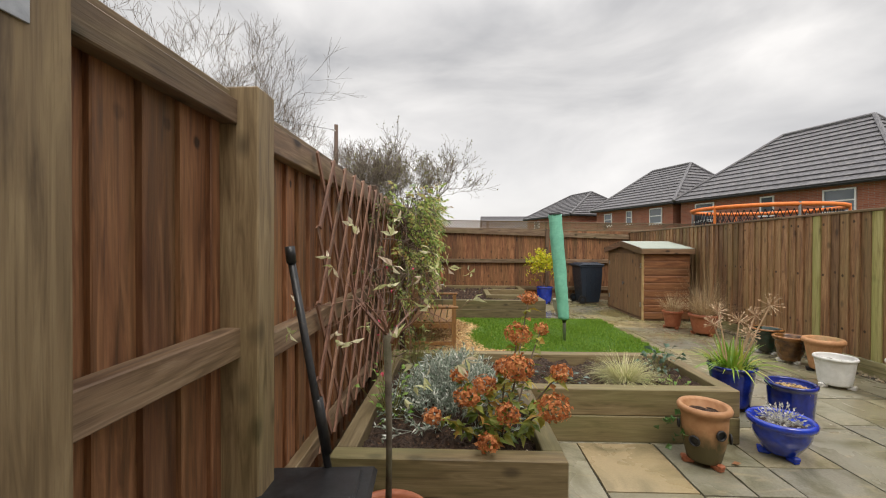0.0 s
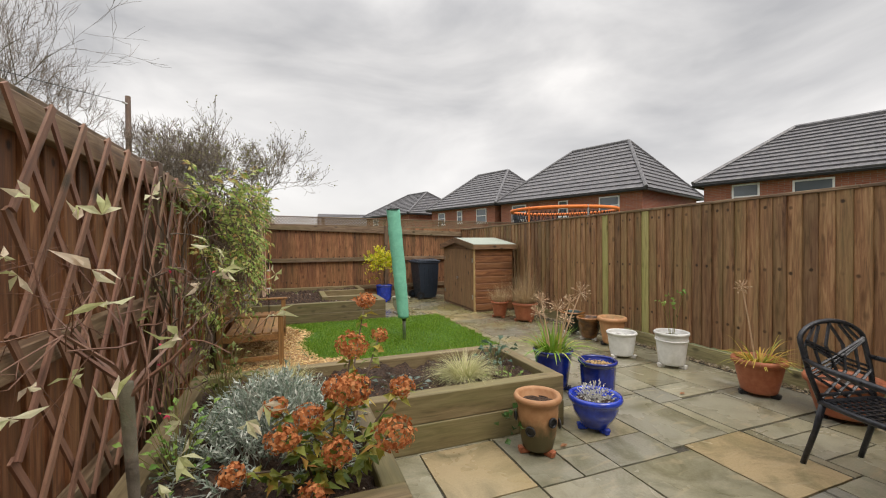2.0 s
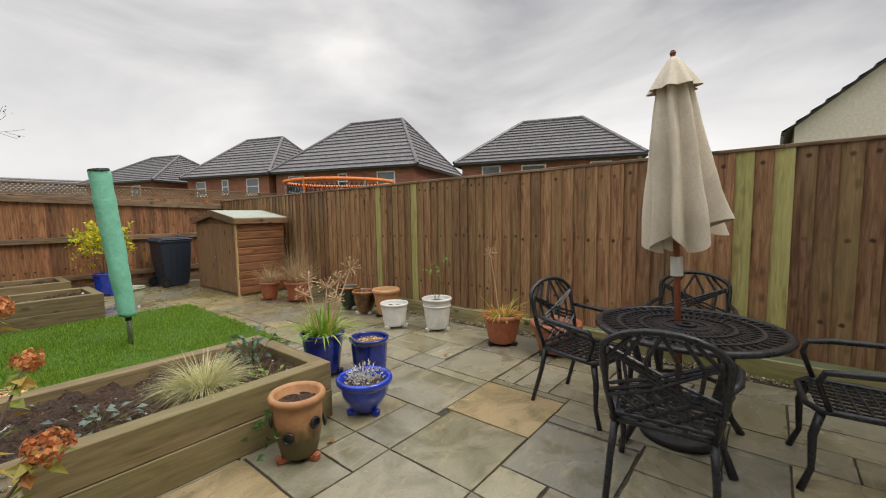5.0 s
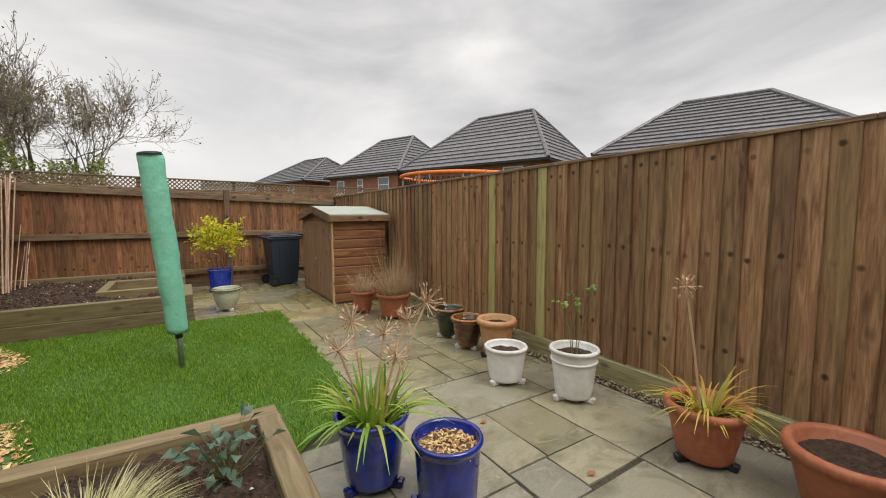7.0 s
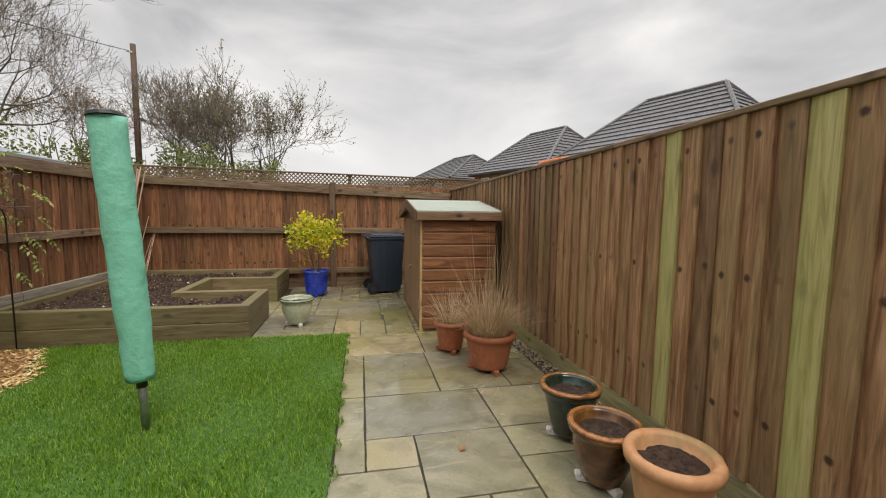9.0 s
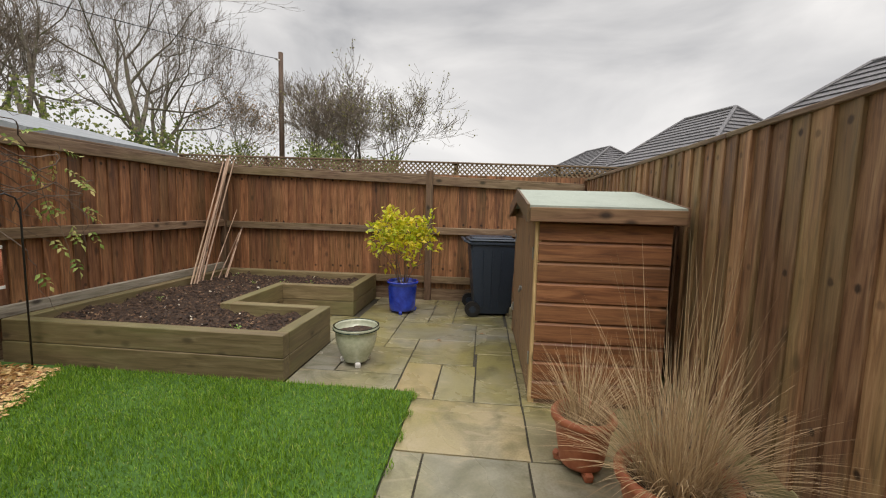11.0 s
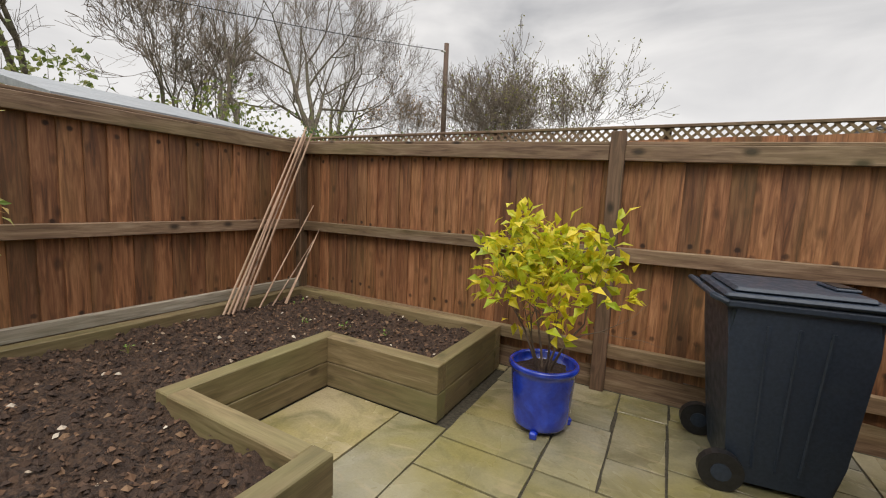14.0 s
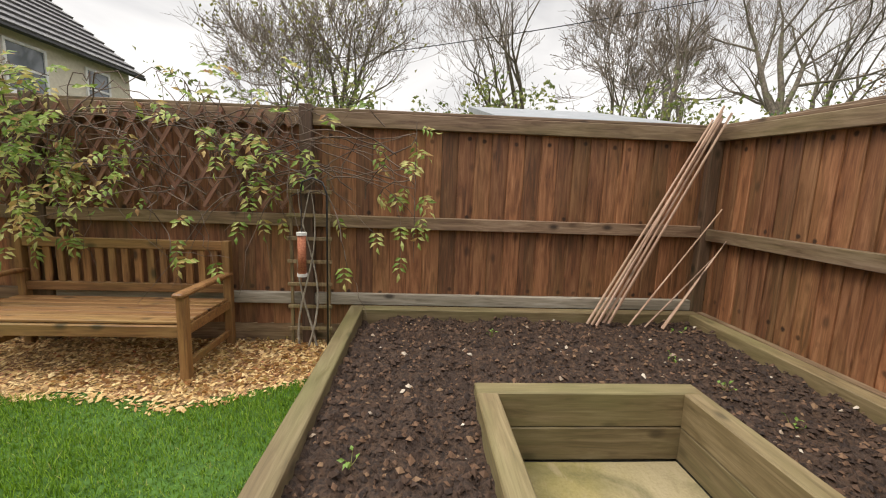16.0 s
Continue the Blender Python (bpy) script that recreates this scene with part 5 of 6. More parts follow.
def patio_chair(m):
    """A cast chair that faces +y, its seat's middle over the origin."""
    ch = thing("patio_chair", "dark cast-aluminium garden armchair with an interlaced back", "chair", m, "chairs round the patio table")
    for k in range(9):
        x = -0.2 + 0.05 * k
        part("seat_bar", tube(bmesh.new(), [(x, -0.2, 0.43), (x * 1.05, 0, 0.42), (x * 1.08, 0.21, 0.43)], 0.008, 4), CAST, ch)
    for k in range(9):
        y = -0.2 + 0.05 * k
        part("seat_bar", tube(bmesh.new(), [(-0.21, y, 0.425), (0.21, y, 0.425)], 0.008, 4), CAST, ch)
    part("seat_frame", tube(bmesh.new(), [(-0.21, -0.21, 0.43), (-0.235, 0.0, 0.43), (-0.235, 0.2, 0.43), (-0.15, 0.25, 0.43), (0.15, 0.25, 0.43), (0.235, 0.2, 0.43), (0.235, 0.0, 0.43), (0.21, -0.21, 0.43), (-0.21, -0.21, 0.43)], 0.017, 6), CAST, ch, smooth=True)
    arch = []
    for k in range(13):
        a = math.pi * k / 12
        arch.append((-0.245 * math.cos(a) * (1 if k in (0, 12) else 1.02), -0.30 - 0.03 * math.sin(a), 0.78 + 0.13 * math.sin(a)))
    part("back_frame", tube(bmesh.new(), [(-0.20, -0.21, 0.42), (-0.235, -0.255, 0.6)] + arch + [(0.235, -0.255, 0.6), (0.20, -0.21, 0.42)], 0.016, 6), CAST, ch, smooth=True)
    for x0, x1, b in ((-0.19, 0.12, 0.10), (-0.10, 0.20, 0.12), (0.0, 0.24, 0.14)):
        for s in (1, -1):
            part("back_bar", tube(bmesh.new(), [(s * x0, -0.215, 0.45), (s * (x0 * 0.6 + x1 * 0.4 + b), -0.25, 0.60), (s * (x0 * 0.3 + x1 * 0.7 + b * 0.4), -0.29, 0.76), (s * (x1 - 0.12), -0.322, 0.895 - abs(x1 - 0.12) * 0.15)], 0.010, 5), CAST, ch)
            part("back_bar", tube(bmesh.new(), [(s * -0.22, -0.26, 0.62 + 0.3 * x0), (s * -0.05, -0.27, 0.68 + 0.3 * x0), (s * 0.22, -0.285, 0.80 + 0.1 * x0)], 0.009, 5), CAST, ch)
    part("back_bar", tube(bmesh.new(), [(-0.2, -0.22, 0.47), (0.2, -0.22, 0.47)], 0.012, 6), CAST, ch)
    for s in (-1, 1):
        part("armrest", tube(bmesh.new(), [(s * 0.243, -0.275, 0.68), (s * 0.285, -0.12, 0.665), (s * 0.30, 0.08, 0.655), (s * 0.285, 0.2, 0.64), (s * 0.265, 0.22, 0.58), (s * 0.24, 0.17, 0.44)], [0.014, 0.018, 0.02, 0.018, 0.014, 0.013], 6), CAST, ch, smooth=True)
        part("leg", tube(bmesh.new(), [(s * 0.21, 0.19, 0.43), (s * 0.235, 0.225, 0.3), (s * 0.225, 0.22, 0.12), (s * 0.24, 0.26, 0.0)], [0.022, 0.02, 0.015, 0.018], 7), CAST, ch, smooth=True)
        part("leg", tube(bmesh.new(), [(s * 0.2, -0.2, 0.43), (s * 0.215, -0.23, 0.25), (s * 0.225, -0.30, 0.0)], [0.02, 0.017, 0.016], 7), CAST, ch, smooth=True)
    return ch


chair = patio_chair(pose(2.66, 1.02, 0, 0, 0, -84))
copy_thing(chair, pose(3.34, 1.67, 0, 0, 0, 168))
copy_thing(chair, pose(4.04, 1.12, 0, 0, 0, 92))
copy_thing(chair, pose(3.36, 0.24, 0, 0, 0, 4))

parasol = thing("parasol", "closed cream canvas garden parasol through the table", "parasol", pose(TX + 0.05, TY + 0.02, 0, -2.6, 0, 0))
part("pole", tube(bmesh.new(), [(0, 0, 0.05), (0, 0, 2.3)], 0.019, 14), PARASOL_POLE, parasol, "dark red wooden pole", smooth=True)
part("base", lathe(bmesh.new(), [(0, 0), (0.23, 0), (0.24, 0.02), (0.22, 0.05), (0.06, 0.08), (0.04, 0.2), (0.0, 0.2)], 32), BLACK, parasol, "dark round weight", smooth=True)
bm, rings, NF = bmesh.new(), [], 96
for i in range(30):
    u = i / 29
    z = 2.22 - 1.0 * u
    ring = []
    for k in range(NF):
        a = 6.2832 * k / NF
        wide = 0.07 + 0.10 * u ** 0.8 + 0.035 * u * u * max(0.0, math.cos(a + 1.2))
        fold = 1 + (0.24 + 0.12 * u) * math.cos(8 * a + 1.2 * math.sin(3 * u + a)) + 0.10 * noise.noise((math.cos(a) * 3, math.sin(a) * 3, u * 3))
        r = wide * fold
        ring.append(bm.verts.new((math.cos(a) * r + 0.02 * u * u, math.sin(a) * r - 0.03 * u * u, z + 0.06 * u * math.cos(4 * a + 1) + 0.10 * u * u * max(0, math.cos(a + 1.2)))))
    rings.append(ring)
for a, b in zip(rings, rings[1:]):
    for k in range(NF):
        bm.faces.new((a[k], a[(k + 1) % NF], b[(k + 1) % NF], b[k]))
canopy = part("canopy", bm, CANVAS, parasol, "loosely folded cream canvas", smooth=True)
bm = bmesh.new()
rings = []
for i in range(8):
    u = i / 7
    rings.append([bm.verts.new((math.cos(6.2832 * k / 64) * (0.012 + 0.125 * u ** 0.8) * (1 + 0.14 * u * math.cos(8 * 6.2832 * k / 64)), math.sin(6.2832 * k / 64) * (0.012 + 0.125 * u ** 0.8) * (1 + 0.14 * u * math.cos(8 * 6.2832 * k / 64)), 2.36 - 0.2 * u)) for k in range(64)])
for a, b in zip(rings, rings[1:]):
    for k in range(64):
        bm.faces.new((a[k], a[(k + 1) % 64], b[(k + 1) % 64], b[k]))
bm.faces.new(rings[0])
part("vent_cap", bm, CANVAS, canopy, "small canvas top flap", smooth=True)
part("finial", lathe(bmesh.new(), [(0, 2.40), (0.012, 2.395), (0.018, 2.38), (0.01, 2.35), (0, 2.35)], 12), PARASOL_POLE, parasol)
part("runner", lathe(bmesh.new(), [(0.02, 1.02), (0.036, 1.02), (0.036, 1.14), (0.02, 1.14), (0.02, 1.02)], 16), WHITE_POT, parasol)


# ---- things along the west fence ----
def diamond_trellis(y0, y1, z0, z1, x, gap, label):
    """Expanding trellis: two layers of crossing laths, clipped to a rectangle."""
    t = thing("trellis", label, "trellis", group="wall trellises")
    h = z1 - z0
    run = h * 0.62
    s = y0 - run
    while s < y1:
        for sign in (1, -1):
            a, b = (s, s + run) if sign > 0 else (s + run, s)
            lo, hi = 0.0, 1.0
            d = b - a
            u0, u1 = (y0 - a) / d, (y1 - a) / d
            lo, hi = max(lo, min(u0, u1)), min(hi, max(u0, u1))
            if hi - lo > 0.05:
                pa, pb = Vector((x + 0.008 * sign, a + d * lo, z0 + h * lo)), Vector((x + 0.008 * sign, a + d * hi, z0 + h * hi))
                v = pb - pa
                bm = box(bmesh.new(), (-0.005, -0.014, -v.length / 2), (0.005, 0.014, v.length / 2))
                part("lath", bm, TRELLIS_WOOD, t, "", Matrix.Translation((pa + pb) / 2) @ pose(0, 0, 0, -math.degrees(math.atan2(v.y, v.z))))
        s += gap
    return t


diamond_trellis(1.98, 3.95, 0.42, 1.93, -0.685, 0.235, "expanding brown diamond trellis fixed to the fence")
diamond_trellis(5.3, 7.6, 1.16, 1.93, -0.69, 0.15, "expanding brown diamond trellis above the bench")

gate = thing("gate_post_bracket", "galvanised steel hinge plate screwed to the gate post", "bracket")
part("plate", box(bmesh.new(), (WEST + 0.146, 0.535, 1.80), (WEST + 0.15, 0.595, 1.92), 0.001), STEEL, gate)
for z in (1.83, 1.89):
    part("screw", tube(bmesh.new(), [(WEST + 0.15, 0.565, z), (WEST + 0.154, 0.565, z)], 0.008, 10), BLACK, gate)

crate = thing("storage_box", "black plastic storage box with a clip-on lid", "box", pose(-0.50, 1.20, -0.0, 0, 0, 4))
bm = bmesh.new()
box(bm, (-0.19, -0.27, 0.0), (0.19, 0.27, 0.57), 0.02)
part("body", bm, BLACK, crate)
bm = bmesh.new()
box(bm, (-0.22, -0.36, 0.572), (0.22, 0.35, 0.605), 0.014)
box(bm, (-0.17, -0.31, 0.60), (0.17, 0.30, 0.618), 0.008)
lid = part("lid", bm, BLACK, crate)
for y in (-0.12, 0.12):
    part("rib", box(bmesh.new(), (-0.16, y - 0.012, 0.618), (0.16, y + 0.012, 0.626), 0.003), BLACK, lid)

broom = thing("broom_handle", "dark green-black broom leaning on the fence", "broom")
part("shaft", tube(bmesh.new(), [(-0.42, 1.62, 0.0), (-0.60, 1.44, 1.42)], [0.016, 0.014], 10), BLACK, broom, smooth=True)
part("grip", tube(bmesh.new(), [(-0.50, 1.54, 0.66), (-0.527, 1.513, 0.88)], 0.02, 10), BLACK, broom, smooth=True)
part("hook", tube(bmesh.new(), [(-0.598, 1.442, 1.40), (-0.603, 1.437, 1.46)], 0.018, 10), BLACK, broom, smooth=True)

p, z = pot(pose(-0.28, 1.66, 0), "terracotta pot with a bare standard willow, a few pale leaves", 0.175, 0.34, TERRACOTTA, 0.72, 0.03, name="potted_tree")
part("trunk", tube(bmesh.new(), [(0, 0, z - 0.02), (0.012, -0.05, 0.7), (0.015, -0.12, 1.12)], [0.014, 0.012, 0.016], 8), BARK, p, smooth=True)
seg, tips = [], []
for k in range(7):
    a = k * 0.9
    branching(RNG, (0.015, -0.12, 1.08 + 0.01 * k), (0.75 * math.cos(a), 0.75 * math.sin(a), 0.8), 0.19, 0.006, 3, seg, 0.75, 0.8, (1, 3), -0.02, tips)
part("branch_work", rods(seg_arrays(seg, 0, 3), 4), speckled("red_brown_twig", (0.12, 0.05, 0.035), (0.26, 0.14, 0.09), 9, 0.6, 0.0), p)
sel = RNG.permutation(len(tips))[:28]
pp, dd = np.array([tips[i][0] for i in sel]), np.array([tips[i][1] for i in sel])
pp, dd = np.repeat(pp, 4, 0), np.repeat(dd, 4, 0) + RNG.normal(0, 0.9, (len(pp) * 4, 3))
part("leaves", leaves(pp, dd, RNG.normal(0, 1, (len(pp), 3)), RNG.uniform(0.035, 0.06, len(pp)), 0.015), WILLOW, p)

obelisk = thing("ladder_trellis", "narrow wooden ladder trellis with a dead twining stem", "trellis")
for y in (7.60, 7.90):
    beam("upright", obelisk, (-0.70, y - 0.012, 0.0), (-0.675, y + 0.012, 1.42), POST_WOOD, 0.003)
for i in range(7):
    beam("rung", obelisk, (-0.675, 7.57, 0.15 + i * 0.19), (-0.662, 7.93, 0.18 + i * 0.19), POST_WOOD, 0.003)
bm = bmesh.new()
for a in (0, 1.7, 3.3):
    tube(bm, [(-0.63 + 0.03 * math.cos(a + k * 0.5), 7.74 + 0.09 * math.sin(a * 1.3 + k * 0.42) * (1 - 0.03 * k), 0.0 + 0.12 * k) for k in range(12)], [0.010 - 0.0006 * k for k in range(12)], 6)
part("dead_stem", bm, speckled("grey_dead_stem", (0.22, 0.19, 0.15), (0.42, 0.38, 0.31), 14, 0.9, 0.3), obelisk, "pale grey dead climber stem")
feeder = thing("bird_feeder", "hanging tube bird feeder filled with nuts on a dark hook pole", "bird feeder")
part("pole", tube(bmesh.new(), [(-0.28, 7.98, 0), (-0.28, 7.98, 1.30), (-0.28, 7.95, 1.38), (-0.28, 7.88, 1.41), (-0.28, 7.81, 1.38), (-0.28, 7.80, 1.32)], 0.007, 8), BLACK, feeder, smooth=True)
part("hanger", tube(bmesh.new(), [(-0.28, 7.80, 1.33), (-0.28, 7.80, 1.02)], 0.003, 5), BLACK, feeder)
part("tube", lathe(bmesh.new(), [(0, 0.72), (0.03, 0.72), (0.03, 1.0), (0, 1.0)], 16), NUTS, feeder, "red-brown nut filled mesh tube", Matrix.Translation((-0.28, 7.80, 0)), True)
for z in (0.70, 1.0):
    part("cap", lathe(bmesh.new(), [(0, z), (0.036, z), (0.036, z + 0.022), (0, z + 0.022)], 16), WHITE_FOOT, feeder, "", Matrix.Translation((-0.28, 7.80, 0)))

canes = thing("bamboo_canes", "bundle of long grey-brown canes leaning in the corner", "canes")
for k in range(6):
    a = Vector((-0.50 + 0.022 * (k % 3), 10.05 + 0.03 * k, 0.30))
    b = Vector((-0.66 + 0.05 * (k % 2) + 0.02 * k, 11.02 + 0.02 * (k % 3), 2.0 + 0.03 * (k % 4)))
    v = b - a
    q = v.to_track_quat("Z", "Y").to_matrix().to_4x4()
    part("cane", tube(bmesh.new(), [(0, 0, -v.length / 2), (0, 0, v.length / 2)], [0.012, 0.009], 7), CANE, canes, "", Matrix.Translation((a + b) / 2) @ q)
for k in range(4):
    a = Vector((-0.46 + 0.02 * k, 10.38 + 0.13 * min(k, 2), 0.30))
    b = Vector((-0.50 + 0.03 * k, 11.08, 1.28 if k == 0 else 0.88 + 0.05 * k))
    v = b - a
    part("cane", tube(bmesh.new(), [(0, 0, -v.length / 2), (0, 0, v.length / 2)], [0.008, 0.005], 6), CANE, canes, "", Matrix.Translation((a + b) / 2) @ v.to_track_quat("Z", "Y").to_matrix().to_4x4())


# ---- planting ----
def climber(label, y0, y1, z0, z1, depth, count, n_leaf, mat, size, x=-0.66, seed=3, feather=True):
    c = thing("climbing_plant", label, "climber")
    rng = np.random.default_rng(seed)
    seg, P, D = [], [], []
    for k in range(count):
        p = np.array([x + rng.uniform(0, 0.05), rng.uniform(y0, y1), rng.uniform(z0, z1) * 0.88])
        d = np.array([rng.uniform(0.0, 0.25), rng.normal(0, 0.7), rng.uniform(0.1, 0.9)])
        for s in range(14):
            q = p + d / np.linalg.norm(d) * 0.11
            q[0] = min(max(q[0], x), x + depth * rng.uniform(0.7, 1.2))
            q[2] = min(q[2], z1 + rng.uniform(-0.1, 0.05))
            q[1] = min(max(q[1], y0 - 0.15), y1 + 0.15)
            r = 0.0055 - 0.0003 * s
            seg.append((p, q, r, r * 0.95, 0))
            if s > 3:
                P.append(q), D.append(d + rng.normal(0, 0.6, 3) + [0.5, 0, -0.5])
            p = q
            d = d + rng.normal(0, 0.28, 3) + [0.05, 0, -0.10]
    part("stem_work", rods(seg_arrays(seg, 0, 0), 4), TWIG, c)
    sel = rng.integers(0, len(P), n_leaf)
    P, D = np.array(P)[sel] + rng.normal(0, 0.04, (n_leaf, 3)), np.array(D)[sel]
    if feather:
        D /= np.linalg.norm(D, axis=1, keepdims=True)
        D += [0.1, 0, -0.35]
        pos, way = [], []
        for j in range(7):
            u = 0.03 * (j // 2 + 1) if j < 6 else 0.12
            s = (1 if j % 2 else -1) if j < 6 else 0
            side = np.cross(D, [[0.6, 0, 0.8]])
            pos.append(P + D * u), way.append(D * 0.5 + side * s)
        P, D = np.concatenate(pos), np.concatenate(way)
    n = len(P)
    part("leaves", leaves(P, D, rng.normal(0, 0.5, (n, 3)) + [0.8, 0, 0.5], rng.uniform(0.6, 1.0, n) * size, size * 0.34), mat, c)
    return c


climber("yellow-green feathery climber sprawling over the fence top", 4.6, 5.75, 1.5, 2.12, 0.34, 60, 330, CLIMBER, 0.085, seed=3)
climber("half-bare autumn climber trailing along the trellis", 5.8, 8.45, 1.4, 2.10, 0.30, 80, 95, CLIMBER, 0.085, seed=8)
climber("dark green climber on the diamond trellis", 3.2, 4.9, 0.5, 1.85, 0.25, 34, 130, HEDGE, 0.05, seed=12)

hyd = thing("hydrangea", "hydrangea with rust-brown dried flower heads and yellowing leaves", "shrub")
bm, pts, ways = bmesh.new(), [], []
HEADS = [(0.40, 2.60, 0.90, 0.085), (0.34, 2.20, 0.80, 0.085), (0.06, 2.14, 0.66, 0.065), (0.16, 2.28, 0.68, 0.065), (0.27, 2.08, 0.60, 0.06), (0.50, 2.06, 0.64, 0.085), (0.60, 2.32, 0.74, 0.06), (0.62, 2.95, 0.86, 0.05), (-0.12, 2.12, 0.56, 0.05), (0.02, 2.5, 0.66, 0.055), (0.54, 3.0, 1.08, 0.06), (0.16, 2.02, 0.47, 0.05), (0.30, 2.42, 0.74, 0.07)]
for i, (x, y, z, r) in enumerate(HEADS):
    base = Vector((0.26 + 0.3 * (x - 0.26), 2.45 + 0.3 * (y - 2.45), 0.31))
    top = Vector((x, y, z))
    m_ = (base + top) / 2 + Vector((0, 0, 0.05))
    part("stem", tube(bmesh.new(), [base, m_, top], [0.006, 0.005, 0.004], 5), TWIG, hyd)
    for _ in range(26):
        u = RND.uniform(0.15, 0.97)
        q = base * (1 - u) ** 2 + m_ * 2 * u * (1 - u) + top * u * u
        pts.append(np.array(q)), ways.append(RNG.normal(0, 1, 3) * [1, 1, 0.4])
    n = int(170 * (r / 0.07) ** 1.5)
    d = RNG.normal(0, 1, (n, 3)) * [1, 1, 0.8]
    d /= np.linalg.norm(d, axis=1, keepdims=True)
    rr = r * RNG.uniform(0.72, 1.0, (n, 1)) * (1 + 0.12 * np.sin(d[:, :1] * 7 + i) * np.cos(d[:, 1:2] * 6))
    t_ = np.cross(d, RNG.normal(0, 1, (n, 3)))
    part("flower_head", leaves(np.array(top) + d * rr * [1, 1, 0.82] - t_ * 0.009, t_ + d * 0.4, d, 0.024, 0.021, 0.1), DRY_PETAL, hyd, "dried rust-brown mophead flower")
n = len(pts)
part("leaves", leaves(pts, ways, RNG.normal(0, 0.5, (n, 3)) + [0, 0, 1], RNG.uniform(0.055, 0.105, n), RNG.uniform(0.03, 0.05, n)), HYDRANGEA_LEAF, hyd)

silver = thing("silver_shrub", "mound of narrow silver-grey leaves in the raised bed", "shrub")
n = 520
c = np.stack([RNG.normal(-0.02, 0.24, n), RNG.normal(2.95, 0.30, n), np.zeros(n)], 1)
c[:, 0], c[:, 1] = np.clip(c[:, 0], -0.45, 0.45), np.clip(c[:, 1], 2.3, 3.7)
hgt = 0.30 * np.exp(-((c[:, 0] + 0.02) ** 2 / 0.10 + (c[:, 1] - 2.95) ** 2 / 0.22)) + 0.05
tipz = 0.34 + hgt * RNG.uniform(0.75, 1.1, n)
top = c + np.stack([RNG.normal(0, 0.06, n), RNG.normal(0, 0.06, n), tipz], 1)
base = c * 0.75 + np.array([-0.005, 2.95 * 0.25, 0]) + [0, 0, 0.32]
part("stem_work", rods((base, top, np.full(n, 0.003), np.full(n, 0.002))), speckled("silver_stem", (0.3, 0.33, 0.28), (0.45, 0.48, 0.42), 20, 0.8, 0.0), silver)
u = RNG.uniform(0.35, 1.0, (n, 13, 1))
P = (base[:, None] * (1 - u) + top[:, None] * u).reshape(-1, 3)
D = ((top - base)[:, None] / np.linalg.norm(top - base, axis=1)[:, None, None] * 0.9 + RNG.normal(0, 0.6, (n, 13, 3))).reshape(-1, 3)
part("leaves", leaves(P, D, RNG.normal(0, 1, P.shape), RNG.uniform(0.03, 0.055, len(P)), 0.011), SILVER, silver)


def clump(name, label, x, y, z, n, r, length, width, lean, mat, droop=0.9):
    c = thing(name, label, "plant", pose(x, y, z))
    tuft(c, n, r, 0, length, width, lean, mat, droop=droop)
    return c


clump("grass_tuft", "pale straw and lime ornamental grass tuft in the raised bed", 1.42, 3.42, 0.32, 900, 0.08, (0.17, 0.34), 0.0035, (0.4, 1.3), PALE_GRASS, 1.0)
clump("grass_tuft", "pale grass tuft beside the silver shrub", 0.05, 3.62, 0.32, 420, 0.08, (0.18, 0.32), 0.0035, (0.3, 1.1), PALE_GRASS, 1.0)


def small_plant(label, x, y, z, n, r, h, size, mat):
    c = thing("small_plant", label, "plant", pose(x, y, z))
    P = np.stack([RNG.normal(0, r, n), RNG.normal(0, r, n), RNG.uniform(0.02, h, n)], 1)
    part("stem_work", rods((np.repeat([[0.0, 0, 0]], n, 0), P, np.full(n, 0.0025), np.full(n, 0.0015))), OLIVE, c)
    part("leaves", leaves(P, P * [1, 1, 0.3] + RNG.normal(0, 0.04, (n, 3)), RNG.normal(0, 0.4, (n, 3)) + [0, 0, 1], RNG.uniform(0.6, 1, n) * size, size * 0.5), mat, c)


small_plant("blue-green hellebore clump in the bed corner", 1.84, 3.66, 0.31, 40, 0.07, 0.24, 0.085, BLUE_GREEN)
small_plant("bright green low seedlings in the bed", 1.74, 3.28, 0.31, 26, 0.07, 0.09, 0.055, BRIGHT_GREEN)
small_plant("grey-green low sage in the bed", 0.88, 3.38, 0.31, 44, 0.09, 0.10, 0.06, leafy("sage_leaves", [(0, (0.10, 0.15, 0.13)), (1, (0.24, 0.31, 0.27))], 0.7, 0.2))
small_plant("leafy green plant at the fence side of the bed", -0.42, 2.62, 0.31, 60, 0.08, 0.35, 0.06, BRIGHT_GREEN)
small_plant("mid-green foliage behind the silver shrub", -0.35, 3.55, 0.31, 90, 0.10, 0.4, 0.06, HEDGE)
small_plant("pink late flowers on thin stems by the trellis", -0.52, 3.05, 0.31, 14, 0.06, 1.0, 0.04, PINK)
for x, y in ((0.2, 10.35), (0.6, 10.4), (-0.3, 10.7), (0.95, 10.45), (1.2, 8.4), (-0.2, 9.2)):
    small_plant("tiny green weed sprouting from the bare soil", x, y, 0.285, 7, 0.02, 0.05, 0.035, BRIGHT_GREEN)
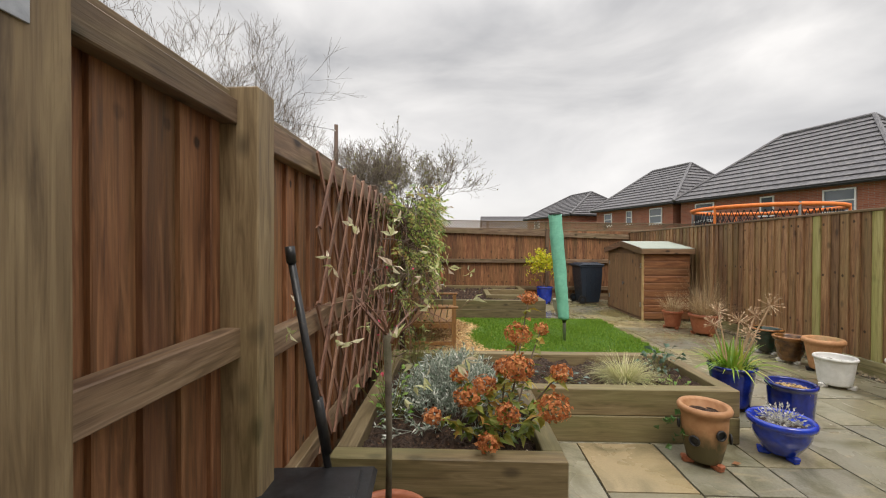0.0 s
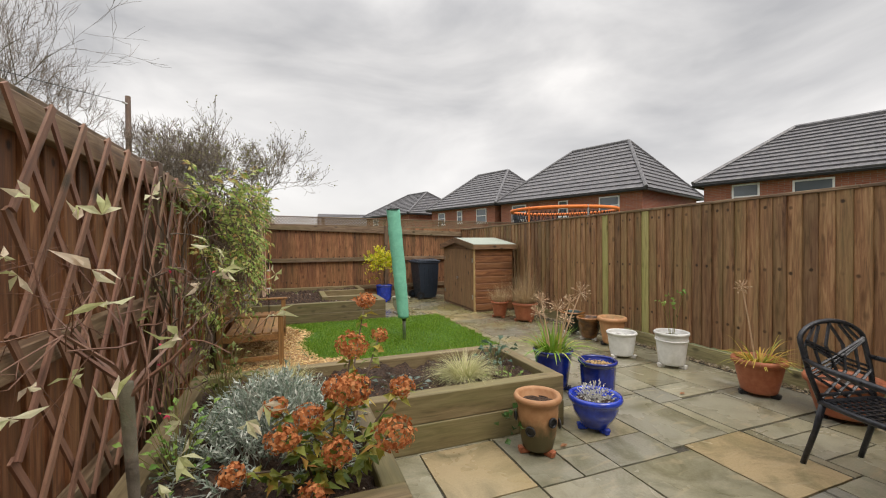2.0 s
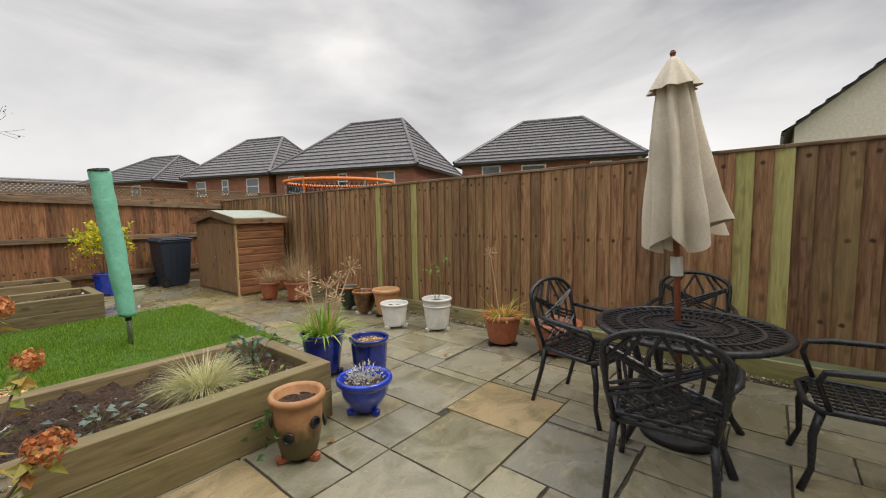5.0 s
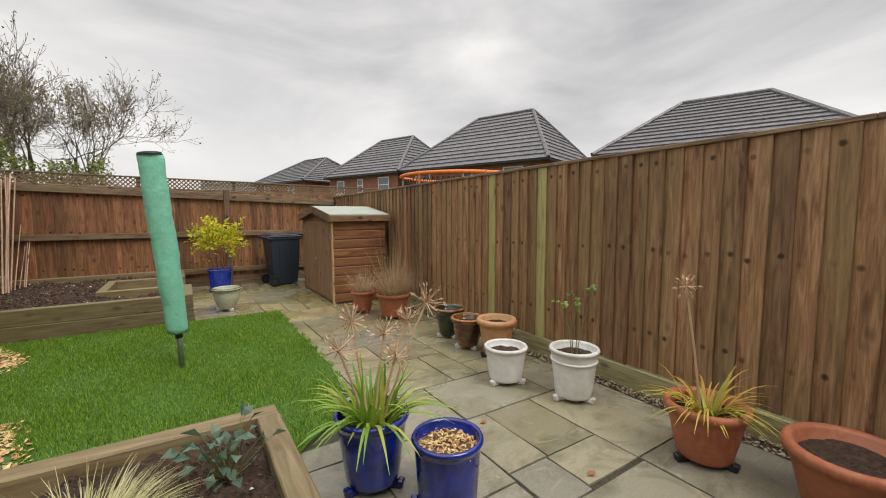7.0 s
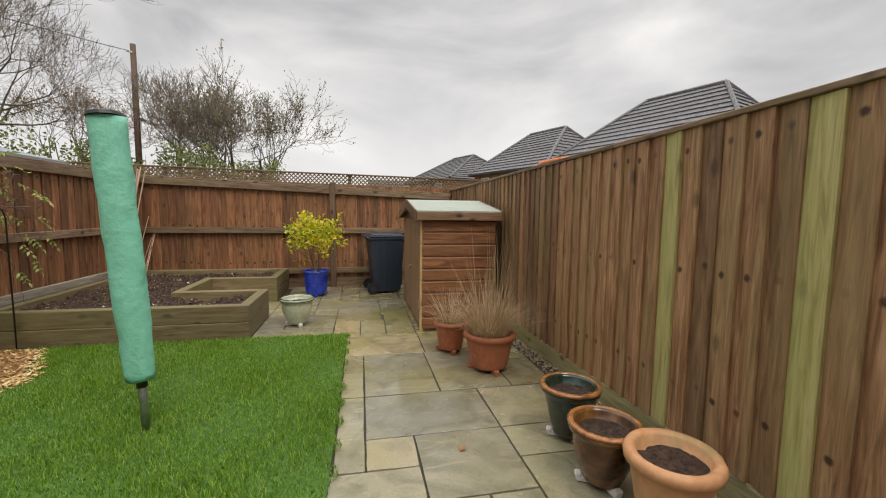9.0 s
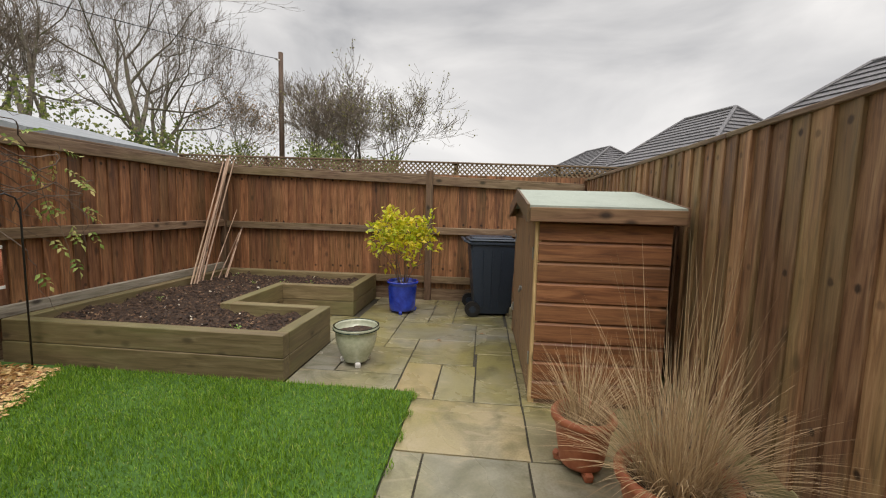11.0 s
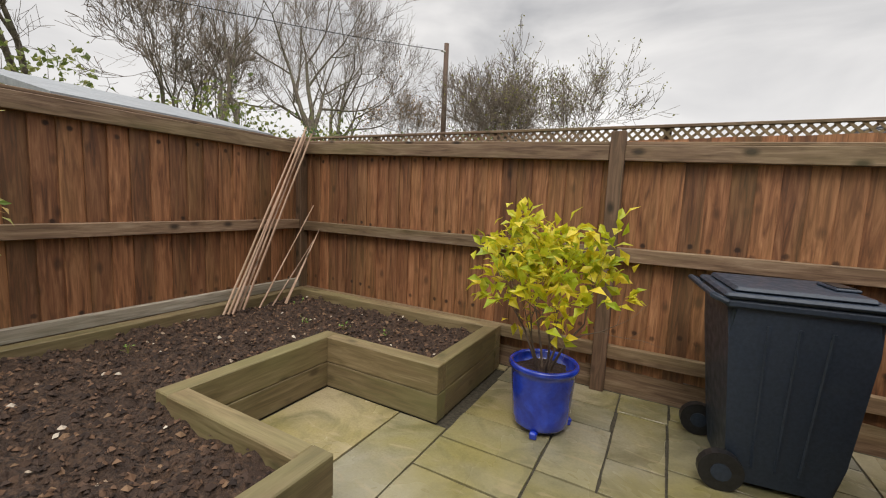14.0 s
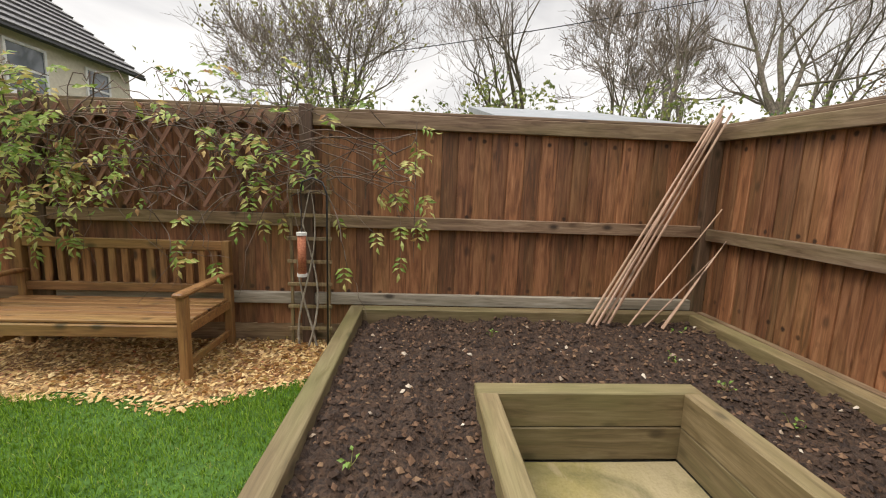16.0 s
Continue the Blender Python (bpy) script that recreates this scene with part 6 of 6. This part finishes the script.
for x, y in ((3.05, 4.95), (3.55, 5.62), (4.35, 6.45), (2.55, 4.2), (3.35, 3.9), (3.3, 9.6), (2.9, 9.3), (1.85, 2.75), (3.5, 3.15)):
    lf = part("fallen_leaf", leaves([(0, 0, 0.004)], [(1, 0.1, 0.02)], [(0, 0, 1)], 0.06, 0.045, -0.15), DEAD_LEAF, None, "", pose(x, y, 0.004, 0, 0, RND.uniform(0, 360)))
    tagged(lf, "curled red-brown dead leaf lying on the paving", "leaf", "fallen leaves")


# ---- beyond the fences ----
def solid(points, faces):
    bm = bmesh.new()
    v = [bm.verts.new(p) for p in points]
    for f in faces:
        bm.faces.new([v[i] for i in f])
    return bm


def tile_courses(roof, a, b, c, d, rows):
    """Courses of tiles that lap over one another, from the eave a-b up to the ridge d-c."""
    a, b, c, d = (Vector(p) for p in (a, b, c, d))
    nrm = (b - a).cross(d - a).normalized()
    if nrm.z < 0:
        nrm = -nrm
    for i in range(rows):
        u0, u1 = i / rows, (i + 1) / rows
        p, q, r, s = a.lerp(d, u0), b.lerp(c, u0), b.lerp(c, u1), a.lerp(d, u1)
        v = [p + nrm * 0.075, q + nrm * 0.075, r + nrm * 0.012, s + nrm * 0.012, p + nrm * 0.004, q + nrm * 0.004]
        part("tile_course", ([tuple(k) for k in v], [(0, 1, 2, 3), (0, 4, 5, 1)]), ROOF_TILE, roof)


def window(parent, a, u, nrm, w, h, z):
    """A white window set into a wall: a is its plan middle, u the wall's direction."""
    m = Matrix.Translation((a[0], a[1], z)) @ Matrix(((u[0], nrm[0], 0, 0), (u[1], nrm[1], 0, 0), (0, 0, 1, 0), (0, 0, 0, 1)))
    bm = bmesh.new()
    for lo, hi in (((-w / 2, -h / 2), (-w / 2 + 0.07, h / 2)), ((w / 2 - 0.07, -h / 2), (w / 2, h / 2)), ((-w / 2 + 0.07, h / 2 - 0.07), (w / 2 - 0.07, h / 2)), ((-w / 2 + 0.07, -h / 2), (w / 2 - 0.07, -h / 2 + 0.07)), ((-w / 2 + 0.07, -0.03), (w / 2 - 0.07, 0.03))):
        box(bm, (lo[0], 0.003, lo[1]), (hi[0], 0.05, hi[1]))
    win = part("window", bm, WINDOW_WHITE, parent, "white framed window", m)
    part("pane", box(bmesh.new(), (-w / 2 + 0.05, 0.004, -h / 2 + 0.05), (w / 2 - 0.05, 0.02, h / 2 - 0.05)), GLASS, win, "dark glass")
    part("sill", box(bmesh.new(), (-w / 2 - 0.06, 0.003, -h / 2 - 0.09), (w / 2 + 0.06, 0.09, -h / 2 - 0.004)), WINDOW_WHITE, win)


def hip_house(label, near, L, W, eave, ridge, s0, s1, wins, u=(-0.34, 0.94), wall=BRICK, rows=13):
    """A hipped house: its nearest corner, the length along u, the depth away from us, and where its ridge starts and ends."""
    hs = thing("house", label, "house", group="houses beyond the fence")
    n = math.hypot(*u)
    u = (u[0] / n, u[1] / n)
    v = (u[1], -u[0])

    def at(s, t, z, o=0.0):
        return (near[0] + u[0] * s + v[0] * t, near[1] + u[1] * s + v[1] * t, z)
    c = [(0, 0), (L, 0), (L, W), (0, W)]
    part("wall", solid([at(s, t, -0.09) for s, t in c] + [at(s, t, eave) for s, t in c], [(0, 1, 5, 4), (1, 2, 6, 5), (2, 3, 7, 6), (3, 0, 4, 7), (4, 5, 6, 7)]), wall, hs)
    o = 0.35
    e = [at(-o, -o, eave), at(L + o, -o, eave), at(L + o, W + o, eave), at(-o, W + o, eave)]
    r0, r1 = at(s0, W / 2, ridge), at(s1, W / 2, ridge)
    roof = part("roof", solid([*e, r0, r1], [(0, 1, 5, 4), (1, 2, 5), (2, 3, 4, 5), (3, 0, 4)]), ROOF_TILE, hs, "grey interlocking tiles")
    for q in ((e[0], e[1], r1, r0), (e[3], e[0], r0, r0), (e[1], e[2], r1, r1), (e[2], e[3], r0, r1)):
        tile_courses(roof, *q, rows)
    bm = bmesh.new()
    for a, b in ((e[0], r0), (e[3], r0), (e[1], r1), (e[2], r1), (r0, r1)):
        tube(bm, [Vector(a) + Vector((0, 0, 0.06)), Vector(b) + Vector((0, 0, 0.06))], 0.11, 6)
    part("ridge_tiles", bm, ROOF_TILE, roof)
    bm = bmesh.new()
    for a, b in zip(e, e[1:] + e[:1]):
        tube(bm, [Vector(a) - Vector((0, 0, 0.07)), Vector(b) - Vector((0, 0, 0.07))], 0.07, 6)
    part("gutter", bm, BLACK, hs, "black gutter")
    part("soffit", solid([(p[0], p[1], eave - 0.03) for p in e], [(0, 1, 2, 3)]), WINDOW_WHITE, hs)
    for s, w, h, z in wins:
        window(hs, at(s, 0, 0)[:2], u, (-v[0], -v[1]), w, h, z)
    return hs


WIN = [(1.9, 1.25, 1.1, 3.6), (5.0, 0.7, 1.0, 3.65), (8.6, 1.25, 1.1, 3.6)]
hip_house("red-brick house with a hipped grey tiled roof", (18.3, 17.4), 10.3, 8.5, 4.4, 8.2, 2.7, 6.9, WIN)
hip_house("red-brick house with a hipped grey tiled roof, further along", (14.5, 27.5), 7.6, 8.5, 4.4, 7.7, 2.3, 5.9, [(1.4, 1.1, 1.1, 3.6), (3.9, 0.6, 1.0, 3.65), (6.2, 0.9, 1.0, 3.6)])
hip_house("red-brick house with a broad hipped roof behind the parasol", (21.15, 5.7), 8.6, 8.5, 4.1, 6.9, 2.5, 6.0, [(1.6, 1.0, 1.1, 3.35), (4.8, 1.25, 1.1, 3.35), (7.0, 1.0, 1.1, 3.4)])
hip_house("distant brick house with a grey hipped roof", (10.7, 38.0), 8.0, 8.0, 4.4, 6.9, 2.2, 5.6, [(2.0, 1.0, 1.0, 3.6), (6.0, 1.0, 1.0, 3.6)])


def gable_house(name, label, x0, x1, y0, y1, eave, ridge, along_x, wall, wins=()):
    hs = thing(name, label, "house", group="houses beyond the fence")
    mx, my = (x0 + x1) / 2, (y0 + y1) / 2
    c = [(x0, y0), (x1, y0), (x1, y1), (x0, y1)]
    g0, g1 = ((x0, my, ridge), (x1, my, ridge)) if along_x else ((mx, y0, ridge), (mx, y1, ridge))
    pts = [(*k, -0.09) for k in c] + [(*k, eave) for k in c] + [g0, g1]
    fs = [(0, 1, 5, 4), (2, 3, 7, 6), (3, 0, 4, 8, 7), (1, 2, 6, 9, 5)] if along_x else [(1, 2, 6, 5), (3, 0, 4, 7), (0, 1, 5, 8, 4), (2, 3, 7, 9, 6)]
    part("wall", solid(pts, fs), wall, hs)
    o = 0.3
    if along_x:
        k = (ridge - eave) / (my - y0)
        sl = [((x0 - o, y0 - o, eave - o * k), (x1 + o, y0 - o, eave - o * k), (x1 + o, my, ridge), (x0 - o, my, ridge)), ((x1 + o, y1 + o, eave - o * k), (x0 - o, y1 + o, eave - o * k), (x0 - o, my, ridge), (x1 + o, my, ridge))]
    else:
        k = (ridge - eave) / (mx - x0)
        sl = [((x0 - o, y1 + o, eave - o * k), (x0 - o, y0 - o, eave - o * k), (mx, y0 - o, ridge), (mx, y1 + o, ridge)), ((x1 + o, y0 - o, eave - o * k), (x1 + o, y1 + o, eave - o * k), (mx, y1 + o, ridge), (mx, y0 - o, ridge))]
    for q in sl:
        q = [(a, b, z + 0.04) for a, b, z in q]
        slope = part("roof", solid(q, [(0, 1, 2, 3)]), ROOF_TILE, hs)
        tile_courses(slope, *q, 14)
        part("gutter", tube(bmesh.new(), [Vector(q[0]) - Vector((0, 0, 0.05)), Vector(q[1]) - Vector((0, 0, 0.05))], 0.07, 6), BLACK, hs)
    for (a, u, nrm, w, h, z) in wins:
        window(hs, a, u, nrm, w, h, z)
    return hs


gable_house("house", "long low distant building with a grey roof", 4.5, 17, 66, 74, 3.6, 6.5, True, BRICK)
gable_house("house", "cream rendered house with a gable beyond the fence", 19.5, 29, -9.4, 0.2, 4.3, 8.2, True, RENDER)
gable_house("house", "cream rendered house with white windows and a dark tiled roof", -12.3, -4.0, -9.5, -1.35, 5.0, 8.3, True, RENDER,
            [((-8.6, -1.35), (-1, 0), (0, 1), 1.15, 1.25, 3.95), ((-10.9, -1.35), (-1, 0), (0, 1), 0.95, 1.2, 3.95)])
outhouse = thing("outbuilding", "low outbuilding with a pale grey sheet roof over the fence", "outbuilding")
part("wall", box(bmesh.new(), (-4.6, 9.6, -0.09), (-2.2, 11.6, 1.95)), RENDER, outhouse)
part("roof", solid([(-2.0, 9.45, 2.12), (-2.0, 11.75, 2.12), (-4.8, 11.75, 2.75), (-4.8, 9.45, 2.75), (-2.0, 9.45, 2.2), (-2.0, 11.75, 2.2), (-4.8, 11.75, 2.83), (-4.8, 9.45, 2.83)], [(0, 1, 2, 3), (4, 5, 6, 7), (0, 1, 5, 4), (1, 2, 6, 5), (2, 3, 7, 6), (3, 0, 4, 7)]), LEAD, outhouse, "pale grey sheet roof")

tramp = thing("trampoline", "garden trampoline with an orange padded top ring and dark net", "trampoline", pose(8.6, 11.6, 0))
part("top_ring", tube(bmesh.new(), [(1.7 * math.cos(6.2832 * k / 28), 1.7 * math.sin(6.2832 * k / 28), 2.50) for k in range(29)], 0.055, 8), ORANGE, tramp, "orange padded ring", smooth=True)
for k in range(6):
    a = 6.2832 * k / 6 + 0.3
    part("pole", tube(bmesh.new(), [(1.72 * math.cos(a), 1.72 * math.sin(a), -0.09), (1.72 * math.cos(a), 1.72 * math.sin(a), 2.56)], 0.03, 8), ORANGE if k % 2 else STEEL, tramp)
bm = bmesh.new()
for k in range(72):
    for s in (0.5, -0.5):
        a, b = 6.2832 * k / 72, 6.2832 * (k + s * 8) / 72
        tube(bm, [(1.62 * math.cos(a), 1.62 * math.sin(a), 0.9), (1.62 * math.cos((a + b) / 2), 1.62 * math.sin((a + b) / 2), 1.65), (1.62 * math.cos(b), 1.62 * math.sin(b), 2.40)], 0.012, 3)
part("net", bm, NET, tramp, "dark safety net")
part("mat", lathe(bmesh.new(), [(0, 0.88), (1.7, 0.88), (1.75, 0.85), (1.7, 0.82), (0, 0.82)], 36), NET, tramp)

pole = thing("utility_pole", "tall grey wooden utility pole with a wire", "pole")
part("post", tube(bmesh.new(), [(-8.3, 27.5, -0.09), (-8.3, 27.5, 9.75)], [0.17, 0.13], 10), DARK_POST, pole, smooth=True)
part("insulator", tube(bmesh.new(), [(-8.3, 27.4, 9.3), (-8.5, 27.3, 9.35)], 0.05, 8), WHITE_FOOT, pole)
wire = []
for i in range(25):
    u = i / 24
    wire.append((-8.4 - 7.1 * u, 27.3 - 24.0 * u, 9.35 - 3.0 * u - 1.6 * u * (1 - u)))
part("wire", tube(bmesh.new(), wire, 0.018, 4), BLACK, pole, "thin dark overhead wire")


def bare_tree(label, m, seed, height, depth=6, leaf=None, n_leaf=0, ivy=0, lean=0.05, spread_=0.48, kids=(2, 4), twig=0.007):
    """A leafless tree: trunk, limbs and a crown of fine twigs."""
    rng = np.random.default_rng(seed)
    t = thing("tree", label, "tree", m, "bare trees")
    seg, tips = [], []
    branching(rng, (0, 0, -0.1), (rng.normal(0, lean), rng.normal(0, lean), 1), height * 0.29, height * 0.022, depth, seg, spread_, 0.77 if kids[1] == 3 else 0.75, kids, 0.2, tips, 3)
    part("trunk", rods(seg_arrays(seg, depth - 3, depth), 7), BARK, t, "grey-brown trunk and limbs")
    a = seg_arrays(seg, 0, depth - 4)
    a = (a[0], a[1], np.maximum(a[2], twig), np.maximum(a[3], twig * 0.75))
    part("crown", rods(a, 3), FAR_TWIG, t, "fine leafless twigs")
    if leaf is not None:
        sel = rng.integers(0, len(tips), n_leaf)
        P = np.array([tips[i][0] for i in sel]) + rng.normal(0, 0.15, (n_leaf, 3))
        part("last_leaves", leaves(P, rng.normal(0, 1, (n_leaf, 3)), rng.normal(0, 1, (n_leaf, 3)), 0.13, 0.09), leaf, t, "sparse autumn leaves")
    if ivy:
        z = rng.uniform(0.0, 1, ivy) ** 1.3 * height * 0.30
        ang = rng.uniform(0, 6.283, ivy)
        rad = height * 0.022 + rng.uniform(0, 0.22, ivy) * (1.25 - z / (height * 0.3))
        tr = seg[0][1] - seg[0][0]
        P = np.stack([np.cos(ang) * rad + tr[0] / tr[2] * z, np.sin(ang) * rad + tr[1] / tr[2] * z, z], 1)
        part("ivy", leaves(P, rng.normal(0, 1, (ivy, 3)), rng.normal(0, 1, (ivy, 3)), 0.13, 0.12), IVY, t, "dark ivy round the trunk")
    return t


T1 = bare_tree("tall bare tree with ivy round its trunk", pose(-10.95, 17.2, 0, 0, 0, 170), 11, 12.5, ivy=900, lean=0.1, spread_=0.38, kids=(2, 3))
T2 = bare_tree("bare tree with an ivy-covered base", pose(-10.8, 20.8, 0, 0, 0, 60), 5, 14.0, ivy=700)
T3 = bare_tree("bare tree with a few remaining russet leaves", pose(-10.5, 27.5, 0), 21, 9.6, leaf=RUSSET, n_leaf=700)
T4 = bare_tree("bare many-branched grey-brown tree beyond the fence", pose(-7.4, 29.0, 0), 34, 10.6, spread_=0.54, twig=0.010)
T5 = bare_tree("bare tree with sparse olive leaves", pose(-3.9, 31.0, 0), 47, 10.2, leaf=OLIVE, n_leaf=900, spread_=0.54, twig=0.010)
for src, x, y, s, r in ((T4, -13.3, 16.0, 1.0, 80), (T2, -14.5, 12.5, 0.95, 200), (T2, -17.5, 4.6, 1.05, 300), (T5, -14.0, 5.0, 0.9, 140),
                        (T4, -19.5, 1.0, 1.1, 100), (T4, -4.9, 27.5, 0.85, 210), (T5, -2.9, 29.5, 0.9, 75), (T4, -6.6, 33.0, 1.0, 310), (T2, -12.5, 24.0, 0.95, 15), (T4, -16.0, 20.0, 1.0, 250)):
    copy_thing(src, pose(x, y, -0.05, 0, 0, r) @ Matrix.Scale(s, 4))

hedge = thing("hedge", "loose yellow-green hedgerow beyond the fences", "hedge")
n = 20000
u = RNG.uniform(0, 1, n)
hx = np.where(u < 0.5, -9.2 + RNG.normal(0, 0.7, n), -9.5 + 8.5 * (u - 0.5) * 2)
hy = np.where(u < 0.5, 2.0 + 23 * u * 2, 25.2 + RNG.normal(0, 0.7, n))
along = np.where(u < 0.5, hy, hx + 40)
hz = RNG.uniform(0, 1, n) ** 0.7 * (3.9 + 0.5 * np.sin(along * 1.3) + 0.35 * np.sin(along * 3.7 + 1) + 0.2 * np.sin(along * 9))
part("foliage", leaves(np.stack([hx, hy, hz], 1), RNG.normal(0, 1, (n, 3)), RNG.normal(0, 1, (n, 3)), RNG.uniform(0.10, 0.2, n), 0.10), HEDGE, hedge)
k = RNG.integers(0, n, 500)
P = np.stack([hx, hy, hz], 1)[k]
B = P * [1, 1, 0]
part("stem_work", rods((B, P + RNG.normal(0, 0.12, P.shape) + [0, 0, 0.15], np.full(500, 0.02), np.full(500, 0.006))), FAR_TWIG, hedge)


# ---- paving slabs ----
GAP = 0.013
# each slab: west, south, east, north
NORTH_SLABS = [
    (1.79, 9.63, 2.36, 9.93), (1.79, 9.00, 2.36, 9.63), (2.36, 9.31, 3.26, 9.93), (2.36, 9.00, 2.67, 9.31), (2.67, 8.65, 3.26, 9.31),
    (2.09, 8.37, 2.67, 9.00), (1.79, 8.37, 2.09, 9.00), (1.79, 8.06, 2.67, 8.37), (2.67, 7.98, 2.98, 8.65), (2.98, 7.98, 3.28, 8.65),
    (3.26, 9.58, 3.62, 9.93), (3.26, 8.97, 3.62, 9.58), (3.28, 7.98, 3.62, 8.97), (2.67, 9.93, 2.97, 10.25), (2.97, 9.93, 3.60, 10.32),
    (2.36, 9.93, 2.67, 10.55), (1.79, 9.93, 2.36, 10.25), (1.79, 10.25, 2.36, 10.85), (2.67, 10.25, 2.97, 10.85), (2.97, 10.32, 3.60, 10.92),
    (0.79, 9.07, 1.44, 10.02), (1.44, 9.07, 1.79, 10.02),
]
PATH_SLABS = [
    (2.83, 7.34, 3.62, 7.98), (3.62, 7.34, 4.22, 7.98), (2.83, 6.77, 3.01, 7.34), (2.83, 6.44, 3.01, 6.77), (3.01, 6.44, 3.60, 7.34),
    (3.60, 6.44, 4.20, 7.34), (3.01, 5.85, 3.89, 6.44), (3.89, 5.85, 4.60, 6.44), (2.83, 5.54, 3.01, 6.44), (3.01, 5.54, 3.31, 5.85),
    (2.80, 5.25, 3.31, 5.54), (3.31, 5.25, 3.89, 5.85), (3.89, 5.52, 4.60, 5.85), (2.84, 4.60, 3.62, 5.25), (3.62, 4.60, 3.89, 5.25),
    (3.89, 4.90, 4.60, 5.52), (3.31, 4.00, 4.15, 4.60), (2.55, 4.00, 3.31, 4.60), (3.89, 4.60, 4.60, 4.90), (4.15, 4.00, 4.60, 4.60),
]
PATIO_SLABS = [
    (3.47, 3.40, 3.90, 4.00), (3.90, 3.10, 4.60, 4.00), (2.56, 3.33, 3.16, 4.00), (3.16, 3.40, 3.47, 4.00), (3.16, 3.07, 3.45, 3.40),
    (3.45, 3.10, 3.90, 3.40), (2.57, 2.46, 3.15, 3.33), (3.15, 2.46, 3.27, 3.07), (3.27, 2.46, 3.90, 3.07), (2.06, 2.73, 2.57, 3.33),
    (2.06, 2.40, 2.57, 2.73), (1.78, 2.40, 2.06, 2.73), (1.46, 2.40, 1.78, 3.02), (0.90, 2.42, 1.46, 3.02), (1.46, 1.79, 2.06, 2.40),
    (2.06, 1.79, 2.68, 2.40), (1.77, 1.48, 2.06, 1.79), (2.06, 1.50, 2.34, 1.79), (2.34, 1.20, 2.95, 1.79), (2.68, 1.79, 3.27, 2.46),
    (0.90, 1.50, 1.46, 2.42), (0.57, 2.00, 0.90, 3.02), (3.90, 2.46, 4.60, 3.10),
]
LAID = NORTH_SLABS + PATH_SLABS + PATIO_SLABS


def slab_mesh(w, h, kind):
    """A riven slab of the given size, its edges slightly uneven."""
    r = random.Random(int(w * 1000) * 31 + int(h * 1000) * 7 + kind)
    bm = bmesh.new()
    a, b = w / 2 - GAP / 2, h / 2 - GAP / 2
    edge = []
    for x0, y0, x1, y1 in ((-a, -b, a, -b), (a, -b, a, b), (a, b, -a, b), (-a, b, -a, -b)):
        for k in range(4):
            u = k / 4
            j = 0.0035 if k else 0.002
            edge.append((x0 + (x1 - x0) * u + r.uniform(-j, j), y0 + (y1 - y0) * u + r.uniform(-j, j)))
    rings = [[bm.verts.new((x - math.copysign(d, x), y - math.copysign(d, y), z)) for x, y in edge] for d, z in ((0, -0.014), (0, -0.0015), (0.0012, 0.0))]
    n = len(edge)
    for lo, hi in zip(rings, rings[1:]):
        for i in range(n):
            bm.faces.new((lo[i], lo[(i + 1) % n], hi[(i + 1) % n], hi[i]))
    bm.faces.new(rings[-1])
    me = bpy.data.meshes.new("slab")
    bm.to_mesh(me)
    bm.free()
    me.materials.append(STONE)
    return me


def free_spot(x, y):
    """True where the ground is paved."""
    if in_lawn(x, y) and in_lawn(x + 0.12, y) and in_lawn(x, y - 0.12):
        return False
    if -0.6 < x < 0.5 and 2.05 < y < 4.1 or 0.4 < x < 2.05 and 3.1 < y < 4.1:
        return False
    return not (-0.8 < x < 1.78 and 8.12 < y < 11.05 and not (x > 0.8 and 9.06 < y < 10.05))


# the rest of the paving is filled in with slabs of the same sizes
r = random.Random(14)
STEP, PX, PY = 0.02, -0.76, SOUTH + 0.02
nx, ny = int((4.60 - PX) / STEP), int((11.16 - PY) / STEP)
used = np.zeros((nx, ny), bool)
for i in range(nx):
    for j in range(ny):
        used[i, j] = not free_spot(PX + (i + 0.5) * STEP, PY + (j + 0.5) * STEP)
slabs = list(LAID)
for x0, y0, x1, y1 in LAID:
    used[max(0, round((x0 - PX) / STEP)):round((x1 - PX) / STEP), max(0, round((y0 - PY) / STEP)):round((y1 - PY) / STEP)] = True
for j in range(ny):
    for i in range(nx):
        if used[i, j]:
            continue
        w_most, h_most = r.choice(((0.88, 0.58), (0.58, 0.88), (0.58, 0.58), (0.88, 0.58), (0.58, 0.30), (0.30, 0.58), (0.30, 0.30)))
        w = 1
        while i + w < nx and w < round(w_most / STEP) + 8 and not used[i + w, j]:
            w += 1
        if w > round(w_most / STEP) + 7:
            w = round(w_most / STEP)
        h = 1
        while j + h < ny and h < round(h_most / STEP) + 8 and not used[i:i + w, j + h].any():
            h += 1
        if h > round(h_most / STEP) + 7:
            h = round(h_most / STEP)
        used[i:i + w, j:j + h] = True
        if w > 2 and h > 2:
            slabs.append((PX + i * STEP, PY + j * STEP, PX + (i + w) * STEP, PY + (j + h) * STEP))
for k, (x0, y0, x1, y1) in enumerate(slabs):
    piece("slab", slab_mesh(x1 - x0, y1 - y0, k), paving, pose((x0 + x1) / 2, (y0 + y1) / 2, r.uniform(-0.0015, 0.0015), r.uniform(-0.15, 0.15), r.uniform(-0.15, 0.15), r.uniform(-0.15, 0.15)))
